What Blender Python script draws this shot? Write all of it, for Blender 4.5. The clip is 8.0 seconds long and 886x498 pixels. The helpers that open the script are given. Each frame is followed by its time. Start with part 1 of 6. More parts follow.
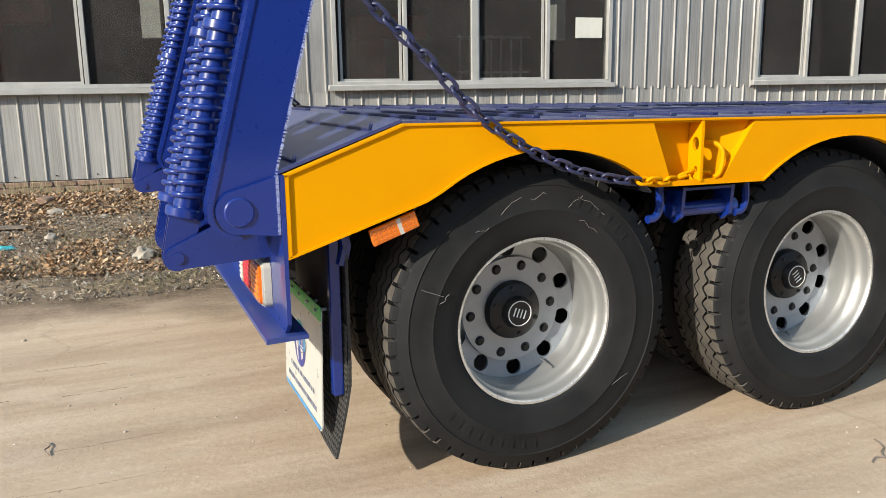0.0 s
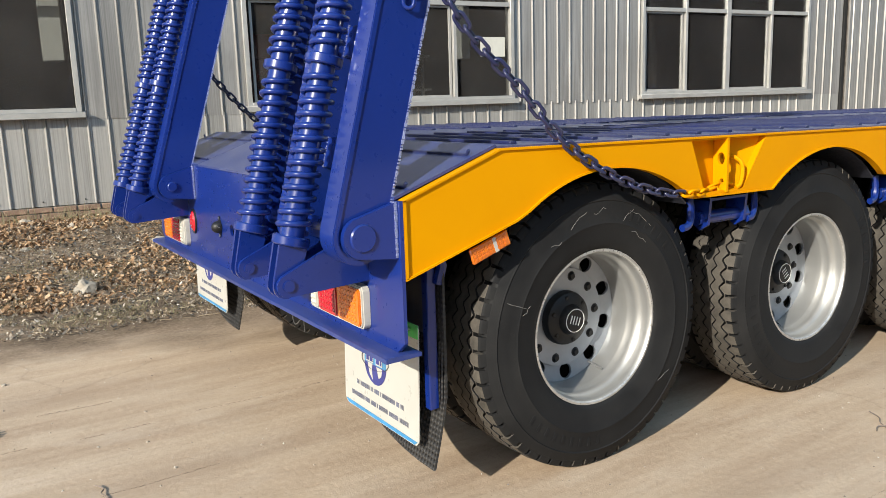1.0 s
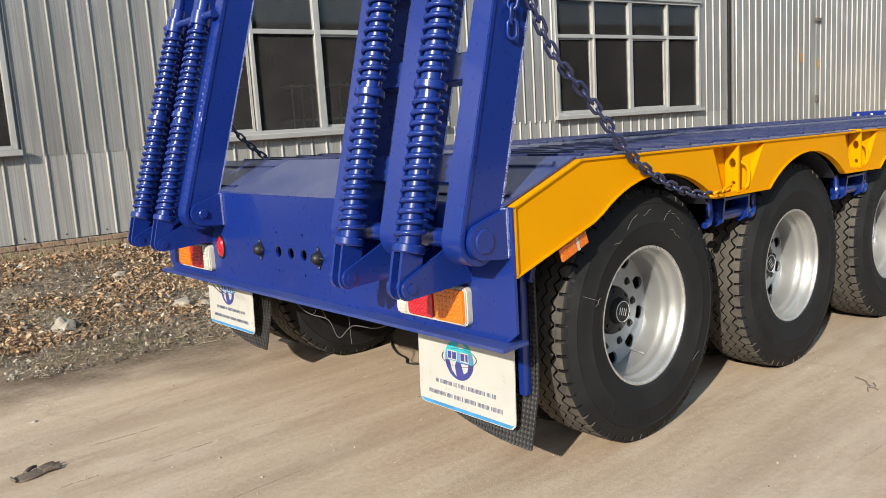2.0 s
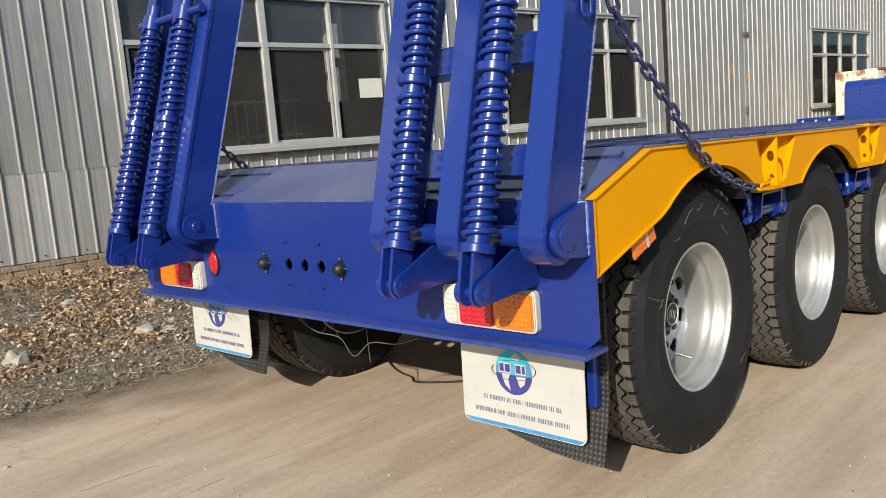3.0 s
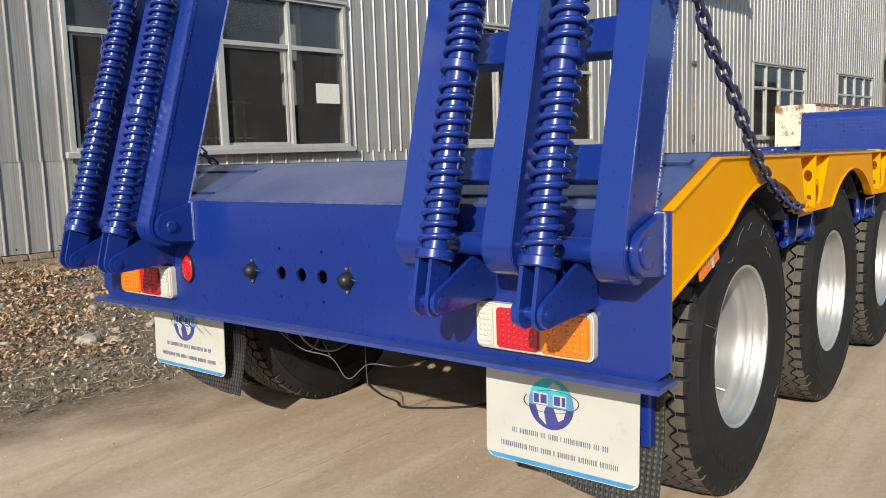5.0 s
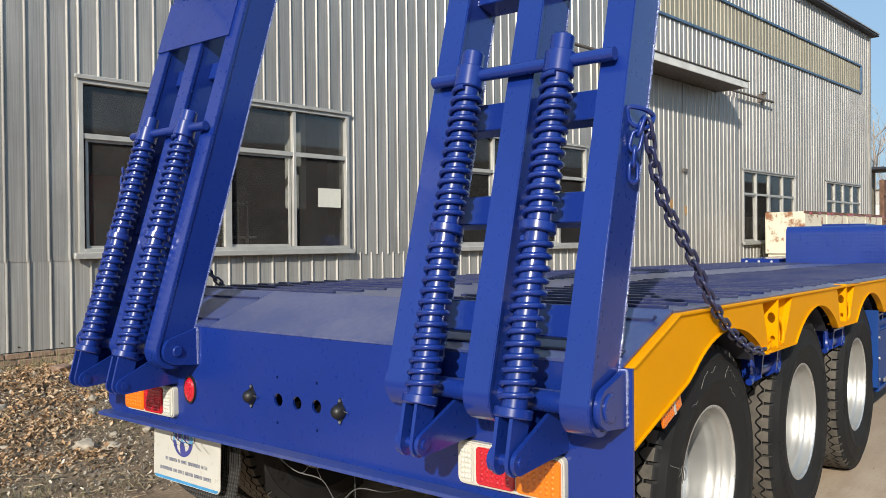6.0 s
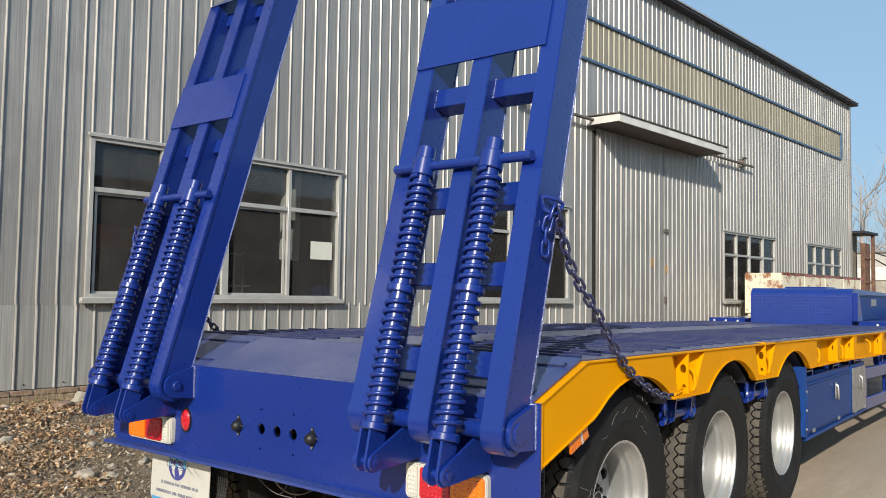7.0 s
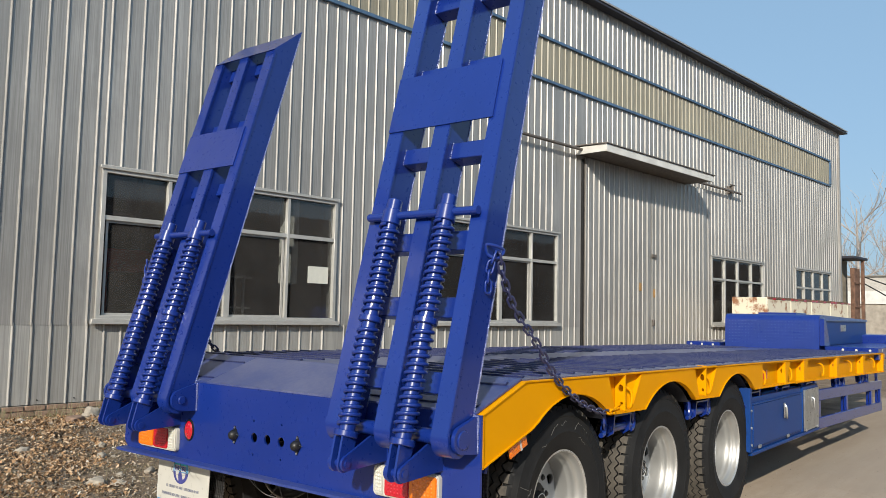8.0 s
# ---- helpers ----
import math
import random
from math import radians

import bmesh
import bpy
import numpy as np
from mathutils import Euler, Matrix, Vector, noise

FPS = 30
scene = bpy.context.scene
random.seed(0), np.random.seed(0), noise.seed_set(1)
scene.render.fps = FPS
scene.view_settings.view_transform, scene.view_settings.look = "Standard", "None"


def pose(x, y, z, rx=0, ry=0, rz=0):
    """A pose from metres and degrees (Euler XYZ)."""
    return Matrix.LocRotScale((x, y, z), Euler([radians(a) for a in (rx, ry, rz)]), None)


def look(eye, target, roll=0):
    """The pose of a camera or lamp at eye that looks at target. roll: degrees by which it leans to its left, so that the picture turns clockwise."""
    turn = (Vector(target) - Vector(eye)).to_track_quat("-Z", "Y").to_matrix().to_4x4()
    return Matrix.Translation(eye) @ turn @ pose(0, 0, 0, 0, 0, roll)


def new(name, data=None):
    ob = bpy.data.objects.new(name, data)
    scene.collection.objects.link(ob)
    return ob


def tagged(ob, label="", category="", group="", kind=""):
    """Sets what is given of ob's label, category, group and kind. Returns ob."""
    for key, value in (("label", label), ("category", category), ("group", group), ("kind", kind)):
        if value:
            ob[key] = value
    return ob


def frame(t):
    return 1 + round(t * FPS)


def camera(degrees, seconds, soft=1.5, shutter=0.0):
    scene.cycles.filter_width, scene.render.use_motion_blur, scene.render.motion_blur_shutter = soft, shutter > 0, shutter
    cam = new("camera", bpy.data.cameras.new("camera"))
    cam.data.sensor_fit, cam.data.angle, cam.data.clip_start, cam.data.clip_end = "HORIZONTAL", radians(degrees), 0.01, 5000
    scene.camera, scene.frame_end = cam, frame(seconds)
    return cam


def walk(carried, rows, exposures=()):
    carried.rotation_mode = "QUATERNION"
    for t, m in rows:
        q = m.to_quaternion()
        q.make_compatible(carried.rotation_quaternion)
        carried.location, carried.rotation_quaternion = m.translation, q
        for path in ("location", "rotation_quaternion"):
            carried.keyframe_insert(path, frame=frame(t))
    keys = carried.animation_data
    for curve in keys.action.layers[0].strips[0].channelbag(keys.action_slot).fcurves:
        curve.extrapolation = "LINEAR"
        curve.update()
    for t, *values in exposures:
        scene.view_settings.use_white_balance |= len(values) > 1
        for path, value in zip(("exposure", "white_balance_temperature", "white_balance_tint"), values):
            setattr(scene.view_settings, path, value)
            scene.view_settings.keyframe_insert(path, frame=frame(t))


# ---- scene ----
cam = camera(57.9, 8.0, soft=0.5)
PATH = [
    (0, (-0.003, 0.277, 1.326), (0.75, 2.088, 0.936), -0.8),
    (0.5, (-0.331, 0.376, 1.36), (0.577, 2.118, 0.983), -1.3),
    (1, (-0.704, 0.482, 1.379), (0.351, 2.142, 1.018), -1.8),
    (1.5, (-1.122, 0.535, 1.386), (0.06, 2.113, 1.052), -2.7),
    (2, (-1.453, 0.659, 1.385), (-0.167, 2.159, 1.077), -3.6),
    (2.2, (-1.581, 0.743, 1.381), (-0.258, 2.213, 1.083), -4.0),
    (3.3, (-1.612, 1.345, 1.276), (-0.152, 2.684, 1.004), -4.55),
    (3.5, (-1.588, 1.453, 1.249), (-0.11, 2.771, 0.970), -4.4),
    (4, (-1.525, 1.650, 1.190), (-0.010, 2.924, 0.897), -3.6),
    (4.2, (-1.522, 1.677, 1.190), (0.002, 2.937, 0.892), -3.2),
    (5.3, (-1.611, 1.650, 1.336), (-0.053, 2.890, 1.146), -1.45),
    (5.5, (-1.637, 1.616, 1.388), (-0.076, 2.858, 1.241), -1.25),
    (6, (-1.733, 1.489, 1.473), (-0.165, 2.729, 1.456), -0.55),
    (6.5, (-1.918, 1.211, 1.477), (-0.347, 2.446, 1.549), 0.3),
    (7, (-2.135, 0.955, 1.499), (-0.563, 2.187, 1.610), 0.8),
    (7.5, (-2.374, 0.688, 1.540), (-0.805, 1.920, 1.677), 1.1),
    (8, (-2.530, 0.401, 1.551), (-0.966, 1.637, 1.711), 1.2),
]
walk(cam, [(t, look(eye, target, roll)) for t, eye, target, roll in PATH],
     exposures=[(0.0, 0.40), (1.0, 0.33), (2.0, 0.24), (3.5, 0.13), (6.5, 0.08), (8.0, 0.0)])

# ---------------------------------------------------------------- light
SUN_WAY = Vector((1.0, 0.44, -0.52)).normalized()
SUN_ELEVATION = math.asin(-SUN_WAY.z)
world = bpy.data.worlds.new("sky")
scene.world = world
world.use_nodes = True
wn = world.node_tree
wn.nodes.clear()
w_out = wn.nodes.new("ShaderNodeOutputWorld")
w_bg = wn.nodes.new("ShaderNodeBackground")
w_sky = wn.nodes.new("ShaderNodeTexSky")
w_sky.sky_type = "NISHITA"
w_sky.sun_disc = False
w_sky.sun_elevation = SUN_ELEVATION
w_sky.sun_rotation = math.atan2(-SUN_WAY.x, -SUN_WAY.y)
w_sky.air_density, w_sky.dust_density, w_sky.ozone_density = 1.0, 2.2, 1.6
w_bg.inputs["Strength"].default_value = 0.090
w_tint = wn.nodes.new("ShaderNodeMix")
w_tint.data_type, w_tint.blend_type = "RGBA", "MULTIPLY"
w_tint.inputs[0].default_value = 1.0
w_tint.inputs[7].default_value = (0.97, 0.98, 1.04, 1)
wn.links.new(w_sky.outputs[0], w_tint.inputs[6])
# winter haze: a pale veil over the clear sky
w_haze = wn.nodes.new("ShaderNodeMix")
w_haze.data_type = "RGBA"
w_haze.inputs[0].default_value = 0.48
w_haze.inputs[7].default_value = (5.0, 8.3, 11.6, 1)
wn.links.new(w_tint.outputs[2], w_haze.inputs[6])
wn.links.new(w_haze.outputs[2], w_bg.inputs["Color"])
wn.links.new(w_bg.outputs[0], w_out.inputs["Surface"])
sun_data = bpy.data.lights.new("sun", "SUN")
sun_data.energy, sun_data.angle, sun_data.color = 5.2, radians(0.6), (1.0, 0.935, 0.815)
sun = new("sun", sun_data)
sun.matrix_world = look((-20, -8, 9), Vector((-20, -8, 9)) + SUN_WAY)


# ---------------------------------------------------------------- materials
def material(name):
    m = bpy.data.materials.new(name)
    m.use_nodes = True
    t = m.node_tree
    return m, t, t.nodes["Principled BSDF"]


def node(t, kind, **values):
    n = t.nodes.new(kind)
    for k, v in values.items():
        n.inputs[k].default_value = v
    return n


def coords(t, scale=(1, 1, 1), space="Object"):
    if space == "Position":
        c = t.nodes.new("ShaderNodeNewGeometry").outputs["Position"]
    else:
        c = t.nodes.new("ShaderNodeTexCoord").outputs[space]
    mp = t.nodes.new("ShaderNodeMapping")
    mp.inputs["Scale"].default_value = scale
    t.links.new(c, mp.inputs["Vector"])
    return mp.outputs["Vector"]


def noise_out(t, vec, scale, detail=4.0, rough=0.55):
    n = node(t, "ShaderNodeTexNoise", Scale=scale, Detail=detail, Roughness=rough)
    t.links.new(vec, n.inputs["Vector"])
    return n.outputs["Fac"]


def ramp(t, fac, stops):
    r = t.nodes.new("ShaderNodeValToRGB")
    e = r.color_ramp.elements
    while len(e) < len(stops):
        e.new(0.5)
    for k, (p, c) in zip(e, stops):
        k.position = p
        k.color = (*c, 1) if isinstance(c, tuple) else (c, c, c, 1)
    t.links.new(fac, r.inputs["Fac"])
    return r.outputs["Color"]


def mix(t, fac, a, b, blend="MIX"):
    m = t.nodes.new("ShaderNodeMix")
    m.data_type, m.blend_type = "RGBA", blend
    for socket, v in ((m.inputs[0], fac), (m.inputs[6], a), (m.inputs[7], b)):
        if isinstance(v, (int, float)):
            socket.default_value = v
        elif isinstance(v, tuple):
            socket.default_value = (*v, 1)
        else:
            t.links.new(v, socket)
    return m.outputs[2]


def bump(t, p, height, strength, distance=0.01):
    b = node(t, "ShaderNodeBump", Strength=strength, Distance=distance)
    t.links.new(height, b.inputs["Height"])
    t.links.new(b.outputs["Normal"], p.inputs["Normal"])


def paint(name, colour, dark, rough=0.3, dust=0.12, dust_colour=(0.36, 0.30, 0.23), coat=0.12, gloss=0.5, coat_rough=0.16, wave=0.03):
    """Sprayed enamel: slight runs and waviness, a film of dust."""
    m, t, p = material(name)
    v = coords(t, space="Position")
    big = noise_out(t, v, 2.2, 5)
    fine = noise_out(t, v, 38.0, 3)
    base = mix(t, ramp(t, big, [(0.35, 0.0), (0.7, 1.0)]), colour, dark)
    film = ramp(t, mix(t, 0.5, big, fine), [(0.42, 0.0), (0.72, 1.0)])
    amount = node(t, "ShaderNodeMath")
    amount.operation = "MULTIPLY"
    amount.inputs[1].default_value = dust
    t.links.new(film, amount.inputs[0])
    t.links.new(mix(t, amount.outputs[0], base, dust_colour), p.inputs["Base Color"])
    t.links.new(ramp(t, fine, [(0.3, rough - 0.01), (0.75, rough + 0.02)]), p.inputs["Roughness"])
    p.inputs["Coat Weight"].default_value = coat
    p.inputs["Coat Roughness"].default_value = coat_rough
    p.inputs["Specular IOR Level"].default_value = gloss
    bump(t, p, noise_out(t, v, 3.0, 1), wave, 0.006)
    if coat > 0.3:
        t.links.new(p.inputs["Normal"].links[0].from_socket, p.inputs["Coat Normal"])
    return m


def plain(name, colour, rough=0.5, metal=0.0, vary=0.25, scale=14.0, relief=0.15, space="Position", patchy=0.1):
    m, t, p = material(name)
    v = coords(t, space=space)
    n = noise_out(t, v, scale, 5)
    k = 1.0 - vary
    dark = tuple(c * k for c in colour)
    light = tuple(min(1.0, c * (1 + vary * 0.6)) for c in colour)
    t.links.new(ramp(t, n, [(0.3, dark), (0.7, light)]), p.inputs["Base Color"])
    t.links.new(ramp(t, noise_out(t, v, scale * 4), [(0.3, max(0.02, rough - patchy)), (0.7, min(1.0, rough + patchy))]), p.inputs["Roughness"])
    p.inputs["Metallic"].default_value = metal
    bump(t, p, noise_out(t, v, scale * 6, 3), relief, 0.004)
    return m


BLUE = paint("blue_enamel", (0.0065, 0.025, 0.190), (0.0055, 0.022, 0.165), 0.28, 0.0, coat=0.55, gloss=0.4, coat_rough=0.07, wave=0.10)
BLUE_WORN = paint("blue_worn", (0.012, 0.038, 0.22), (0.03, 0.045, 0.16), 0.36, 0.14, (0.22, 0.23, 0.36))
# Lavender dust tint also carries sky sheen; the tail copy is deepened for ramp shade.
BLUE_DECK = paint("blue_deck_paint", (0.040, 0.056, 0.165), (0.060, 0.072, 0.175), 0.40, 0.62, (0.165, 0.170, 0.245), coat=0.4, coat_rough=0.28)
BLUE_TAIL_SHADE = paint("blue_tail_shade_paint", (0.022, 0.040, 0.165), (0.032, 0.050, 0.170), 0.36, 0.5, (0.11, 0.12, 0.215), coat=0.4, coat_rough=0.22)
BLUE_BAR = paint("blue_bar_paint", (0.014, 0.020, 0.085), (0.025, 0.032, 0.09), 0.38, 0.3, (0.13, 0.13, 0.15), coat=0.0)
BLUE_BOX = paint("blue_box_paint", (0.006, 0.045, 0.20), (0.007, 0.036, 0.17), 0.42, 0.06, (0.08, 0.11, 0.2), coat=0.0, gloss=0.2)
YELLOW = paint("yellow_enamel", (0.715, 0.305, 0.0), (0.67, 0.280, 0.0), 0.5, 0.02, (0.45, 0.24, 0.03), coat=0.0, gloss=0.06)
CHAIN_BLUE = paint("chain_blue", (0.012, 0.018, 0.085), (0.022, 0.022, 0.05), 0.36, 0.25, (0.14, 0.12, 0.09))
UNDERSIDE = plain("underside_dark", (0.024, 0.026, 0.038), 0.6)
# Far paler than the blue enamel: the welds' sparkle is put into the colour.
BEAD_GLINT = plain("weld_bead_glint", (0.46, 0.51, 0.78), 0.14, 0.6, 0.3, 90, 0.6)
STUD = plain("stud_pale_blue", (0.10, 0.14, 0.38), 0.25, 0.3, 0.3, 60)
RIM_LIP = plain("rim_lip", (0.60, 0.60, 0.59), 0.34, 0.7, 0.2, 30.0, 0.05)
RIM = plain("rim_silver", (0.40, 0.40, 0.39), 0.46, 0.66, 0.06, 9.0, 0.01, patchy=0.03)
DISC = plain("rim_disc_silver", (0.36, 0.39, 0.43), 0.40, 0.6, 0.08, 20.0, 0.02, patchy=0.03)
HUB = plain("hub_black", (0.008, 0.008, 0.009), 0.5, 0.0, 0.3)
WHITE_MARK = plain("white_mark", (0.75, 0.75, 0.73), 0.6, 0.0, 0.1)
CHALK = plain("chalk_mark", (0.19, 0.187, 0.175), 0.9, 0.0, 0.4, 60)
STEEL = plain("zinc_steel", (0.55, 0.55, 0.54), 0.35, 0.9, 0.2)
BOARD = plain("flap_board", (0.475, 0.465, 0.425), 0.35, 0.0, 0.08, 5, 0.03)
STRIPE = plain("stripe_blue", (0.05, 0.25, 0.50), 0.4)
INK = plain("ink_navy", (0.045, 0.05, 0.22), 0.5)
INK_DARK = plain("ink_dark", (0.04, 0.04, 0.06), 0.5)
INK_TEAL = plain("ink_teal", (0.03, 0.40, 0.47), 0.5)
INK_GREY = plain("ink_grey", (0.13, 0.145, 0.22), 0.5)
INK_MID = plain("ink_mid_blue", (0.08, 0.26, 0.46), 0.5)
GREEN = plain("green_strip", (0.07, 0.68, 0.12), 0.4)
WIRE_GREY = plain("wire_grey", (0.09, 0.09, 0.09), 0.5)
WIRE_BLACK = plain("wire_black", (0.015, 0.015, 0.015), 0.6)
ALUMINIUM = plain("window_aluminium", (0.43, 0.42, 0.395), 0.42, 0.25, 0.12, 6)
ROOM_DARK = plain("room_wall", (0.15, 0.145, 0.135), 0.8, 0.0, 0.4, 1.5)
ROOM_RED = plain("machine_red", (0.60, 0.07, 0.045), 0.5, 0.0, 0.4, 2)
PAPER = plain("paper", (0.60, 0.59, 0.52), 0.7, 0.0, 0.06)
RUST = plain("rust", (0.15, 0.08, 0.052), 0.85, 0.0, 0.6, 6)
PIPE = plain("pipe_grey_brown", (0.14, 0.12, 0.105), 0.6, 0.2, 0.4)
BRICK_RED = plain("plinth_brick", (0.26, 0.17, 0.12), 0.9, 0.0, 0.4, 22)
MORTAR = plain("plinth_mortar", (0.24, 0.22, 0.19), 0.95)
TRIM_BLUE = plain("trim_blue", (0.065, 0.125, 0.215), 0.5, 0.0, 0.35, 5)
CANOPY = plain("canopy_white", (0.62, 0.61, 0.57), 0.5, 0.0, 0.15, 3)
# Bark made paler for the far trees: distance haze put into the colour.
HAZED_BARK = plain("tree_bark_hazed", (0.34, 0.30, 0.27), 0.9, 0.0, 0.3)
BARK = plain("bark", (0.20, 0.16, 0.13), 0.9, 0.0, 0.4)
GLOVE = plain("glove_cloth", (0.15, 0.115, 0.085), 0.95, 0.0, 0.45, 60, 0.5)
CRUMB = plain("dark_crumbs", (0.17, 0.125, 0.085), 0.95, 0.0, 0.4, 40, 0.3)
STONE = plain("rubble_stone", (0.36, 0.315, 0.255), 0.9, 0.0, 0.35, 12, 0.5)
ORANGE_MARK = plain("orange_mark", (0.45, 0.25, 0.09), 0.7, 0.0, 0.4, 20)


def lens(name, colour, rough=0.12):
    m, t, p = material(name)
    p.inputs["Base Color"].default_value = (*colour, 1)
    p.inputs["Roughness"].default_value = rough
    p.inputs["Coat Weight"].default_value = 1.0
    p.inputs["Subsurface Weight"].default_value = 0.05
    p.inputs["Subsurface Radius"].default_value = (0.01, 0.004, 0.002)
    v = node(t, "ShaderNodeTexVoronoi", Scale=140.0)
    t.links.new(coords(t, space="Position"), v.inputs["Vector"])
    bump(t, p, v.outputs["Distance"], 0.25, 0.004)
    return m


LENS_RED = lens("lens_red", (0.46, 0.008, 0.020), 0.07)
LENS_AMBER = lens("lens_amber", (0.72, 0.17, 0.006), 0.07)
LENS_CLEAR = lens("lens_clear", (0.55, 0.54, 0.48), 0.06)
HOUSING = plain("lamp_housing", (0.50, 0.485, 0.435), 0.35, 0.0, 0.06)


def rubber():
    m, t, p = material("tyre_rubber")
    v = coords(t, space="Position")
    n = noise_out(t, v, 5.0, 6, 0.65)
    base = ramp(t, n, [(0.3, (0.0130, 0.0134, 0.0145)), (0.75, (0.0250, 0.0250, 0.0252))])
    scuff = ramp(t, noise_out(t, v, 26.0, 4, 0.7), [(0.6, 0.0), (0.85, 0.30)])
    t.links.new(mix(t, scuff, base, (0.06, 0.057, 0.052)), p.inputs["Base Color"])
    p.inputs["Specular IOR Level"].default_value = 0.11
    t.links.new(ramp(t, n, [(0.3, 0.5), (0.7, 0.72)]), p.inputs["Roughness"])
    bump(t, p, noise_out(t, v, 160.0, 3), 0.12, 0.003)
    return m


def dusty_tread():
    m, t, p = material("tyre_tread_dusty")
    v = coords(t, space="Position")
    n = noise_out(t, v, 12.0, 6, 0.7)
    t.links.new(ramp(t, n, [(0.3, (0.038, 0.034, 0.029)), (0.7, (0.105, 0.092, 0.075))]), p.inputs["Base Color"])
    p.inputs["Roughness"].default_value = 0.85
    bump(t, p, noise_out(t, v, 90.0, 3), 0.2, 0.004)
    return m


TYRE, TREAD = rubber(), dusty_tread()


def woven_rubber():
    """Black mat rubber with a small square grid."""
    m, t, p = material("flap_rubber")
    v = coords(t, space="Position")
    n = noise_out(t, v, 14.0, 5)
    rows = []
    for axis in ("Y", "Z"):
        w = node(t, "ShaderNodeTexWave", Scale=17.0, Distortion=0.0)
        w.bands_direction = axis
        t.links.new(v, w.inputs["Vector"])
        rows.append(w.outputs["Fac"])
    grid = mix(t, 1.0, rows[0], rows[1], "MULTIPLY")
    base = ramp(t, n, [(0.3, (0.018, 0.018, 0.019)), (0.7, (0.032, 0.031, 0.030))])
    dust = ramp(t, grid, [(0.3, 0.0), (0.8, 0.35)])
    t.links.new(mix(t, dust, base, (0.11, 0.10, 0.09)), p.inputs["Base Color"])
    p.inputs["Roughness"].default_value = 0.6
    bump(t, p, grid, 0.6, 0.006)
    return m


FLAP_RUBBER = woven_rubber()
HANGER = plain("hanger_plate", (0.13, 0.118, 0.105), 0.7, 0.0, 0.3, 9)


def cladding(name, low, high, streak=0.5, metal=0.35):
    """Coated corrugated sheet with vertical streaks of dust."""
    m, t, p = material(name)
    v = coords(t, (1, 1, 0.06), "Position")
    v2 = coords(t, space="Position")
    n = noise_out(t, v, 7.0, 6, 0.6)
    info = t.nodes.new("ShaderNodeObjectInfo")
    base = ramp(t, n, [(0.3, low), (0.7, high)])
    tone = ramp(t, info.outputs["Random"], [(0.0, 0.86), (1.0, 1.0)])
    base = mix(t, 1.0, base, tone, "MULTIPLY")
    scratch = ramp(t, noise_out(t, coords(t, (1, 1, 0.012), "Position"), 70.0, 3, 0.6), [(0.35, 0.70), (0.60, 1.0)])
    base = mix(t, 1.0, base, scratch, "MULTIPLY")
    pale = ramp(t, noise_out(t, coords(t, (1, 1, 0.22), "Position"), 2.6, 7, 0.7), [(0.56, 0.0), (0.74, 0.30)])
    base = mix(t, pale, base, tuple(min(1.0, c * 1.35) for c in high))
    stain = ramp(t, noise_out(t, v2, 0.9, 6, 0.7), [(0.45, 0.0), (0.8, streak)])
    t.links.new(mix(t, stain, base, tuple(c * 0.72 for c in low)), p.inputs["Base Color"])
    p.inputs["Metallic"].default_value = metal
    t.links.new(ramp(t, n, [(0.3, 0.36), (0.7, 0.54)]), p.inputs["Roughness"])
    bump(t, p, noise_out(t, v2, 3.0, 3), 0.15, 0.01)
    return m


SHEET = cladding("wall_sheet_grey", (0.345, 0.332, 0.312), (0.460, 0.444, 0.420), 0.6, 0.38)
SHEET_LOW = cladding("wall_sheet_pale", (0.42, 0.407, 0.38), (0.52, 0.505, 0.475), 0.5)
SKYLIGHT = cladding("skylight_fibreglass", (0.27, 0.242, 0.175), (0.36, 0.328, 0.245), 0.7, 0.0)


def rusty_cream():
    m, t, p = material("cream_paint_rusted")
    v = coords(t, space="Position")
    n = noise_out(t, v, 2.6, 8, 0.7)
    t.links.new(mix(t, ramp(t, n, [(0.54, 0.0), (0.62, 1.0)]), (0.66, 0.60, 0.47), (0.26, 0.11, 0.05)), p.inputs["Base Color"])
    p.inputs["Roughness"].default_value = 0.7
    return m


CREAM_RUST = rusty_cream()


def glass():
    """Thin dusty pane: clear in the middle, a mirror at grazing angles; pale reflections are partly in the film."""
    m, t, p = material("window_glass")
    t.nodes.remove(p)
    out = t.nodes["Material Output"]
    clear = t.nodes.new("ShaderNodeBsdfTransparent")
    clear.inputs["Color"].default_value = (0.62, 0.64, 0.64, 1)
    gloss = t.nodes.new("ShaderNodeBsdfGlossy")
    gloss.inputs["Roughness"].default_value = 0.03
    # Diffuse film: some dust, plus pale yard reflections put into its colour.
    dust_and_glare = t.nodes.new("ShaderNodeBsdfDiffuse")
    dust_and_glare.inputs["Color"].default_value = (0.24, 0.225, 0.215, 1)
    f = node(t, "ShaderNodeFresnel", IOR=1.5)
    a = t.nodes.new("ShaderNodeMixShader")
    b = t.nodes.new("ShaderNodeMixShader")
    t.links.new(ramp(t, noise_out(t, coords(t, space="Position"), 1.6, 6, 0.7), [(0.3, 0.06), (0.8, 0.15)]), a.inputs[0])
    t.links.new(clear.outputs[0], a.inputs[1])
    t.links.new(dust_and_glare.outputs[0], a.inputs[2])
    t.links.new(f.outputs[0], b.inputs[0])
    t.links.new(a.outputs[0], b.inputs[1])
    t.links.new(gloss.outputs[0], b.inputs[2])
    t.links.new(b.outputs[0], out.inputs["Surface"])
    return m


GLASS = glass()


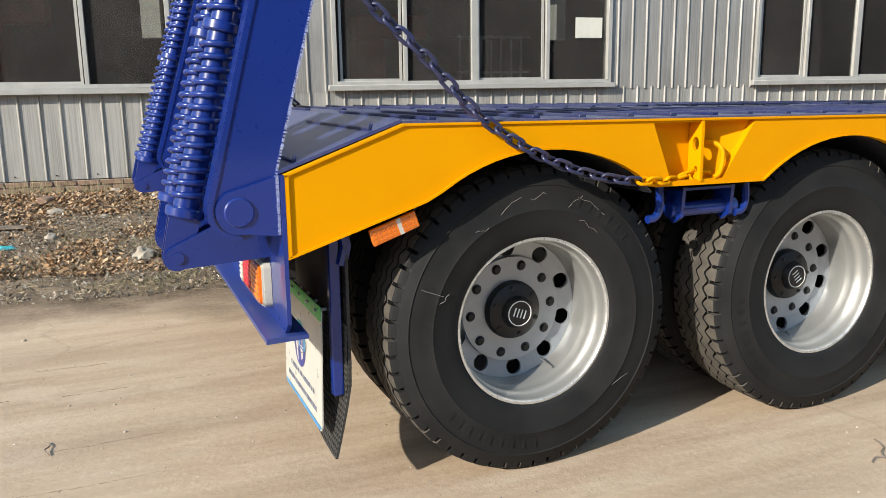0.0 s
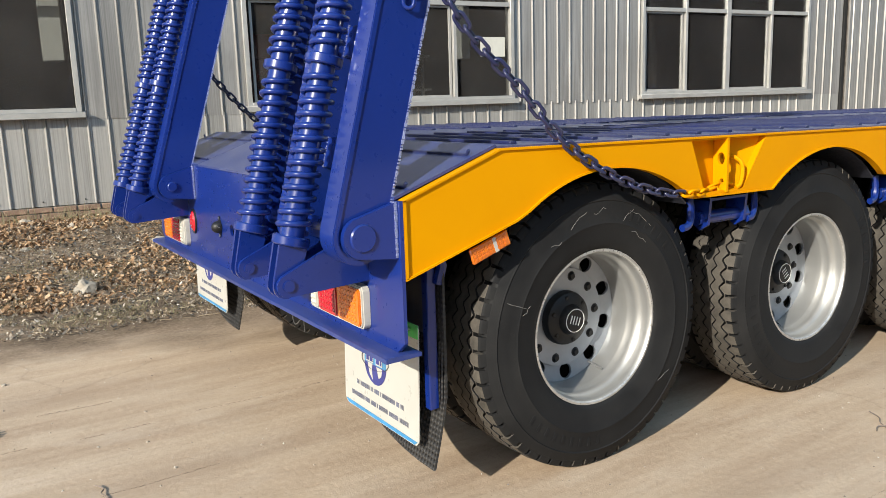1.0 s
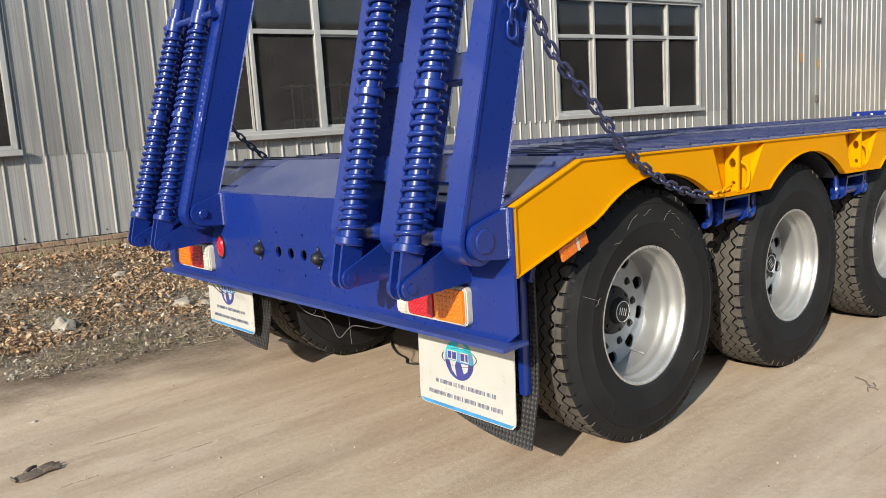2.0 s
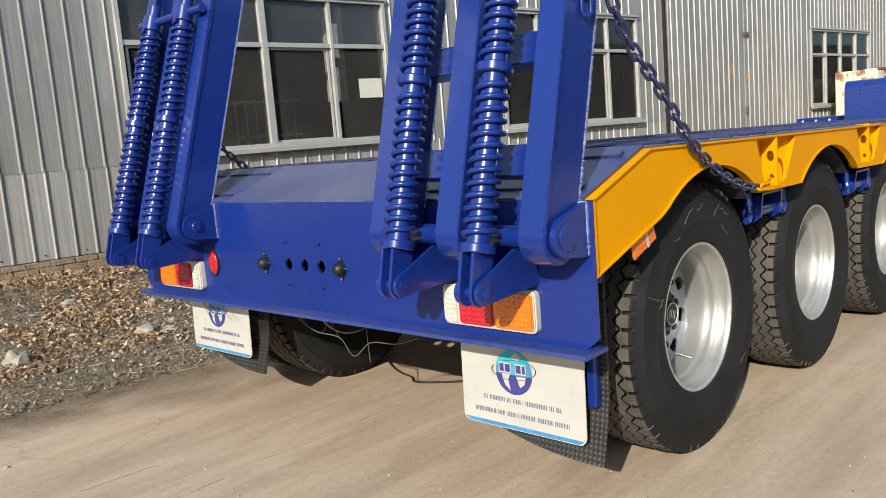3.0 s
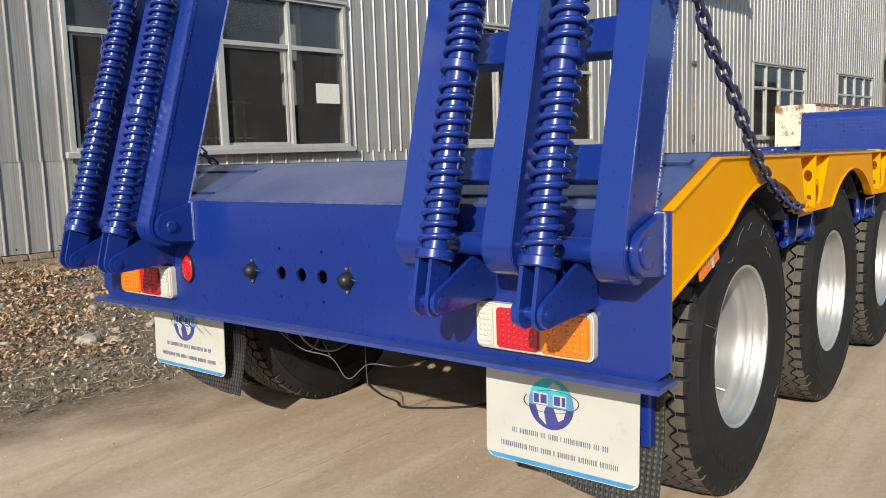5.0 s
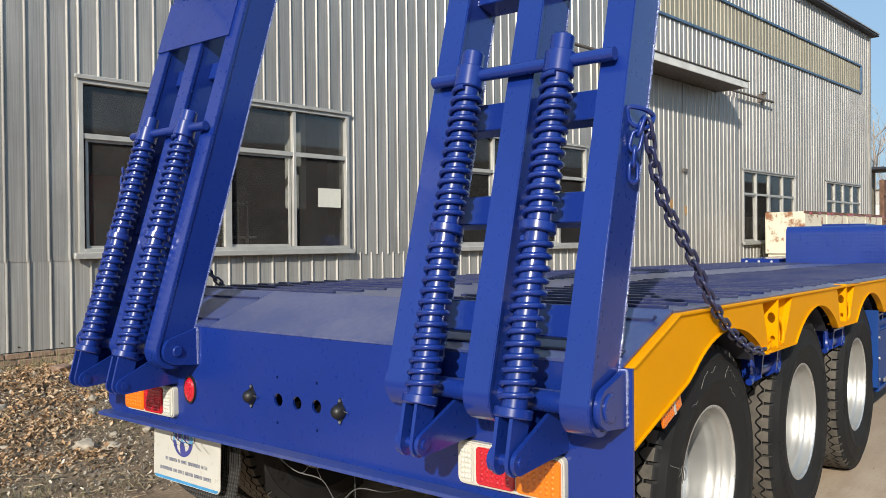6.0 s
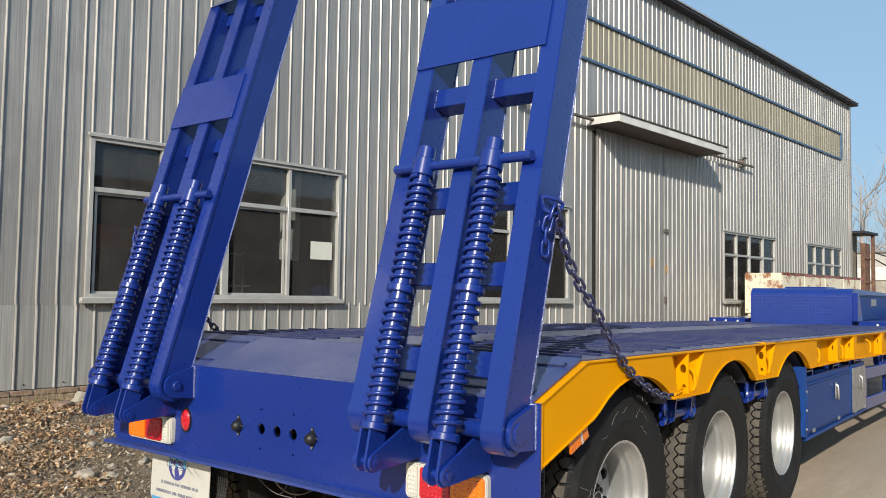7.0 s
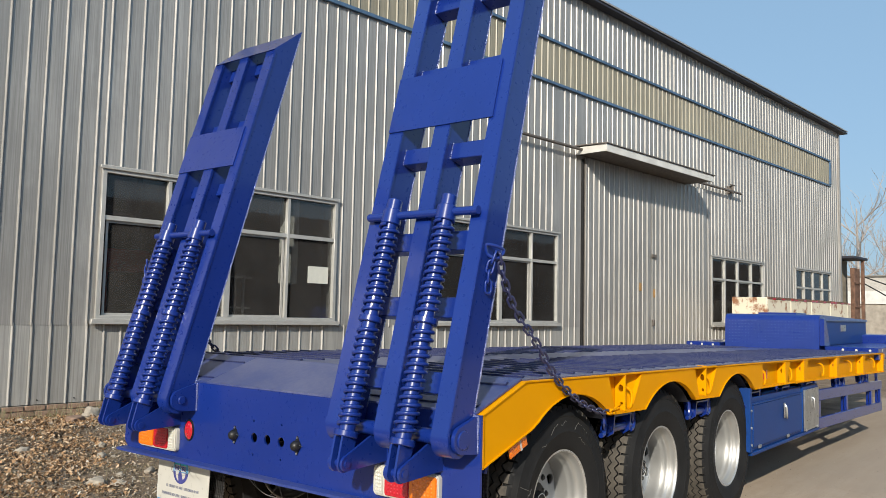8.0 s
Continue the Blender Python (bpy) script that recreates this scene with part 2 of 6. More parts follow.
def ground_material():
    """Packed sandy yard with wheel streaks; dark soil on the bank by the wall."""
    m, t, p = material("yard_ground")
    v = coords(t, space="Position")
    streak = noise_out(t, coords(t, (0.35, 3.2, 1), "Position"), 1.3, 7, 0.62)
    fine = noise_out(t, v, 30.0, 6, 0.7)
    big = noise_out(t, v, 0.55, 4)
    sand = ramp(t, streak, [(0.30, (0.316, 0.221, 0.145)), (0.46, (0.450, 0.335, 0.231)), (0.58, (0.517, 0.398, 0.281)), (0.72, (0.613, 0.492, 0.371))])
    thin = noise_out(t, coords(t, (0.9, 9.0, 1), "Position"), 2.1, 6, 0.7)
    sand = mix(t, ramp(t, thin, [(0.50, 0.0), (0.66, 0.40)]), sand, (0.344, 0.248, 0.166))
    sand = mix(t, 0.28, sand, ramp(t, fine, [(0.3, (0.344, 0.253, 0.177)), (0.7, (0.595, 0.469, 0.351))]))
    blot = noise_out(t, coords(t, (0.75, 1.5, 1), "Position"), 2.6, 7, 0.62)
    sand = mix(t, ramp(t, blot, [(0.49, 0.0), (0.68, 0.48)]), sand, (0.574, 0.469, 0.360))
    sand = mix(t, ramp(t, big, [(0.45, 0.0), (0.7, 0.32)]), sand, (0.384, 0.289, 0.205))
    rut = noise_out(t, coords(t, (0.22, 1.5, 1), "Position"), 0.9, 5, 0.6)
    sand = mix(t, ramp(t, rut, [(0.52, 0.0), (0.64, 0.45)]), sand, (0.340, 0.251, 0.179))
    speck = noise_out(t, v, 75.0, 3, 0.6)
    sand = mix(t, ramp(t, speck, [(0.66, 0.0), (0.72, 0.7)]), sand, (0.239, 0.171, 0.125))
    crack = node(t, "ShaderNodeTexVoronoi", Scale=0.33)
    crack.feature = "DISTANCE_TO_EDGE"
    warp = node(t, "ShaderNodeVectorMath")
    warp.operation = "ADD"
    wob = node(t, "ShaderNodeTexNoise", Scale=1.2, Detail=6.0)
    t.links.new(v, wob.inputs["Vector"])
    t.links.new(v, warp.inputs[0])
    t.links.new(wob.outputs["Color"], warp.inputs[1])
    t.links.new(warp.outputs[0], crack.inputs["Vector"])
    line = ramp(t, crack.outputs["Distance"], [(0.0, 0.22), (0.005, 0.0)])
    sand = mix(t, line, sand, (0.154, 0.108, 0.076))
    # the ground turns darker and greyer along the front of the yard
    east = t.nodes.new("ShaderNodeSeparateXYZ")
    t.links.new(warp.outputs[0], east.inputs[0])
    front_grey = node(t, "ShaderNodeMapRange")
    front_grey.inputs["From Min"].default_value, front_grey.inputs["From Max"].default_value = 3.2, 7.0
    front_grey.inputs["To Max"].default_value = 0.75
    t.links.new(east.outputs["X"], front_grey.inputs["Value"])
    sand = mix(t, front_grey.outputs[0], sand, (0.315, 0.260, 0.205))
    soil = ramp(t, mix(t, 0.5, noise_out(t, v, 3.0, 6, 0.7), noise_out(t, v, 40.0, 5, 0.7)),
                [(0.35, (0.085, 0.060, 0.042)), (0.52, (0.190, 0.138, 0.094)), (0.68, (0.34, 0.262, 0.188))])
    xyz = t.nodes.new("ShaderNodeSeparateXYZ")
    t.links.new(v, xyz.inputs[0])
    depth = t.nodes.new("ShaderNodeMath")
    depth.operation = "MULTIPLY_ADD"
    depth.inputs[1].default_value = 0.12
    t.links.new(xyz.outputs["X"], depth.inputs[0])
    t.links.new(xyz.outputs["Y"], depth.inputs[2])
    jag = t.nodes.new("ShaderNodeMath")
    jag.operation = "MULTIPLY_ADD"
    jag.inputs[1].default_value = 1.7
    t.links.new(noise_out(t, v, 1.1, 6, 0.65), jag.inputs[0])
    t.links.new(depth.outputs[0], jag.inputs[2])
    mr = node(t, "ShaderNodeMapRange")
    mr.inputs["From Min"].default_value, mr.inputs["From Max"].default_value = 5.95, 6.7
    t.links.new(jag.outputs[0], mr.inputs["Value"])
    t.links.new(mix(t, mr.outputs[0], sand, soil), p.inputs["Base Color"])
    p.inputs["Roughness"].default_value = 0.92
    p.inputs["Specular IOR Level"].default_value = 0.25
    bump(t, p, mix(t, 0.28, mix(t, 0.55, streak, blot), fine), 0.36, 0.024)
    return m


GROUND = ground_material()


def leaf_material(name, stops):
    m, t, p = material(name)
    g = t.nodes.new("ShaderNodeNewGeometry")
    t.links.new(ramp(t, g.outputs["Random Per Island"], stops), p.inputs["Base Color"])
    p.inputs["Roughness"].default_value = 0.85
    return m


TURF = leaf_material("winter_turf", [(0.0, (0.10, 0.095, 0.05)), (0.5, (0.20, 0.18, 0.10)), (1.0, (0.34, 0.29, 0.18))])
ASH = leaf_material("grey_litter", [(0.0, (0.06, 0.055, 0.048)), (0.35, (0.13, 0.115, 0.095)), (0.65, (0.25, 0.21, 0.165)), (0.85, (0.36, 0.27, 0.175)), (1.0, (0.58, 0.54, 0.47))])
LEAF = leaf_material("dry_leaf", [(0.0, (0.075, 0.045, 0.027)), (0.25, (0.22, 0.125, 0.062)), (0.6, (0.42, 0.255, 0.132)), (0.88, (0.60, 0.44, 0.285)), (1.0, (0.24, 0.19, 0.145))])
GRIT = leaf_material("grit", [(0.0, (0.09, 0.075, 0.06)), (0.4, (0.22, 0.18, 0.14)), (0.8, (0.36, 0.32, 0.26)), (1.0, (0.55, 0.53, 0.48))])
STRAW = leaf_material("straw_scraps", [(0.0, (0.10, 0.075, 0.05)), (0.5, (0.26, 0.20, 0.13)), (1.0, (0.40, 0.33, 0.22))])
STALK = leaf_material("dry_stalk", [(0.0, (0.24, 0.20, 0.11)), (0.6, (0.38, 0.31, 0.19)), (1.0, (0.22, 0.22, 0.10))])


# ---------------------------------------------------------------- mesh tools
def box(bm, x0, x1, y0, y1, z0, z1, bev=0.0, seg=1):
    vs = [bm.verts.new((x, y, z)) for z in (z0, z1) for y in (y0, y1) for x in (x0, x1)]
    fs = [bm.faces.new([vs[i] for i in q]) for q in ((0, 2, 3, 1), (4, 5, 7, 6), (0, 1, 5, 4), (2, 6, 7, 3), (0, 4, 6, 2), (1, 3, 7, 5))]
    if bev > 0:
        es = list({e for f in fs for e in f.edges})
        bmesh.ops.bevel(bm, geom=es, offset=bev, segments=seg, affect="EDGES", profile=0.5)
    return vs


def boxed(*args, **kw):
    bm = bmesh.new()
    box(bm, *args, **kw)
    return bm


def prism(bm, outline, a, b, place, holes=()):
    """A plate with the given 2D outline and holes, from depth a to b; place(u, v, d) gives the 3D point."""
    def layer(d):
        edges, loops = [], []
        for loop in (outline, *holes):
            vs = [bm.verts.new(place(u, v, d)) for u, v in loop]
            edges += [bm.edges.new((vs[i], vs[(i + 1) % len(vs)])) for i in range(len(vs))]
            loops.append(vs)
        bmesh.ops.triangle_fill(bm, edges=edges, use_beauty=True)
        return loops
    la, lb = layer(a), layer(b)
    for p, q in zip(la, lb):
        n = len(p)
        for i in range(n):
            bm.faces.new((p[i], p[(i + 1) % n], q[(i + 1) % n], q[i]))
    return la, lb


def circle(cx, cy, r, n=20, r2=None):
    return [(cx + r * math.cos(2 * math.pi * i / n), cy + (r2 or r) * math.sin(2 * math.pi * i / n)) for i in range(n)]


def lathe(bm, profile, n, place, closed=False, cap=True):
    """Turn a profile of (radius, along) about an axis; place(a, b, along)."""
    rings = []
    for i in range(n):
        c, s = math.cos(2 * math.pi * i / n), math.sin(2 * math.pi * i / n)
        rings.append([bm.verts.new(place(r * c, r * s, h)) for r, h in profile])
    m = len(profile)
    for i in range(n):
        p, q = rings[i], rings[(i + 1) % n]
        for k in range(m if closed else m - 1):
            bm.faces.new((p[k], p[(k + 1) % m], q[(k + 1) % m], q[k]))
    if not closed and cap:
        for k in (0, m - 1):
            if profile[k][0] > 1e-6:
                bm.faces.new([r[k] for r in rings])
    return rings


def sweep(bm, pts, r, n=8, closed=False, cap=True):
    pts = [Vector(p) for p in pts]
    k = len(pts)
    rings, last = [], None
    for i, p in enumerate(pts):
        a = pts[(i + 1) % k] if closed or i < k - 1 else p
        b = pts[i - 1] if closed or i > 0 else p
        d = (a - b).normalized()
        ref = last if last is not None else (Vector((0, 0, 1)) if abs(d.z) < 0.9 else Vector((1, 0, 0)))
        u = (ref - d * ref.dot(d)).normalized()
        last = u
        w = d.cross(u)
        rr = r(i / max(1, k - 1)) if callable(r) else r
        rings.append([bm.verts.new(p + u * rr * math.cos(2 * math.pi * j / n) + w * rr * math.sin(2 * math.pi * j / n)) for j in range(n)])
    for i in range(k if closed else k - 1):
        p, q = rings[i], rings[(i + 1) % k]
        for j in range(n):
            bm.faces.new((p[j], p[(j + 1) % n], q[(j + 1) % n], q[j]))
    if cap and not closed:
        bm.faces.new(rings[0][::-1])
        bm.faces.new(rings[-1])


def tube(bm, a, b, r, n=14):
    sweep(bm, (a, b), r, n)


def swept(pts, r, n=8, closed=False):
    bm = bmesh.new()
    sweep(bm, pts, r, n, closed)
    return bm


def finish(bm, name, mats, smooth=38):
    bmesh.ops.recalc_face_normals(bm, faces=bm.faces)
    me = bpy.data.meshes.new(name)
    bm.to_mesh(me)
    bm.free()
    for mt in (mats if isinstance(mats, (list, tuple)) else [mats]):
        me.materials.append(mt)
    if smooth:
        me.shade_smooth()
        me.set_sharp_from_angle(angle=radians(smooth))
    return me


def part(name, bm, mats, parent, label="", smooth=38, m=None):
    ob = new(name, bm if isinstance(bm, bpy.types.Mesh) else finish(bm, name, mats, smooth))
    ob.parent = parent
    if m is not None:
        ob.matrix_basis = m
    return tagged(ob, label) if label else ob


def thing(name, label, category, at=None, group="", kind=""):
    ob = new(name)
    ob.empty_display_size = 0.2
    if at is not None:
        ob.matrix_basis = at
    return tagged(ob, label, category, group, kind)


def solid(name, bm, mats, label, category, at=None, group="", kind="", smooth=38):
    ob = new(name, finish(bm, name, mats, smooth))
    if at is not None:
        ob.matrix_basis = at
    return tagged(ob, label, category, group, kind)


FLAT_X = lambda u, v, d: (d, u, v)      # u along y, v up, depth along x
FLAT_Y = lambda u, v, d: (u, d, v)      # u along x, v up, depth along y

# ---------------------------------------------------------------- ground
WALL_TURN = radians(-5.625)
WALL_AT = Matrix.Translation((0, 10.18, 0)) @ Matrix.Rotation(WALL_TURN, 4, "Z")


def bank(x, y):
    """Height of the ground: level yard, rising to a rough bank along the wall."""
    d = y + 0.0985 * x - 6.3 + 0.35 * noise.noise(Vector((x * 0.7, y * 0.7, 3.0)))
    k = min(1.0, max(0.0, d / 3.4))
    k = k * k * (3 - 2 * k)
    near = math.exp(-((x - 2) / 16.0) ** 2)
    rough = 0.5 * noise.noise(Vector((x * 1.9, y * 1.9, 0))) + 0.3 * noise.noise(Vector((x * 5.3, y * 5.3, 1)))
    flat = 0.004 * noise.noise(Vector((x * 0.8, y * 2.2, 7)))
    edge = math.exp(-((d - 0.15) / 0.6) ** 2)
    flat += edge * (0.026 * noise.noise(Vector((x * 3.1, y * 4.3, 9))) + 0.018 * noise.noise(Vector((x * 8.0, y * 9.0, 11))) + 0.012)
    rough += 0.4 * noise.noise(Vector((x * 9.0, y * 9.0, 4)))
    k *= 1.0 - 0.26 * max(0.0, min(1.0, (d - 3.0) / 0.6))
    return k * (0.31 + 0.08 * rough) * max(near, 0.6) + flat * (1 - k)


def ground_sheet():
    def lines(stops):
        out = []
        for a, b, step in stops:
            n = max(1, round((b - a) / step))
            out += [a + (b - a) * i / n for i in range(n)]
        return out + [stops[-1][1]]
    xs = lines([(-900, -60, 140), (-60, -8, 6), (-8, 6, 0.065), (6, 34, 0.7), (34, 80, 8), (80, 900, 140)])
    ys = lines([(-900, -40, 140), (-40, -4, 6), (-4, 5.4, 0.4), (5.4, 10.6, 0.055), (10.6, 40, 4), (40, 80, 10), (80, 900, 140)])
    bm = bmesh.new()
    grid = [[bm.verts.new((x, y, bank(x, y) if -20 < x < 60 and -6 < y < 12 else 0.0)) for y in ys] for x in xs]
    for i in range(len(xs) - 1):
        for j in range(len(ys) - 1):
            bm.faces.new((grid[i][j], grid[i + 1][j], grid[i + 1][j + 1], grid[i][j + 1]))
    return solid("ground", bm, GROUND, "sandy packed-earth yard rising to a littered bank", "ground", kind="structure", smooth=60)


ground_sheet()

# ---------------------------------------------------------------- workshop wall
WINDOWS = [(-2.95, 0.79), (2.61, 6.345), (8.62, 12.28), (19.44, 22.98), (25.58, 29.0)]
SILL, HEAD, TRANSOM, SEAM, FOOT, EAVES = 1.385, 3.28, 2.66, 1.34, 0.39, 8.62
WALL_L, WALL_R = -7.0, 30.0
BAND_Z = (6.48, 7.40)
DOOR = (13.24, 19.05)

wall = thing("wall_north", "workshop wall of grey corrugated steel sheet with window openings", "wall", WALL_AT, kind="structure")


def wall_core():
    """The wall's inner skin, 14 cm thick, with openings for the windows."""
    bm = bmesh.new()
    cuts = sorted(WINDOWS)
    edge = WALL_L
    for a, b in cuts:
        box(bm, edge, a, 0.05, 0.19, 0.0, EAVES - 0.05)
        box(bm, a, b, 0.05, 0.19, 0.0, SILL)
        box(bm, a, b, 0.05, 0.19, HEAD, EAVES - 0.05)
        edge = b
    box(bm, edge, WALL_R - 0.02, 0.05, 0.19, 0.0, EAVES - 0.05)
    part("inner_skin", bm, ROOM_DARK, wall)


wall_core()


RIB_STEP, RIB_AT = 0.212, 1.88


def rib_start(a):
    """The sheets over the middle windows were hung half a rib out of step."""
    return RIB_AT + (0.108 if 2.5 < a < 8.6 else (-0.012 if a < 2.5 else 0.0))


def sheet_mesh(start, width, z0, z1, deep, mat, first, name="sheet"):
    """One ribbed sheet: narrow ribs on the wall's common step, flat pans, folded edge."""
    bm = bmesh.new()
    prof = [(0.0, 0.0)]
    k = math.ceil((start - first) / RIB_STEP - 1e-6)
    while first + k * RIB_STEP - start + 0.036 < width:
        s = first + k * RIB_STEP - start
        prof += [(s + 0.0005, 0.0), (s + 0.0065, -deep * 0.5), (s + 0.013, -deep), (s + 0.0205, -deep), (s + 0.032, 0.0)]
        k += 1
    prof += [(width, 0.0), (width, 0.008)]
    lo = [bm.verts.new((s, d, z0)) for s, d in prof]
    hi = [bm.verts.new((s, d, z1)) for s, d in prof]
    for i in range(len(prof) - 1):
        bm.faces.new((lo[i], lo[i + 1], hi[i + 1], hi[i]))
    r = bmesh.ops.extrude_face_region(bm, geom=list(bm.faces))
    bmesh.ops.translate(bm, verts=[g for g in r["geom"] if isinstance(g, bmesh.types.BMVert)], vec=(0, 0.006, 0))
    return finish(bm, name, mat, 20)


SHEET_CACHE = {}


def lay_sheets(a, b, z0, z1, pitch, deep=0.0195, mat=None, off=0.0, cover=0.848, parent=None):
    mat = mat or SHEET
    first = RIB_AT if mat is SHEET_LOW else rib_start(a)
    cuts = [a]
    k = math.ceil((a - first + 0.05) / cover)
    while first + k * cover - 0.004 < b - 0.05:
        cuts.append(first + k * cover - 0.004)
        k += 1
    cuts.append(b)
    for i, (x0, x1) in enumerate(zip(cuts[:-1], cuts[1:])):
        key = (round((x0 - first) % RIB_STEP, 3), round(x1 - x0, 3), z0, z1, deep, mat.name)
        if key not in SHEET_CACHE:
            SHEET_CACHE[key] = sheet_mesh(x0, x1 - x0 + 0.003, z0, z1, deep, mat, first)
        ob = part("sheet", SHEET_CACHE[key], mat, parent or wall)
        ob.matrix_basis = Matrix.Translation((x0, off - 0.001 * (i % 2), 0))


def wall_sheets():
    edge = WALL_L
    for k, (a, b) in enumerate(WINDOWS):
        spans = [(edge, a)] if not (edge < DOOR[0] < a) else [(edge, DOOR[0] - 0.1), (DOOR[1] + 0.0, a)]
        for s in spans:
            if s[1] - s[0] < 0.1:
                continue
            lay_sheets(s[0], s[1], FOOT, SEAM, 0.275, deep=0.02, mat=SHEET_LOW)
            lay_sheets(s[0], s[1], SEAM - 0.03, BAND_Z[0], 0.19, off=-0.004)
        lay_sheets(a, b, FOOT, SILL - 0.02, 0.275, deep=0.02, mat=SHEET_LOW)
        lay_sheets(a, b, HEAD + 0.03, BAND_Z[0], 0.19, off=-0.004)
        edge = b
    lay_sheets(edge, WALL_R, FOOT, SEAM, 0.275, deep=0.02, mat=SHEET_LOW)
    lay_sheets(edge, WALL_R, SEAM - 0.03, BAND_Z[0], 0.19, off=-0.004)
    lay_sheets(DOOR[0] - 0.1, DOOR[1], 5.02, BAND_Z[0], 0.19, off=-0.004)
    for a, b in ((WALL_L, 2.61), (2.61, 8.62), (8.62, 29.06)):
        lay_sheets(a, b, BAND_Z[0], BAND_Z[1], 0.19, mat=SKYLIGHT, off=-0.010)
    lay_sheets(29.06, WALL_R, BAND_Z[0], BAND_Z[1], 0.19, off=-0.004)
    for a, b in ((WALL_L, 2.61), (2.61, 8.62), (8.62, WALL_R)):
        lay_sheets(a, b, BAND_Z[1], EAVES, 0.19, off=-0.004)


def wall_trim():
    for z in BAND_Z:
        part("band_trim", boxed(WALL_L, 29.10, -0.06, 0.0, z - 0.032, z + 0.032, bev=0.006), TRIM_BLUE, wall, "blue painted flashing strip")
    part("band_trim", boxed(29.02, 29.10, -0.07, 0.0, BAND_Z[0] + 0.05, BAND_Z[1] - 0.05, bev=0.006), TRIM_BLUE, wall, "blue painted flashing strip")
    part("corner_trim", boxed(WALL_R - 0.02, WALL_R + 0.12, -0.06, 0.25, FOOT, EAVES - 0.06, bev=0.008), SHEET, wall, "grey folded corner flashing")
    part("eaves_gutter", boxed(WALL_L, WALL_R + 0.45, -0.24, 0.10, EAVES - 0.01, EAVES + 0.045, bev=0.01), UNDERSIDE, wall, "dark eaves edge of the roof")
    part("gable_wall", boxed(WALL_R - 0.0, WALL_R + 0.14, 0.26, 18.0, 0.0, EAVES), SHEET, wall)


def roof_object():
    bm = bmesh.new()
    prism(bm, [(-0.26, EAVES + 0.06), (9.0, EAVES + 0.95), (18.0, EAVES + 0.06), (18.0, EAVES + 0.16), (9.0, EAVES + 1.05), (-0.26, EAVES + 0.10)], WALL_L, WALL_R + 0.42, lambda u, v, d: (d, u, v))
    solid("roof", bm, SHEET, "low pitched corrugated steel workshop roof", "roof", WALL_AT, kind="structure")
    bm = bmesh.new()
    box(bm, WALL_L, WALL_R - 0.05, 0.2, 17.8, EAVES - 0.2, EAVES - 0.1)
    solid("ceiling", bm, ROOM_DARK, "dark underside of the workshop roof", "ceiling", WALL_AT, kind="structure")
    bm = bmesh.new()
    box(bm, WALL_L, WALL_R, 0.2, 17.8, 0.30, 0.36)
    solid("floor", bm, ROOM_DARK, "dark concrete workshop floor", "floor", WALL_AT, kind="structure")
    bm = bmesh.new()
    box(bm, WALL_L, WALL_R - 0.05, 17.8, 18.0, 0.0, EAVES)
    box(bm, WALL_L - 0.15, WALL_L, 0.0, 18.0, 0.0, EAVES)
    solid("wall_far", bm, ROOM_DARK, "plain dark rear and end walls of the workshop", "wall", WALL_AT, kind="structure")


def plinth():
    """Low brick footing under the sheets, half buried in the bank."""
    base = solid("plinth", boxed(WALL_L, WALL_R, 0.0, 0.16, -0.1, FOOT - 0.01), MORTAR, "low brick footing under the sheet wall", "plinth", WALL_AT, kind="structure")
    meshes = []
    for k in range(4):
        bm = bmesh.new()
        vs = box(bm, 0, 0.228, -0.018, 0.02, 0, 0.055, bev=0.006)
        meshes.append(finish(bm, "brick", BRICK_RED))
    rnd = random.Random(5)
    for row in range(3):
        n = 50
        for i in range(n):
            s = -4.5 + i * 0.245 + (0.12 if row % 2 else 0)
            ob = part("brick", meshes[rnd.randrange(4)], BRICK_RED, base)
            ob.matrix_basis = Matrix.Translation((s, -0.002 + rnd.uniform(-0.008, 0.006), 0.19 + row * 0.066)) @ Matrix.Rotation(rnd.uniform(-0.02, 0.02), 4, "Z")


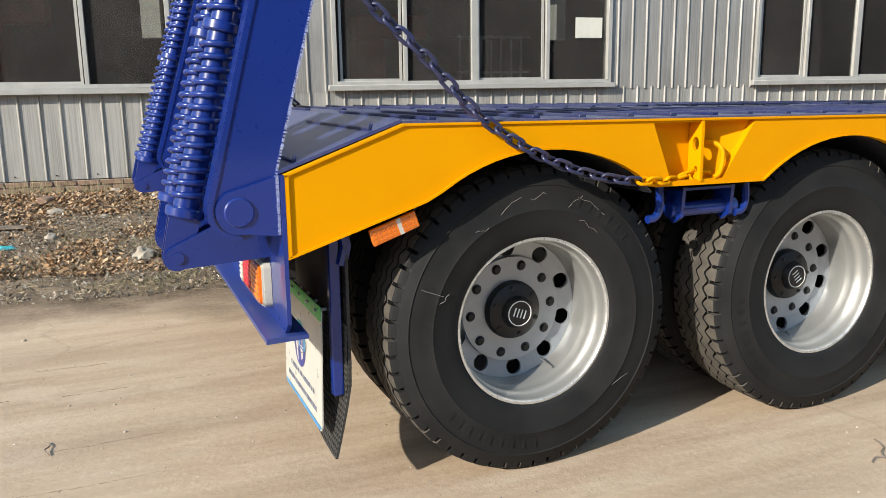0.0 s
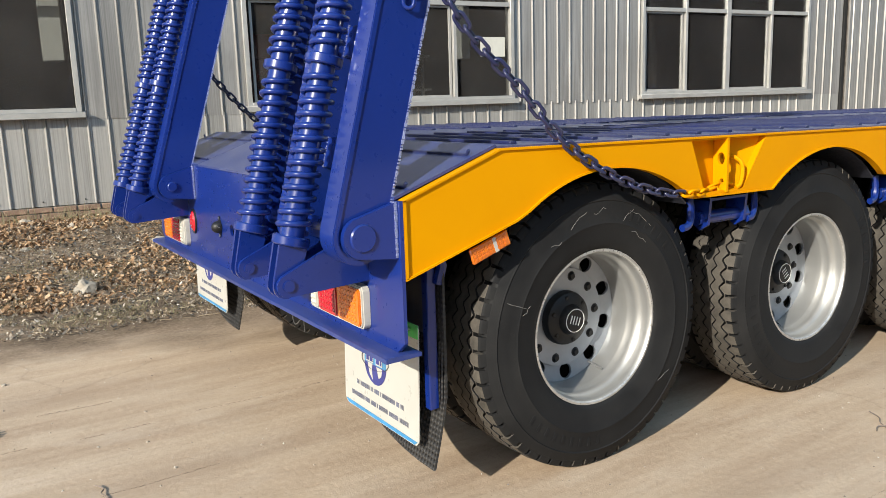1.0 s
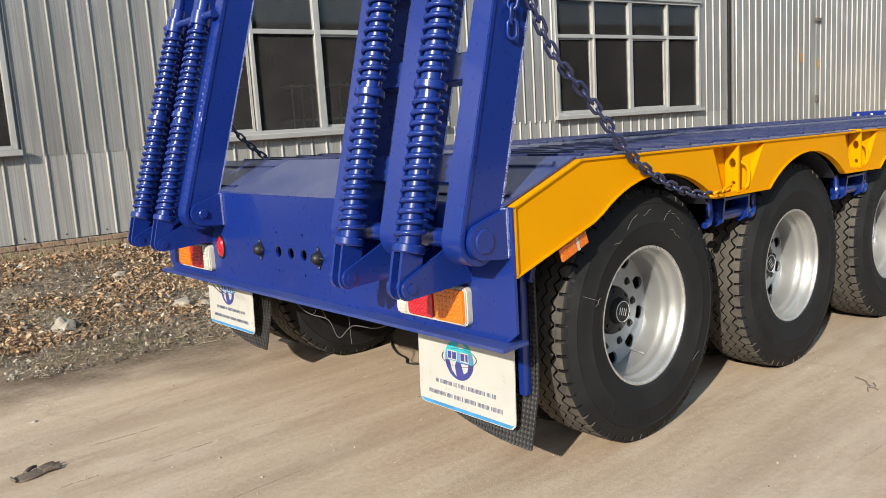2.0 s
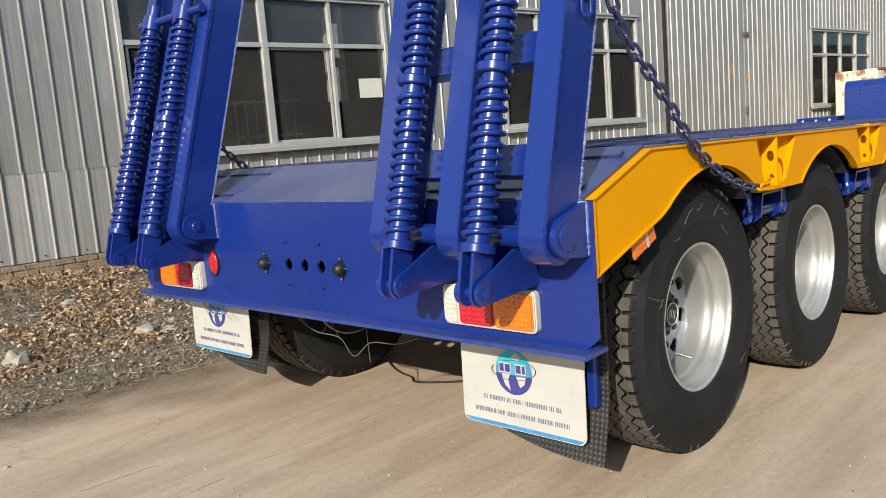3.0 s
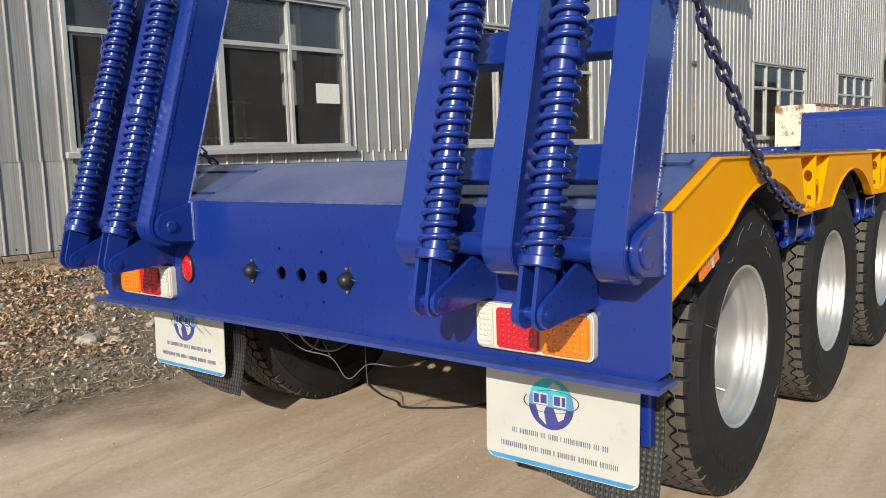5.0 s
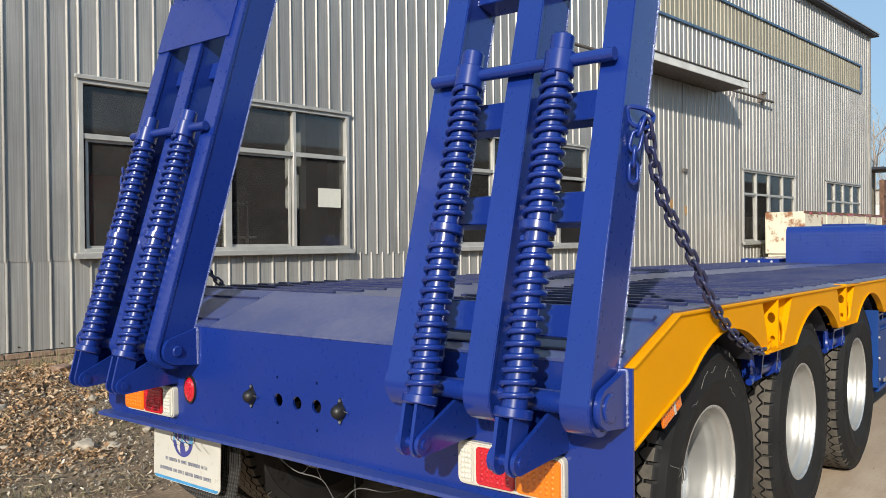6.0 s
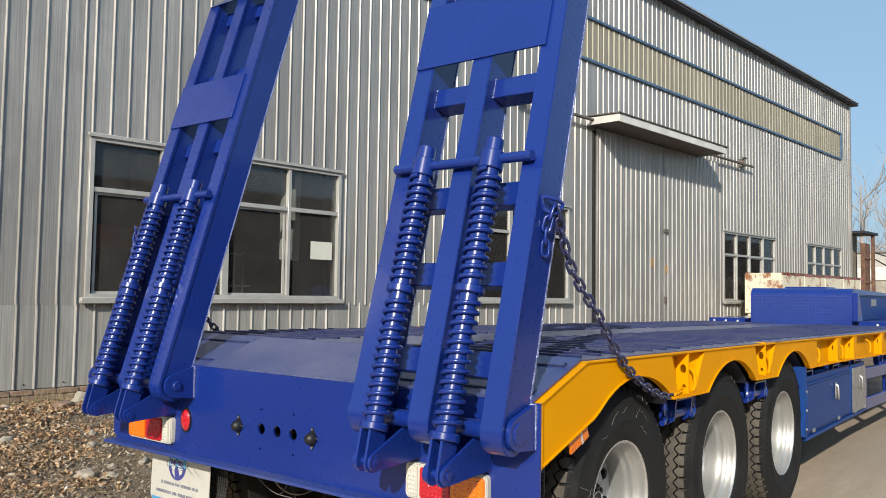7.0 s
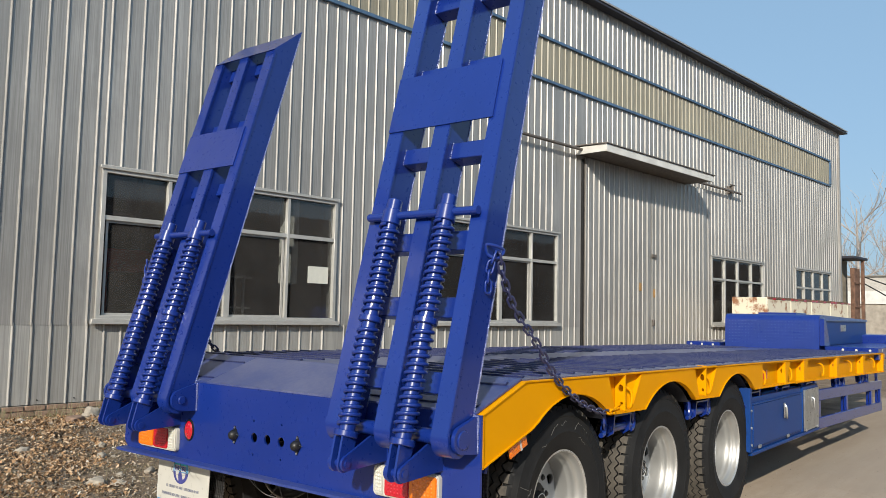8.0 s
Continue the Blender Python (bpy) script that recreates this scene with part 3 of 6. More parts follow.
def window(index, a, b, papers=()):
    w = thing("window_%d" % index, "four-light aluminium window with top lights and dark panes", "window", WALL_AT, kind="structure")
    bm = bmesh.new()
    y0, y1 = -0.045, 0.06
    f = 0.055
    box(bm, a, a + f, y0, y1, SILL, HEAD)
    box(bm, b - f, b, y0, y1, SILL, HEAD)
    box(bm, a + f, b - f, y0, y1, HEAD - f, HEAD)
    box(bm, a + f, b - f, y0, y1, SILL, SILL + f)
    bmesh.ops.bevel(bm, geom=list(bm.edges), offset=0.003, segments=1, affect="EDGES")
    part("window_frame", bm, ALUMINIUM, w)
    mid = (a + b) / 2 - 0.05
    quarter = [a + f, a + (mid - a) * 0.5, mid, mid + (b - mid) * 0.52, b - f]
    for k in (1, 2, 3):
        g = 0.045 if k == 2 else 0.024
        part("mullion", boxed(quarter[k] - g, quarter[k] + g, y0 + 0.012, y1 - 0.02, SILL + f, HEAD - f, bev=0.003), ALUMINIUM, w)
    bm = bmesh.new()
    for k in range(4):
        g0 = (0.045 if k == 2 else 0.024) if k else 0.0
        g1 = (0.045 if k == 1 else 0.024) if k < 3 else 0.0
        box(bm, quarter[k] + g0, quarter[k + 1] - g1, y0 + 0.015, y1 - 0.022, TRANSOM - 0.028, TRANSOM + 0.028)
    part("transom", bm, ALUMINIUM, w)
    for k in range(4):
        x0, x1 = quarter[k] + 0.01, quarter[k + 1] - 0.01
        dy = 0.012 if k % 2 else 0.026
        t = 0.03
        sash = bmesh.new()
        z0, z1 = SILL + f, TRANSOM - 0.028
        i0, i1 = x0 + 0.03, x1 - 0.03
        for q in ((i0, i0 + t, z0, z1), (i1 - t, i1, z0, z1), (i0 + t, i1 - t, z0, z0 + t), (i0 + t, i1 - t, z1 - t, z1)):
            box(sash, q[0], q[1], dy - 0.016, dy + 0.008, q[2], q[3])
        if k % 2 == 0:
            part("sash", sash, ALUMINIUM, w)
        else:
            sash.free()
        for z in ((SILL + f, TRANSOM - 0.02), (TRANSOM + 0.02, HEAD - f)):
            pane = part("pane", boxed(x0, x1, dy, dy + 0.005, z[0], z[1]), GLASS, w, smooth=0)
            pane.visible_shadow = False
    part("window_sill", boxed(a - 0.07, b + 0.03, -0.11, -0.046, SILL - 0.055, SILL + 0.012, bev=0.006), ALUMINIUM, w)
    part("head_flashing", boxed(a - 0.04, b + 0.015, -0.075, -0.046, HEAD - 0.01, HEAD + 0.035, bev=0.005), ALUMINIUM, w)
    for x0, x1, z0, z1 in papers:
        part("paper_notice", boxed(x0, x1, 0.004, 0.006, z0, z1), PAPER, w, "sheet of cream paper stuck inside the pane", smooth=0)


def workshop_inside():
    """Dim machines and a rack that show through the panes."""
    for s, wd, h, d in ((-1.9, 1.8, 1.9, 2.2), (3.3, 2.0, 1.75, 2.4), (9.4, 2.3, 1.7, 2.6), (20.2, 2.0, 1.8, 3.0)):
        m = thing("red_machine", "dim red painted machine frame inside the workshop", "machine", WALL_AT @ Matrix.Translation((s, d, 0.36)))
        part("bed", boxed(0, wd, 0, 0.8, 0, 0.75, bev=0.03), ROOM_RED, m)
        part("column", boxed(0.1, 0.55, 0.1, 0.7, 0.75, h, bev=0.03), ROOM_RED, m)
        part("head", boxed(0.1, wd * 0.6, 0.05, 0.6, h, h + 0.35, bev=0.03), ROOM_RED, m)
    r = thing("storage_rack", "grey steel rack with rods inside the workshop", "rack", WALL_AT @ Matrix.Translation((4.75, 1.6, 0.36)))
    for i in range(7):
        part("upright", boxed(i * 0.16, i * 0.16 + 0.03, 0, 0.03, 0, 1.75), STEEL, r)
    for z in (0.5, 1.2, 1.7):
        part("shelf", boxed(-0.05, 1.1, -0.02, 0.3, z, z + 0.03), STEEL, r)
    for s in (0.47, 5.56):
        solid("pillar", boxed(0, 0.22, 0, 0.2, 1.95, EAVES - 0.2, bev=0.01), CANOPY, "pale painted steel pillar inside the workshop", "pillar", WALL_AT @ Matrix.Translation((s, 0.20, 0)), group="workshop pillars")
    for s in (1.2, 7.4, 13.2, 24.0):
        solid("steel_column", boxed(0, 0.25, 0, 0.3, 0.36, EAVES - 0.2, bev=0.01), ROOM_DARK, "dark steel column inside the workshop", "column", WALL_AT @ Matrix.Translation((s, 9.0, 0)), group="workshop columns")


def big_door():
    """Two sliding sheet leaves under a hood, hung from a pipe rail."""
    d = thing("door_1", "two-leaf sliding door of grey corrugated sheet, closed", "door", WALL_AT, kind="structure")
    half = 16.12
    for a, b in ((DOOR[0], half - 0.012), (half + 0.012, DOOR[1])):
        bm = bmesh.new()
        box(bm, a, b, -0.05, 0.03, 0.36, 5.0)
        leaf = part("door_leaf", bm, PIPE, d)
        lay_sheets(a, b, 0.36, 5.06, RIB_STEP, off=-0.062, parent=leaf)
        part("edge_strip", boxed(a - 0.01, a + 0.05, -0.082, -0.05, 0.36, 5.06, bev=0.004), SHEET, leaf, "folded steel edge strip")
    part("bolt", boxed(half - 0.06, half + 0.14, -0.13, -0.09, 3.02, 3.10, bev=0.006), PIPE, d, "dark door bolt")
    part("door_handle", boxed(half - 0.04, half + 0.02, -0.14, -0.09, 1.35, 1.5, bev=0.006), PIPE, d)
    # Solid black strip paints the darkness of the gap by the leaf.
    part("gap_shade_strip", boxed(DOOR[0] - 0.075, DOOR[0] - 0.012, -0.03, 0.045, 0.36, 5.0), WIRE_BLACK, d, "black strip standing in for the shaded gap beside the door leaf", smooth=0)
    for s, z in ((15.50, 2.18), (16.16, 2.05)):
        part("painted_mark", boxed(s, s + 0.10, -0.0845, -0.0815, z, z + 0.2), ORANGE_MARK, d, "faded orange paint mark", smooth=0)
    rail = thing("door_rail", "brown steel pipe rail carrying the sliding door", "rail", WALL_AT, kind="structure")
    bm = bmesh.new()
    tube(bm, (10.4, -0.16, 5.17), (21.1, -0.16, 5.2), 0.034, 12)
    part("pipe", bm, PIPE, rail)
    for s in (10.5, 20.5):
        part("bracket", boxed(s, s + 0.05, -0.19, 0.0, 5.14, 5.36, bev=0.008), PIPE, rail)
    part("stop_block", boxed(20.40, 20.65, -0.19, -0.13, 5.363, 5.40, bev=0.008), PIPE, rail)
    c = thing("door_canopy", "white sheet-metal hood over the sliding door", "canopy", WALL_AT, kind="structure")
    x0, x1 = 12.93, 17.97
    part("fascia", boxed(x0, x1, -0.80, -0.775, 5.065, 5.225, bev=0.004), CANOPY, c, "pale grey fascia board")
    for x in (x0, x1 - 0.02):
        part("end_cap", boxed(x, x + 0.02, -0.772, -0.02, 5.075, 5.235, bev=0.003), CANOPY, c)
    # Dark sheet whose brown also carries the shade under the hood.
    part("soffit", boxed(x0 + 0.024, x1 - 0.024, -0.772, -0.02, 5.085, 5.105), PIPE, c, "dark brown soffit sheet, the hood's shade put into its colour")
    bm = bmesh.new()
    prism(bm, [(-0.0, 5.262), (-0.83, 5.232), (-0.83, 5.252), (-0.0, 5.285)], x0 - 0.04, x1 + 0.05, lambda u, v, dd: (dd, u, v))
    part("top_sheet", bm, PIPE, c, "dark roofing sheet on the hood")


def screen_wall():
    """Plain unseen wall closing the yard, added to block low sky and darken reflections."""
    bm = bmesh.new()
    box(bm, -45, 70, -17.5, -17.0, 0, 6.5)
    solid("screen_wall_south", bm, plain("screen_wall_brown", (0.11, 0.062, 0.048), 0.9, 0.0, 0.4, 1.2), "plain dark red-brown wall, unseen, added to dim sky light and reflections", "wall", kind="structure", smooth=0)


screen_wall()
wall_trim()
roof_object()
for k, (a, b) in enumerate(WINDOWS):
    window(k + 1, a, b, {1: [(5.83, 6.22, 1.97, 2.23)]}.get(k, ()))
workshop_inside()
big_door()

# ---------------------------------------------------------------- low-bed trailer
WIDE = 2.91
trailer = thing("semi_trailer", "blue and yellow low-bed semi-trailer with raised spring loading ramps", "trailer", Matrix.Translation((0.435, 2.505, 0)))
AXLES = (0.868, 2.173, 3.482)
DECK_END = 9.3


def drop(x):
    """The bed falls slightly towards the front."""
    return -0.0107 * max(0.0, x - 0.37)


def rear_plate():
    bm = bmesh.new()
    holes = [circle(y, 0.827, 0.027, 20) for y in (1.575, 1.460, 1.345)]
    holes += [circle(y, z, 0.007, 8) for y in (1.58, 1.342) for z in (0.92, 0.732)]
    prism(bm, [(0.045, 0.628), (WIDE - 0.045, 0.628), (WIDE, 0.665), (WIDE, 1.098), (0.0, 1.098), (0.0, 0.665)], 0.0, 0.012, FLAT_X, holes)
    plate = part("rear_plate", bm, BLUE, trailer, "glossy blue tail plate with three round holes")
    bm = bmesh.new()
    prism(bm, [(-0.062, 0.612), (-0.062, 0.626), (-0.045, 0.630), (0.062, 0.628), (0.062, 0.616)], 0.006, WIDE - 0.006, lambda u, v, d: (u, d, v))
    part("bumper_lip", bm, BLUE_WORN, trailer, "folded blue bumper lip with scuffed edge")
    # Outer plates are less dusty, with the ramps' shade put into their blue.
    for a, b, mat, label in ((0.028, 0.868, BLUE_TAIL_SHADE, "sloping blue tail plate behind the ramp, deepened for its shade"), (0.870, 2.04, BLUE_DECK, "sloping dusty blue tail plate"), (2.042, WIDE - 0.028, BLUE_TAIL_SHADE, "sloping blue tail plate behind the ramp, deepened for its shade")):
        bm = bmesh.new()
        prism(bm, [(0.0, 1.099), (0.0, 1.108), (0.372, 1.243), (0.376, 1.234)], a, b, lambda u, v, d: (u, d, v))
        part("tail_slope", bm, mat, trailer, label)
    for y0, y1 in ((0.05, 0.86), (2.05, 2.86)):
        for x in (0.055, 0.285):
            z = 1.105 + x * 0.363
            tip = y0 if y0 < 1 else y1
            lo, hi = (y0 + 0.012, y1) if y0 < 1 else (y0, y1 - 0.012)
            rod = [(x, lo, z + 0.005), (x, hi, z + 0.005)]
            rod = [(x, tip, z + 0.020), *rod] if y0 < 1 else [*rod, (x, tip, z + 0.020)]
            part("grip_bar", swept(rod, 0.0058, 6), BLUE_BAR, trailer)


def deck():
    n = 12
    for y0, y1 in ((0.028, 0.97), (0.974, 1.935), (1.939, WIDE - 0.028)):
        for i in range(n):
            a = 0.376 + (DECK_END - 0.376) * i / n
            b = 0.376 + (DECK_END - 0.376) * (i + 1) / n - 0.002
            bm = bmesh.new()
            for v in box(bm, a, b, y0, y1, 1.222, 1.236):
                v.co.z += drop(v.co.x)
            part("deck_plate", bm, BLUE_DECK, trailer, "dusty blue steel deck plating")
    rnd = random.Random(31)
    bar = bmesh.new()
    box(bar, -0.014, 0.014, 0.0, 1.0, 0.0, 0.011, bev=0.002)
    bar_me = finish(bar, "grip_bar", BLUE_BAR)
    x = 0.50
    while x < DECK_END - 0.1:
        for y, run in ((rnd.uniform(0.10, 0.13), rnd.uniform(1.02, 1.08)), (rnd.uniform(1.74, 1.78), rnd.uniform(1.0, 1.05))):
            part("grip_bar", bar_me, BLUE_BAR, trailer, m=Matrix.Translation((x, y, 1.2355 + drop(x))) @ Matrix.Diagonal((1, run, 1, 1)))
        x += 0.185


def arch(cx, r, cz, zb, n=18, left=None, right=None):
    """Points of a wheel arch from left to right, cut off at height zb."""
    a0 = math.acos(max(-1, min(1, ((left if left is not None else zb) - cz) / r)))
    a1 = math.acos(max(-1, min(1, ((right if right is not None else zb) - cz) / r)))
    return [(cx + r * math.sin(-a0 + (a0 + a1) * i / n), cz + r * math.cos(-a0 + (a0 + a1) * i / n)) for i in range(n + 1)]


def side_profile():
    low = [(0.013, 0.855)]
    low += [(0.437, 0.992)] + arch(0.862, 0.652, 0.483, 0.99)[1:]
    low += arch(2.173, 0.652, 0.483, 0.985)
    low += arch(3.482, 0.652, 0.475, 0.975)
    low += [(5.0, 0.965), (DECK_END + 0.3, 0.965 + drop(DECK_END))]
    top = [(DECK_END + 0.3, 1.228 + drop(DECK_END)), (0.372, 1.230), (0.013, 1.098)]
    return low, top


POCKETS = (1.47, 2.79)


def sole(x):
    """Height of the rail's inner lower edge forward of the wheels."""
    return 0.990 - 0.009 * max(0.0, x - 3.9) if x < 5.0 else 0.980 - 0.0209 * (x - 5.0)


def side_panel(y_face, inward, mirror=False):
    """Yellow side rail: recessed web, outer flange round its edge, pockets with a rib, hooks."""
    s = 1 if not mirror else -1
    Y = (lambda d: d) if not mirror else (lambda d: WIDE - d)
    low, top = side_profile()
    holes = []
    for c in POCKETS:
        holes.append([(c - 0.125, 1.006), (c + 0.10, 1.006), (c + 0.235, 1.206), (c - 0.205, 1.206)])
    bays = ((4.13, 4.79), (4.81, 5.43), (5.46, 6.79), (6.82, 8.20), (8.23, 9.48))
    for a, b in bays:
        holes.append([(a, sole(a)), (b, sole(b)), (b, 1.214 + drop(b)), (a, 1.214 + drop(a))])
    bm = bmesh.new()
    prism(bm, low + top, Y(0.0075), Y(0.034), FLAT_Y, holes)
    web = part("side_rail", bm, YELLOW, trailer, "bright yellow pressed-steel side rail with wheel arches")
    bm = bmesh.new()
    for k, loop in enumerate((low, top)):
        t = 0.0065
        for (x0, z0), (x1, z1) in zip(loop[:-1], loop[1:]):
            d = Vector((x1 - x0, z1 - z0))
            if d.length < 1e-5:
                continue
            nrm = Vector((-d.y, d.x)).normalized() * t
            pts = [(x0, z0), (x1, z1), (x1 + nrm.x, z1 + nrm.y), (x0 + nrm.x, z0 + nrm.y)]
            a = [bm.verts.new((u, Y(0.0), v)) for u, v in pts]
            b = [bm.verts.new((u, Y(0.008), v)) for u, v in pts]
            bm.faces.new(a)
            for i in range(4):
                bm.faces.new((a[i], a[(i + 1) % 4], b[(i + 1) % 4], b[i]))
    box(bm, 0.013, 0.024, min(Y(0.0), Y(0.008)), max(Y(0.0), Y(0.008)), 0.862, 1.097)
    part("flange", bm, YELLOW, web)
    for a, b in bays:
        part("bay_plate", boxed(a - 0.02, b + 0.02, *sorted((Y(0.075), Y(0.081))), sole(b) - 0.01, 1.222 + drop(a)), YELLOW, web)
    for c in POCKETS:
        bm = bmesh.new()
        o = [(c - 0.125, 1.006), (c + 0.10, 1.006), (c + 0.235, 1.206), (c - 0.205, 1.206)]
        q = [(c - 0.09, 1.006), (c + 0.07, 1.006), (c + 0.09, 1.206), (c - 0.10, 1.206)]
        a = [bm.verts.new((u, Y(0.034), v)) for u, v in o]
        b = [bm.verts.new((u, Y(0.072), v)) for u, v in q]
        bm.faces.new(b)
        for i in range(4):
            bm.faces.new((a[i], a[(i + 1) % 4], b[(i + 1) % 4], b[i]))
        part("pocket", bm, YELLOW, web)
        rib(web, c, Y, 1.0, 1.214, 0.068)
        hook(web, c + 0.085, Y, 1.10)
        bm = bmesh.new()
        box(bm, c - 0.14, c + 0.12, min(Y(0.036), Y(0.072)), max(Y(0.036), Y(0.072)), 0.992, 1.003, bev=0.002)
        part("ledge", bm, YELLOW, web)
    for c in (4.17, 4.98, 6.20, 7.53, 8.90):
        hook(web, c + 0.02, Y, 1.135 + drop(c))
    for c in (4.80, 5.44, 6.80, 8.21, 9.50):
        rib(web, c, Y, sole(c) - 0.008, 1.222 + drop(c))
        bm = bmesh.new()
        h = [(c + 0.012, sole(c)), (c + 0.03, sole(c)), (c + 0.16, 1.215 + drop(c)), (c + 0.012, 1.215 + drop(c))]
        prism(bm, h, Y(0.004), Y(0.012), FLAT_Y)
        part("gusset", bm, YELLOW, web)
    return web


def rib(parent, c, Y, z0, z1, deep=0.080):
    bm = bmesh.new()
    depth = [(0.002, z0), (deep, z0), (deep, z1), (0.002, z1)]
    hz = z1 - 0.085
    hole = [(0.014 + 0.017 * (1 + math.cos(a)), hz + 0.024 * math.sin(a)) for a in [2 * math.pi * i / 12 for i in range(12)]]
    hole2 = [(0.016 + 0.010 * (1 + math.cos(a)), z0 + 0.04 + 0.012 * math.sin(a)) for a in [2 * math.pi * i / 10 for i in range(10)]]
    prism(bm, depth, c - 0.006, c + 0.006, lambda u, v, d: (d, Y(u), v), [hole, hole2])
    part("rib", bm, YELLOW, parent)


def hook(parent, x, Y, z):
    pts = [(x - 0.03, Y(0.074), z + 0.03), (x - 0.01, Y(0.045), z + 0.033), (x + 0.010, Y(0.016), z + 0.010), (x + 0.012, Y(0.008), z - 0.03), (x + 0.0, Y(0.008), z - 0.075), (x - 0.020, Y(0.012), z - 0.09)]
    part("rope_hook", swept(smooth_path(pts, 4), 0.0085, 8), YELLOW, parent)


def smooth_path(pts, n=6, closed=False):
    pts = [Vector(p) for p in pts]
    out = []
    m = len(pts)
    for i in range(m if closed else m - 1):
        p0 = pts[i - 1] if (i > 0 or closed) else pts[0]
        p1, p2 = pts[i], pts[(i + 1) % m]
        p3 = pts[(i + 2) % m] if (closed or i + 2 < m) else pts[-1]
        for k in range(n):
            t = k / n
            out.append(0.5 * ((2 * p1) + (p2 - p0) * t + (2 * p0 - 5 * p1 + 4 * p2 - p3) * t * t + (3 * p1 - p0 - 3 * p2 + p3) * t ** 3))
    if not closed:
        out.append(pts[-1])
    return out


def winch(x, mirror=False):
    """Strap roller with end plates and two rope hooks, under the rail."""
    Y = (lambda d: d) if not mirror else (lambda d: WIDE - d)
    z = drop(x) + 0.985
    bm = bmesh.new()
    for c in (x - 0.10, x + 0.12):
        prism(bm, [(0.06, z), (0.16, z), (0.15, z - 0.11), (0.11, z - 0.135), (0.07, z - 0.11)], c - 0.007, c + 0.007, lambda u, v, d: (d, Y(u), v))
    box(bm, x - 0.107, x + 0.127, *sorted((Y(0.06), Y(0.16))), z - 0.012, z - 0.002)
    body = part("strap_winch", bm, BLUE, trailer, "blue strap winch with roller")
    part("roller", swept([(x - 0.13, Y(0.11), z - 0.085), (x + 0.17, Y(0.11), z - 0.085)], 0.028, 12), BLUE, body)
    part("ratchet", swept([(x + 0.125, Y(0.11), z - 0.085), (x + 0.155, Y(0.11), z - 0.085)], 0.042, 8), BLUE, body)
    for dx, flip in ((-0.19, -1), (0.20, -1)):
        pts = [(x + dx, Y(0.09), z + 0.01), (x + dx + 0.002, Y(0.085), z - 0.06), (x + dx - 0.018, Y(0.08), z - 0.10), (x + dx - 0.055, Y(0.078), z - 0.108)]
        part("rope_hook", swept(smooth_path(pts, 4), 0.015, 8), BLUE, body)


def chassis():
    for y in (0.93, 1.98):
        bm = bmesh.new()
        prism(bm, [(0.05, 0.72), (4.3, 0.74), (DECK_END + 3.0, 0.70), (DECK_END + 3.0, 1.10), (4.0, 1.17), (0.4, 1.20), (0.05, 1.08)], y - 0.008, y + 0.008, FLAT_Y)
        box(bm, 0.05, DECK_END + 3.0, y - 0.07, y + 0.07, 0.70, 0.716)
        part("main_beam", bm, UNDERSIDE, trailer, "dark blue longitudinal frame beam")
    for x in (0.45, 1.52, 2.83, 4.2, 5.4, 6.7, 8.0, 9.1):
        part("crossmember", boxed(x - 0.04, x + 0.04, 0.12, WIDE - 0.12, 1.05 + drop(x), 1.21 + drop(x), bev=0.004), UNDERSIDE, trailer)
    for x in AXLES:
        part("axle", swept([(x, 0.5, 0.54), (x, WIDE - 0.5, 0.54)], 0.075, 14), UNDERSIDE, trailer)
        for y in (0.86, 2.05):
            leaves = bmesh.new()
            for k in range(6):
                L = 0.52 - 0.05 * k
                box(leaves, x - L, x + L, y - 0.045, y + 0.045, 0.63 + 0.016 * k, 0.643 + 0.016 * k)
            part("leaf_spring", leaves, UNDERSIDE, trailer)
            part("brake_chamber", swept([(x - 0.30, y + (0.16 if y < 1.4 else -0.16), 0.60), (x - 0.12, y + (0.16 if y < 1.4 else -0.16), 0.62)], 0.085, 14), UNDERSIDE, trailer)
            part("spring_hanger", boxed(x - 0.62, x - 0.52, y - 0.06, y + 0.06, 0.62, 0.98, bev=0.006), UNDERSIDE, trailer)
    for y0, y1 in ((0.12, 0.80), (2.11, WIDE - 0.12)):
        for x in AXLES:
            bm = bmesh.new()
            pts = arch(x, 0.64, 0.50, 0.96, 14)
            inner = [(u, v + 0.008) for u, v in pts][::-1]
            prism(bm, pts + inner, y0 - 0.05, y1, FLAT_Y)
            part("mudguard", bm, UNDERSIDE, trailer)


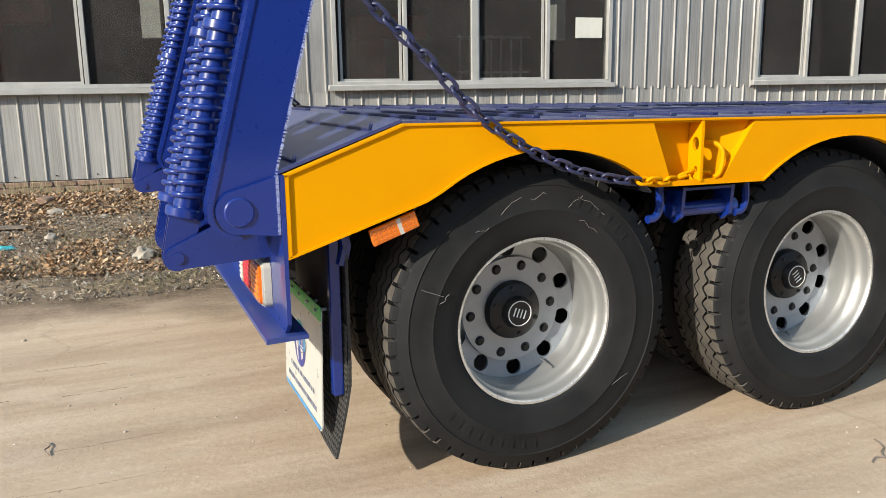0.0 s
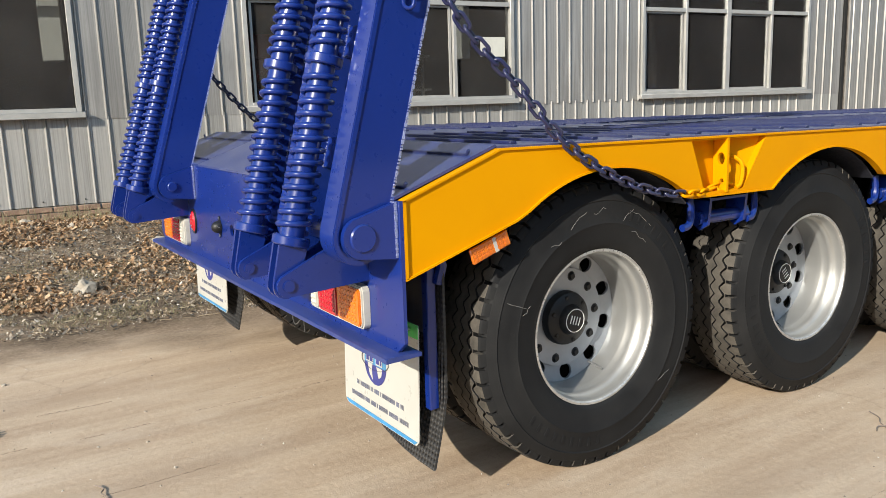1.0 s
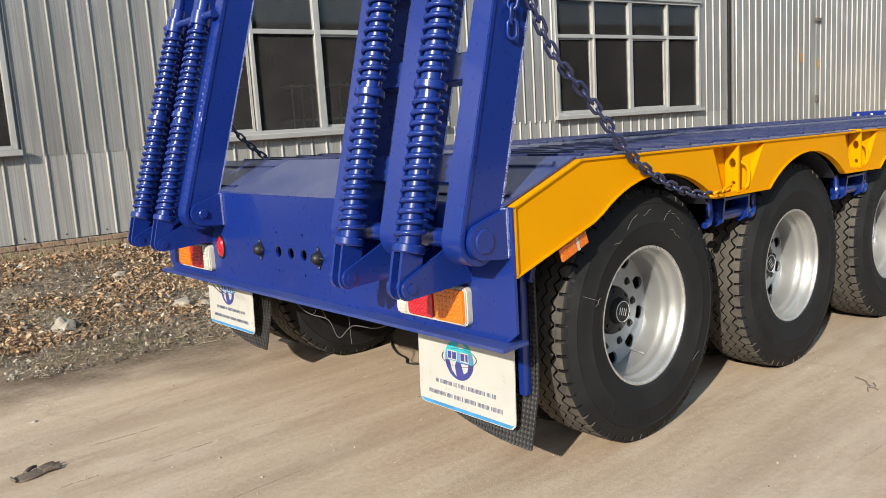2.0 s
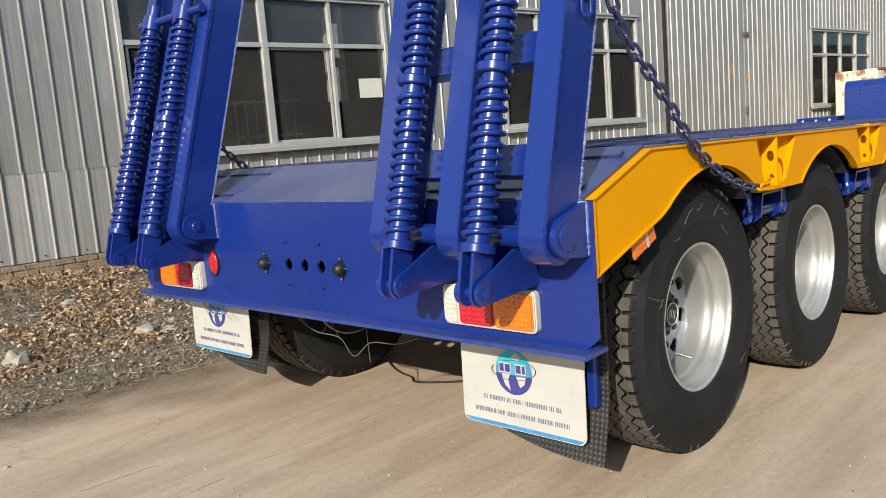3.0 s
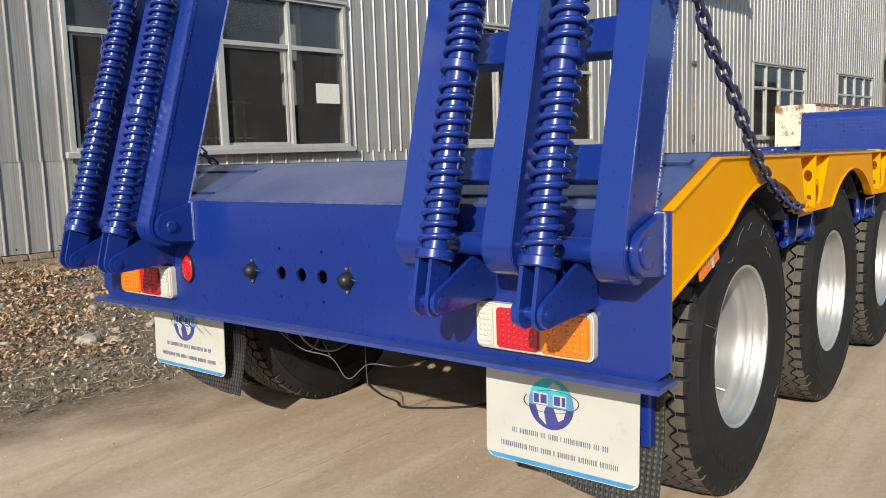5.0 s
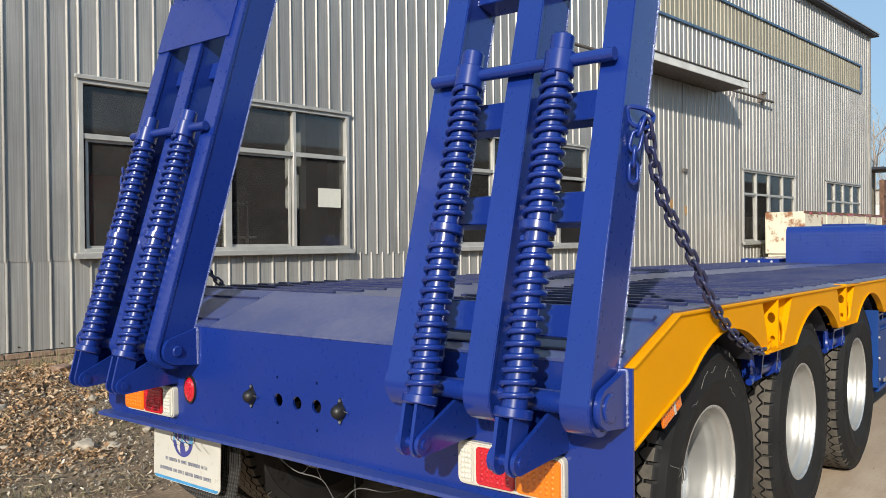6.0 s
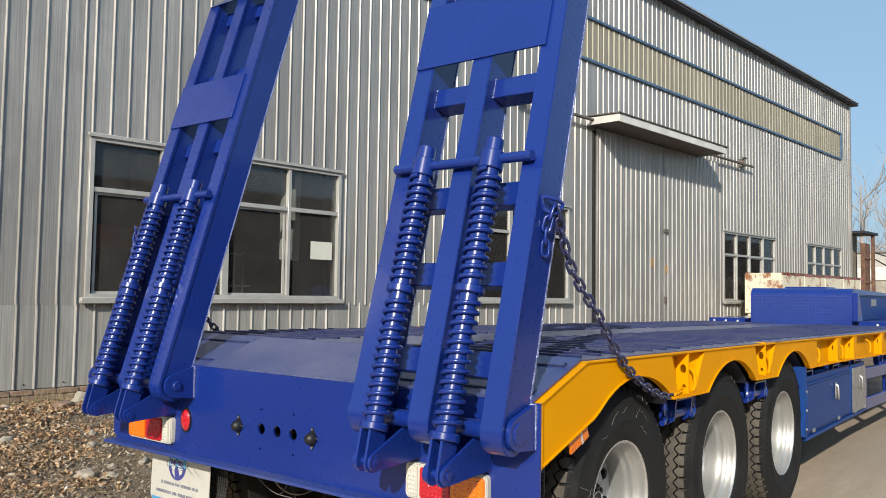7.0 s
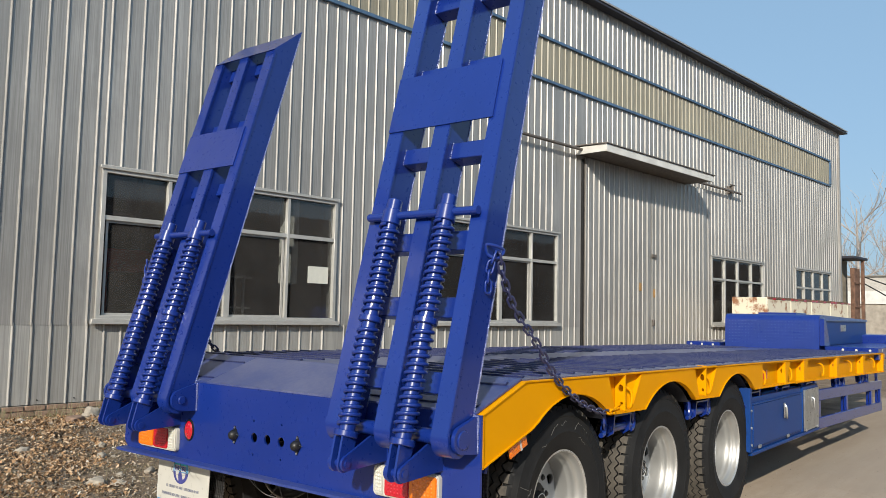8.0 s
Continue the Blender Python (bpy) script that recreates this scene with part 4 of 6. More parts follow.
# ---- wheels
def tyre_mesh():
    """Radial truck tyre: rounded carcass, sidewall rings, zigzag ribs and notched shoulders."""
    R, H = 0.531, 0.148
    bm = bmesh.new()
    P = lambda a, b, h: (a, h, b)
    prof = [(0.284, -0.105), (0.2965, -0.128), (0.312, -0.135), (0.345, -0.143), (0.385, -0.149), (0.392, -0.152), (0.398, -0.149), (0.43, -0.147), (0.470, -0.1405), (0.474, -0.1435), (0.479, -0.139), (0.505, -0.131), (0.513, -0.122), (0.515, -0.10), (0.516, -0.05)]
    prof = prof + [(r, -h) for r, h in prof[::-1]]
    lathe(bm, prof, 96, P, cap=False)
    carcass = finish(bm, "tyre", TYRE, 40)
    bm = bmesh.new()
    n = 56
    edges = (-0.120, -0.072, -0.025, 0.025, 0.072, 0.120)
    base, top, z, g = 0.512, R + 0.006, 0.011, 0.0037

    def at(a, h, r):
        return bm.verts.new((r * math.cos(a), h, r * math.sin(a)))

    def strip(rows):
        for p, q in zip(rows[:-1], rows[1:]):
            for j in range(len(p) - 1):
                bm.faces.new((p[j], p[j + 1], q[j + 1], q[j]))

    step = 2 * math.pi / n
    slot = step * 0.11
    for i in range(n):
        a0 = step * i
        # middle ribs: unbroken zigzag
        for k in (1, 2, 3):
            lo, hi = edges[k], edges[k + 1]
            strip([[at(a, lo + dz + g, base), at(a, lo + dz + g, top + 0.002), at(a, hi + dz - g, top + 0.002), at(a, hi + dz - g, base)]
                   for a, dz in ((a0, -z), (a0 + step * 0.42, z), (a0 + step * 0.58, z), (a0 + step, -z))])
        # shoulder ribs: solid inner half, outer half cut by short slots
        for side in (-1, 1):
            lo, inn = 0.120, 0.072
            cols = [(slot, -z), (step * 0.42, z), (step * 0.58, z), (step - slot, -z)]
            full = []
            for da, dz in cols:
                h = [(lo + 0.012, base - 0.020), (lo + 0.004, 0.527), (lo - 0.004, 0.5335), (lo - 0.030, top - 0.001), (inn + dz * side + g, top), (inn + dz * side + g, base)]
                full.append([at(a0 + da, side * hh, r) for hh, r in h])
            strip(full)
            dz = -z
            link = []
            for da in (-slot, slot):
                link.append([at(a0 + da, side * hh, r) for hh, r in [(lo - 0.030, base), (lo - 0.030, top - 0.001), (inn + dz * side + g, top), (inn + dz * side + g, base)]])
            strip(link)
            for da in (-slot, slot):
                wall_h = [(lo - 0.030, base), (lo - 0.030, top - 0.001), (lo - 0.004, 0.5335), (lo + 0.004, 0.527), (lo + 0.012, base - 0.020)]
                bm.faces.new([at(a0 + da, side * hh, r) for hh, r in wall_h])
    bmesh.ops.remove_doubles(bm, verts=bm.verts, dist=1e-5)
    for f in bm.faces:
        c = f.calc_center_median()
        if math.hypot(c.x, c.z) < 0.5335 and abs(f.normal.y) > 0.0 or abs(c.y) > 0.1245:
            f.material_index = 1
    tread = finish(bm, "tread", [TREAD, TYRE], 40)
    bm = bmesh.new()
    # raised maker's lettering as plain blocks on the outer wall
    for start, count in ((60, 6), (240, 9)):
        for i in range(count):
            a = radians(start + i * 6.0)
            r0, r1 = 0.412, 0.445
            w = 0.017
            vs = []
            for hh in (-0.1475, -0.1492):
                for rr, da in ((r0, -w), (r0, w), (r1, w * 0.8), (r1, -w * 0.8)):
                    vs.append(bm.verts.new((rr * math.cos(a + da), hh, rr * math.sin(a + da))))
            bm.faces.new(vs[4:8])
            for j in range(4):
                bm.faces.new((vs[j], vs[(j + 1) % 4], vs[4 + (j + 1) % 4], vs[4 + j]))
    return carcass, tread, finish(bm, "lettering", TYRE, 40)


def rim_mesh():
    """Deep barrel, open towards -y, with a rolled flange."""
    bm = bmesh.new()
    P = lambda a, b, h: (a, h, b)
    outer = [(0.282, -0.100), (0.292, -0.112), (0.2965, -0.120), (0.2945, -0.1270), (0.287, -0.1275), (0.2820, -0.122), (0.2800, -0.108),
             (0.2785, -0.086), (0.2725, -0.075), (0.2685, -0.071), (0.2670, -0.052), (0.2660, -0.038), (0.2615, -0.026), (0.2595, -0.018), (0.2590, 0.004), (0.2588, 0.030),
             (0.2586, 0.075), (0.262, 0.085), (0.276, 0.105), (0.296, 0.12), (0.299, 0.115), (0.284, 0.095)]
    lathe(bm, outer, 80, P, closed=True)
    for f in bm.faces:
        c = f.calc_center_median()
        f.material_index = 1 if c.y < -0.1165 or (c.y < -0.11 and math.hypot(c.x, c.z) > 0.29) else 0
    return finish(bm, "rim", [RIM, RIM_LIP], 50)


def disc_mesh():
    bm = bmesh.new()
    P = lambda a, b, h: (a, h, b)
    hand = [circle(0.2235 * math.cos(a), 0.2235 * math.sin(a), 0.0300, 18) for a in [2 * math.pi * i / 10 + 0.1 for i in range(10)]]
    ring = circle(0, 0, 0.1925, 60)
    dish = lambda u, v, d: (u, d - 0.20 * max(0.0, math.hypot(u, v) - 0.193), v)
    prism(bm, circle(0, 0, 0.2580, 60), 0.074, 0.086, dish, hand + [ring])
    bolts = [circle(0.163 * math.cos(a), 0.163 * math.sin(a), 0.0190, 12) for a in [2 * math.pi * i / 10 + 0.41 for i in range(10)]]
    prism(bm, circle(0, 0, 0.1935, 60), 0.062, 0.078, P2, bolts + [circle(0, 0, 0.10, 40)])
    return finish(bm, "disc", DISC, 30)


P2 = lambda u, v, d: (u, d, v)
(TYRE_ME, TREAD_ME, LETTER_ME), RIM_ME, DISC_ME = tyre_mesh(), rim_mesh(), disc_mesh()


def hub_mesh():
    bm = bmesh.new()
    P = lambda a, b, h: (a, h, b)
    lathe(bm, [(0.0, -0.028), (0.049, -0.028), (0.054, -0.022), (0.060, -0.004), (0.088, 0.002), (0.101, 0.010), (0.106, 0.022), (0.108, 0.052), (0.09, 0.06)], 36, P)
    for i in range(6):
        a = 2 * math.pi * i / 6
        tube(bm, (0.086 * math.cos(a), 0.008, 0.086 * math.sin(a)), (0.086 * math.cos(a), -0.003, 0.086 * math.sin(a)), 0.008, 6)
    return finish(bm, "hub", HUB, 35)


HUB_ME = hub_mesh()


def emblem_mesh():
    """Ring and plain strokes on the hub cap."""
    bm = bmesh.new()
    P = lambda a, b, h: (a, h, b)
    lathe(bm, [(0.043, -0.0285), (0.043, -0.0295), (0.0465, -0.0295), (0.0465, -0.0285)], 32, P, closed=True)
    for x in (-0.021, -0.007, 0.007, 0.021):
        box(bm, x - 0.0024, x + 0.0024, -0.0295, -0.0282, -0.016, 0.016)
    return finish(bm, "emblem", WHITE_MARK, 0)


EMBLEM_ME = emblem_mesh()
NUT_BM = bmesh.new()
lathe(NUT_BM, [(0.0, -0.020), (0.011, -0.020), (0.015, -0.012), (0.0205, -0.009), (0.022, 0.0)], 12, lambda a, b, h: (a, h, b))
NUT_ME = finish(NUT_BM, "wheel_nut", HUB, 30)


def wheel(x, y, turn, outside=True, flip=False, detail=True):
    """One rim and tyre, its open side towards -y (or +y when flipped)."""
    m = Matrix.Translation((x, y, 0.541)) @ (Matrix.Rotation(math.pi, 4, "Z") if flip else Matrix.Identity(4)) @ Matrix.Rotation(radians(turn), 4, "Y")
    w = part("wheel", RIM_ME, RIM, trailer, "silver steel rim with a black truck tyre", m=m)
    part("tyre", TYRE_ME, TYRE, w, "black zigzag-ribbed tyre with dusty tread")
    tagged(part("tread", TREAD_ME, TREAD, w, "dusty zigzag tread blocks"), kind="stuff")
    tagged(part("lettering", LETTER_ME, TYRE, w), kind="stuff")
    part("disc", DISC_ME, DISC, w)
    if detail:
        inset = Matrix.Translation((0, 0.022, 0))
        part("hub", HUB_ME, HUB, w, "black hub cap", m=inset)
        part("emblem", EMBLEM_ME, WHITE_MARK, w, m=inset)
        for i in range(10):
            a = 2 * math.pi * i / 10 + 0.41
            part("wheel_nut", NUT_ME, HUB, w, m=Matrix.Translation((0.163 * math.cos(a), 0.072, 0.163 * math.sin(a))))
        part("valve", swept([(0.179, 0.05, -0.148), (0.185, 0.01, -0.153), (0.192, -0.02, -0.158)], 0.004, 6), STEEL, w, "brass valve stem")
    return w


def wheels():
    for k, x in enumerate(AXLES):
        near = wheel(x, 0.215, (20, 57, 94)[k])
        wheel(x, 0.575, 20 + 31 * k, flip=True, detail=False)
        wheel(x, WIDE - 0.215, 12 + 50 * k, flip=True)
        wheel(x, WIDE - 0.575, 63 + 21 * k, detail=False)
        if k == 0:
            chalk_marks(near)


def chalk_marks(w):
    """White crayon strokes on the sidewall."""
    def arc(r0, r1, a0, a1, n, jit, seed):
        rnd = random.Random(seed)
        return [((r0 + (r1 - r0) * i / n + rnd.uniform(-jit, jit)) * math.cos(radians(a0 + (a1 - a0) * i / n)), -0.1535,
                 (r0 + (r1 - r0) * i / n + rnd.uniform(-jit, jit)) * math.sin(radians(a0 + (a1 - a0) * i / n))) for i in range(n + 1)]
    strokes = [arc(0.46, 0.38, 172, 172, 4, 0.004, 1), arc(0.38, 0.36, 176, 170, 3, 0.005, 2), arc(0.37, 0.38, 66, 80, 4, 0.008, 3), arc(0.44, 0.45, 68, 84, 5, 0.006, 4), arc(0.40, 0.455, 88, 82, 4, 0.01, 5),
               arc(0.39, 0.41, 132, 139, 4, 0.010, 6), arc(0.45, 0.42, 112, 124, 5, 0.01, 7), arc(0.40, 0.43, -28, -20, 3, 0.004, 8), arc(0.445, 0.43, 100, 108, 4, 0.01, 9)]
    back = Matrix.Rotation(radians(-7), 3, "Y")
    for s in strokes:
        pts = [back @ Vector((p[0], 0, p[2])) for p in s]
        bm = bmesh.new()
        sweep(bm, [(p.x, -0.1500 - 0.002 * max(0.0, 1 - abs(p.length - 0.39) / 0.05) + max(0.0, p.length - 0.40) * 0.10, p.z) for p in pts], 0.0010, 4)
        part("chalk_mark", bm, CHALK, w, "white crayon scribble on the sidewall")


# ---- ramps
def ramps():
    make_ramp(False, 15.0, ((0.040, 0.130), (0.375, 0.470), (0.695, 0.787)), (0.258, 0.609))
    make_ramp(True, 17.2, ((0.085, 0.175), (0.375, 0.465), (0.665, 0.757)), (0.250, 0.577))


def coil(v0, v1, turns, r, wire):
    n = 18
    pts = []
    total = int(turns * n)
    for i in range(total + 1):
        a = 2 * math.pi * i / n
        pts.append((r * math.cos(a), r * math.sin(a), v0 + (v1 - v0) * i / total))
    bm = bmesh.new()
    sweep(bm, pts, wire, 7)
    return bm


COIL_ME = None


def make_ramp(mirror, lean, strings, springs):
    """Ramp in its own frame: x across its depth, y across the trailer, z along it; origin on the hinge."""
    global COIL_ME
    o, inner_edge = strings[0][0], strings[2][1]
    turn = Matrix.Rotation(radians(lean), 4, "Y")
    Y = (lambda d: WIDE - d) if mirror else (lambda d: d)
    at = Matrix.Translation((-0.115, 0, 1.0)) @ turn

    def B(bm, x0, x1, y0, y1, z0, z1, **k):
        a, b = sorted((Y(y0), Y(y1)))
        return box(bm, x0, x1, a, b, z0, z1, **k)

    bm = bmesh.new()
    if mirror:
        B(bm, -0.092, -0.083, o + 0.002, inner_edge - 0.060, 1.535, 1.825)
    else:
        B(bm, -0.092, -0.083, o + 0.065, inner_edge - 0.002, 1.545, 1.87)
    r = part("loading_ramp", bm, BLUE, trailer, "glossy blue folding loading ramp, raised upright", m=at)
    top_r, top_f = 2.435, 2.665
    for y0, y1 in strings:
        out = [(0.084 * math.cos(a), 0.084 * math.sin(a)) for a in [math.pi + math.pi * i / 12 for i in range(13)]]
        out += [(0.084, top_f - 0.012), (-0.084, top_r - 0.012)]
        bm = bmesh.new()
        a, b = sorted((Y(y0), Y(y1)))
        prism(bm, out, a, b, lambda u, v, d: (u, d, v))
        es = [e for e in bm.edges if len(e.link_faces) == 2 and e.calc_face_angle(0) > 1.2]
        bmesh.ops.bevel(bm, geom=es, offset=0.006, segments=2, affect="EDGES")
        part("stringer", bm, BLUE, r)
        n = len(out)
        inner = [(0.068 * math.cos(t), 0.068 * math.sin(t)) for t in [math.pi + math.pi * 0.62 * i / 8 for i in range(9)]]
        outer = [(0.082 * math.cos(t), 0.082 * math.sin(t)) for t in [math.pi + math.pi * 0.62 * i / 8 for i in range(9)]]
        strip = [(-0.068, top_r - 0.03)] + inner + outer[::-1] + [(-0.082, top_r - 0.05)]
        bm = bmesh.new()
        prism(bm, strip, a - 0.004, a + 0.001, lambda u, v, d: (u, d, v))
        part("edge_strip", bm, BLUE, r)
        rb = random.Random(int(y0 * 700))
        bm = bmesh.new()
        v = 0.06 if mirror else 9.0
        while v < 1.5:
            k = rb.uniform(0.003, 0.0045)
            q = bmesh.ops.create_icosphere(bm, subdivisions=1, radius=k)
            bmesh.ops.translate(bm, verts=q["verts"], vec=(-0.0675, a - 0.0035, v))
            v += rb.uniform(0.020, 0.032)
        if mirror:
            tagged(part("tack_weld", bm, BLUE, r, "row of small painted weld dots", smooth=60), kind="stuff")
        else:
            bm.free()
        rnd = random.Random(int(y0 * 1000))
        bm = bmesh.new()
        v = 0.10
        while v < top_f - 0.05:
            k = rnd.uniform(0.001, 0.0034)
            yy = Y(y0) if not mirror else Y(y1)
            box(bm, 0.079, 0.084 + k, yy - k - 0.001, yy + 0.007, v, v + rnd.uniform(0.004, 0.009))
            v += rnd.uniform(0.006, 0.010)
        part("weld_bead", bm, BEAD_GLINT, r, "bumpy weld bead with glints put into its pale colour", smooth=60)
    bm = bmesh.new()
    a, b = sorted((Y(o + 0.005), Y(inner_edge - 0.005)))
    prism(bm, [(-0.092, top_r - 0.02), (-0.084, top_r - 0.02), (0.084, top_f - 0.012), (0.092, top_f), (0.086, top_f + 0.006)], a, b, lambda u, v, d: (u, d, v))
    part("top_plate", bm, BLUE, r, "slanting blue end plate")
    bar_x = 0.005 if mirror else -0.025
    for v, x0, h in ((0.24, 0.0, 0.05), (0.60, 0.0, 0.05), (0.94, 0.0, 0.05), (1.42, bar_x, 0.045), (1.895, bar_x, 0.05), (2.365, bar_x, 0.05)):
        for y0, y1 in ((strings[0][1], strings[1][0]), (strings[1][1], strings[2][0])):
            bm = bmesh.new()
            B(bm, x0, 0.070, y0, y1, v - h, v + h, bev=0.004)
            part("cross_bar", bm, BLUE, r)
            bead = bmesh.new()
            rb = random.Random(int(v * 100 + y0 * 10))
            w = v - h
            while w < v + h:
                k = rb.uniform(0.002, 0.006)
                edge = Y(y1) - (0.0 if not mirror else -0.0)
                lo, hi = sorted((edge, edge + (-k if not mirror else k)))
                box(bead, x0 - k * 0.6, x0 + 0.004, lo, hi, w, w + rb.uniform(0.004, 0.009))
                w += rb.uniform(0.006, 0.012)
            part("weld_bead", bead, BEAD_GLINT, r, "bumpy weld bead with glints put into its pale colour", smooth=60)
    bm = bmesh.new()
    tube(bm, (0, Y(0.010), 0), (0, Y(inner_edge + 0.030), 0), 0.034, 18)
    part("hinge_shaft", bm, BLUE, r)
    for y0, y1, rad in ((0.007, 0.03, 0.042), (inner_edge + 0.026, inner_edge + 0.05, 0.024)):
        bm = bmesh.new()
        sgn = -1 if mirror else 1
        lathe(bm, [(0.0, 0.0), (rad - 0.004, 0.0), (rad, 0.004), (rad, y1 - y0)] if y0 < 0.5 else [(rad, 0.0), (rad, 0.012), (rad - 0.004, 0.016), (0.0, 0.016)], 24, lambda a, b, h: (a, Y(y0 + h), b))
        part("hinge_pin_head", bm, BLUE, r)
    off = -0.113
    bm = bmesh.new()
    tube(bm, (off + 0.002, Y(o + 0.03), 1.043), (off + 0.002, Y(inner_edge - 0.02), 1.043), 0.021, 12)
    part("spring_rod", bm, BLUE, r)
    for c in springs:
        cy = Y(c)
        M = Matrix.Translation((off, cy, 0))
        P = lambda a, b, h: (off + a, cy + b, h)
        bm = bmesh.new()
        lathe(bm, [(0.038, -0.06), (0.038, 1.125), (0.034, 1.13), (0.030, 1.13)], 24, P)
        part("spring_tube", bm, BLUE, r)
        for v0, v1, rad in ((-0.068, -0.038, 0.0575), (0.486, 0.516, 0.0575), (0.995, 1.072, 0.050)):
            bm = bmesh.new()
            lathe(bm, [(0.038, v0), (rad - 0.004, v0), (rad, v0 + 0.004), (rad, v1 - 0.004), (rad - 0.004, v1), (0.038, v1)], 28, P, closed=True)
            part("collar", bm, BLUE, r)
        if COIL_ME is None:
            COIL_ME = finish(coil(-0.025, 0.470, 13.3, 0.0462, 0.0096), "coil_spring", BLUE, 60), finish(coil(0.530, 0.988, 12.6, 0.0462, 0.0096), "coil_spring", BLUE, 60)
        for me in COIL_ME:
            part("coil_spring", me, BLUE, r, "thick blue coil spring", m=M)
        for dy in (-0.024, 0.024):
            bm = bmesh.new()
            fk = [(off + 0.040 * math.cos(a), -0.19 + 0.040 * math.sin(a)) for a in [math.pi + math.pi * i / 8 for i in range(9)]]
            fk += [(off + 0.045, -0.07), (off - 0.045, -0.07)]
            prism(bm, fk, cy + dy - 0.006, cy + dy + 0.006, lambda u, v, d: (u, d, v))
            part("fork_plate", bm, BLUE, r)
    # fixed lugs on the tail plate
    for c in springs:
        for dy in (-0.040, 0.040):
            bm = bmesh.new()
            px, pz = -0.272, 0.848
            lg = [(px + 0.036 * math.cos(a), pz + 0.036 * math.sin(a)) for a in [radians(110) + radians(175) * i / 8 for i in range(9)]]
            lg += [(-0.0, 0.828), (-0.0, 1.01)]
            y = Y(c + dy)
            prism(bm, lg, y - 0.007, y + 0.007, FLAT_Y)
            part("spring_lug", bm, BLUE, trailer, "blue triangular spring bracket on the tail plate")
        bm = bmesh.new()
        tube(bm, (-0.272, Y(c - 0.053), 0.848), (-0.272, Y(c + 0.053), 0.848), 0.018, 14)
        part("clevis_pin", bm, BLUE, trailer)
    for y0, y1 in ((0.014, 0.034), (inner_edge + 0.008, inner_edge + 0.028)):
        bm = bmesh.new()
        px, pz = -0.115, 1.0
        lg = [(px + 0.062 * math.cos(a), pz + 0.062 * math.sin(a)) for a in [radians(118) + radians(152) * i / 12 for i in range(13)]]
        lg += [(0.0, 0.925), (0.0, 1.096)]
        a, b = sorted((Y(y0), Y(y1)))
        prism(bm, lg, a, b, FLAT_Y)
        lug = part("hinge_lug", bm, BLUE, trailer, "blue teardrop hinge lug welded to the tail plate")
        bm = bmesh.new()
        rnd = random.Random(3)
        z = 0.93
        while z < 1.09:
            k = rnd.uniform(0.001, 0.006)
            box(bm, -0.008 - k * 0.5, -0.002, a - k, b + k, z, z + rnd.uniform(0.005, 0.009))
            z += rnd.uniform(0.005, 0.008)
        part("weld_bead", bm, BEAD_GLINT, lug, "bumpy lug weld bead, pale for its glints")


# ---- chains
def link_mesh(mat, name="link"):
    L, W, r = 0.0312, 0.0153, 0.0063
    pts = []
    n = 8
    for i in range(n + 1):
        a = -math.pi / 2 + math.pi * i / n
        pts.append((L - W + W * math.cos(a), W * math.sin(a), 0))
    for i in range(n + 1):
        a = math.pi / 2 + math.pi * i / n
        pts.append((-L + W + W * math.cos(a), W * math.sin(a), 0))
    bm = bmesh.new()
    sweep(bm, pts, r, 7, closed=True)
    return finish(bm, name, mat, 60)


LINK_BLUE, LINK_YELLOW, LINK_PAINTED = link_mesh(CHAIN_BLUE), link_mesh(YELLOW), link_mesh(BLUE)


def along(pts, step):
    out, rest = [], 0.0
    for a, b in zip(pts[:-1], pts[1:]):
        d = (b - a).length
        s = rest
        while s < d:
            out.append((a + (b - a) * (s / d), (b - a).normalized()))
            s += step
        rest = s - d
    return out


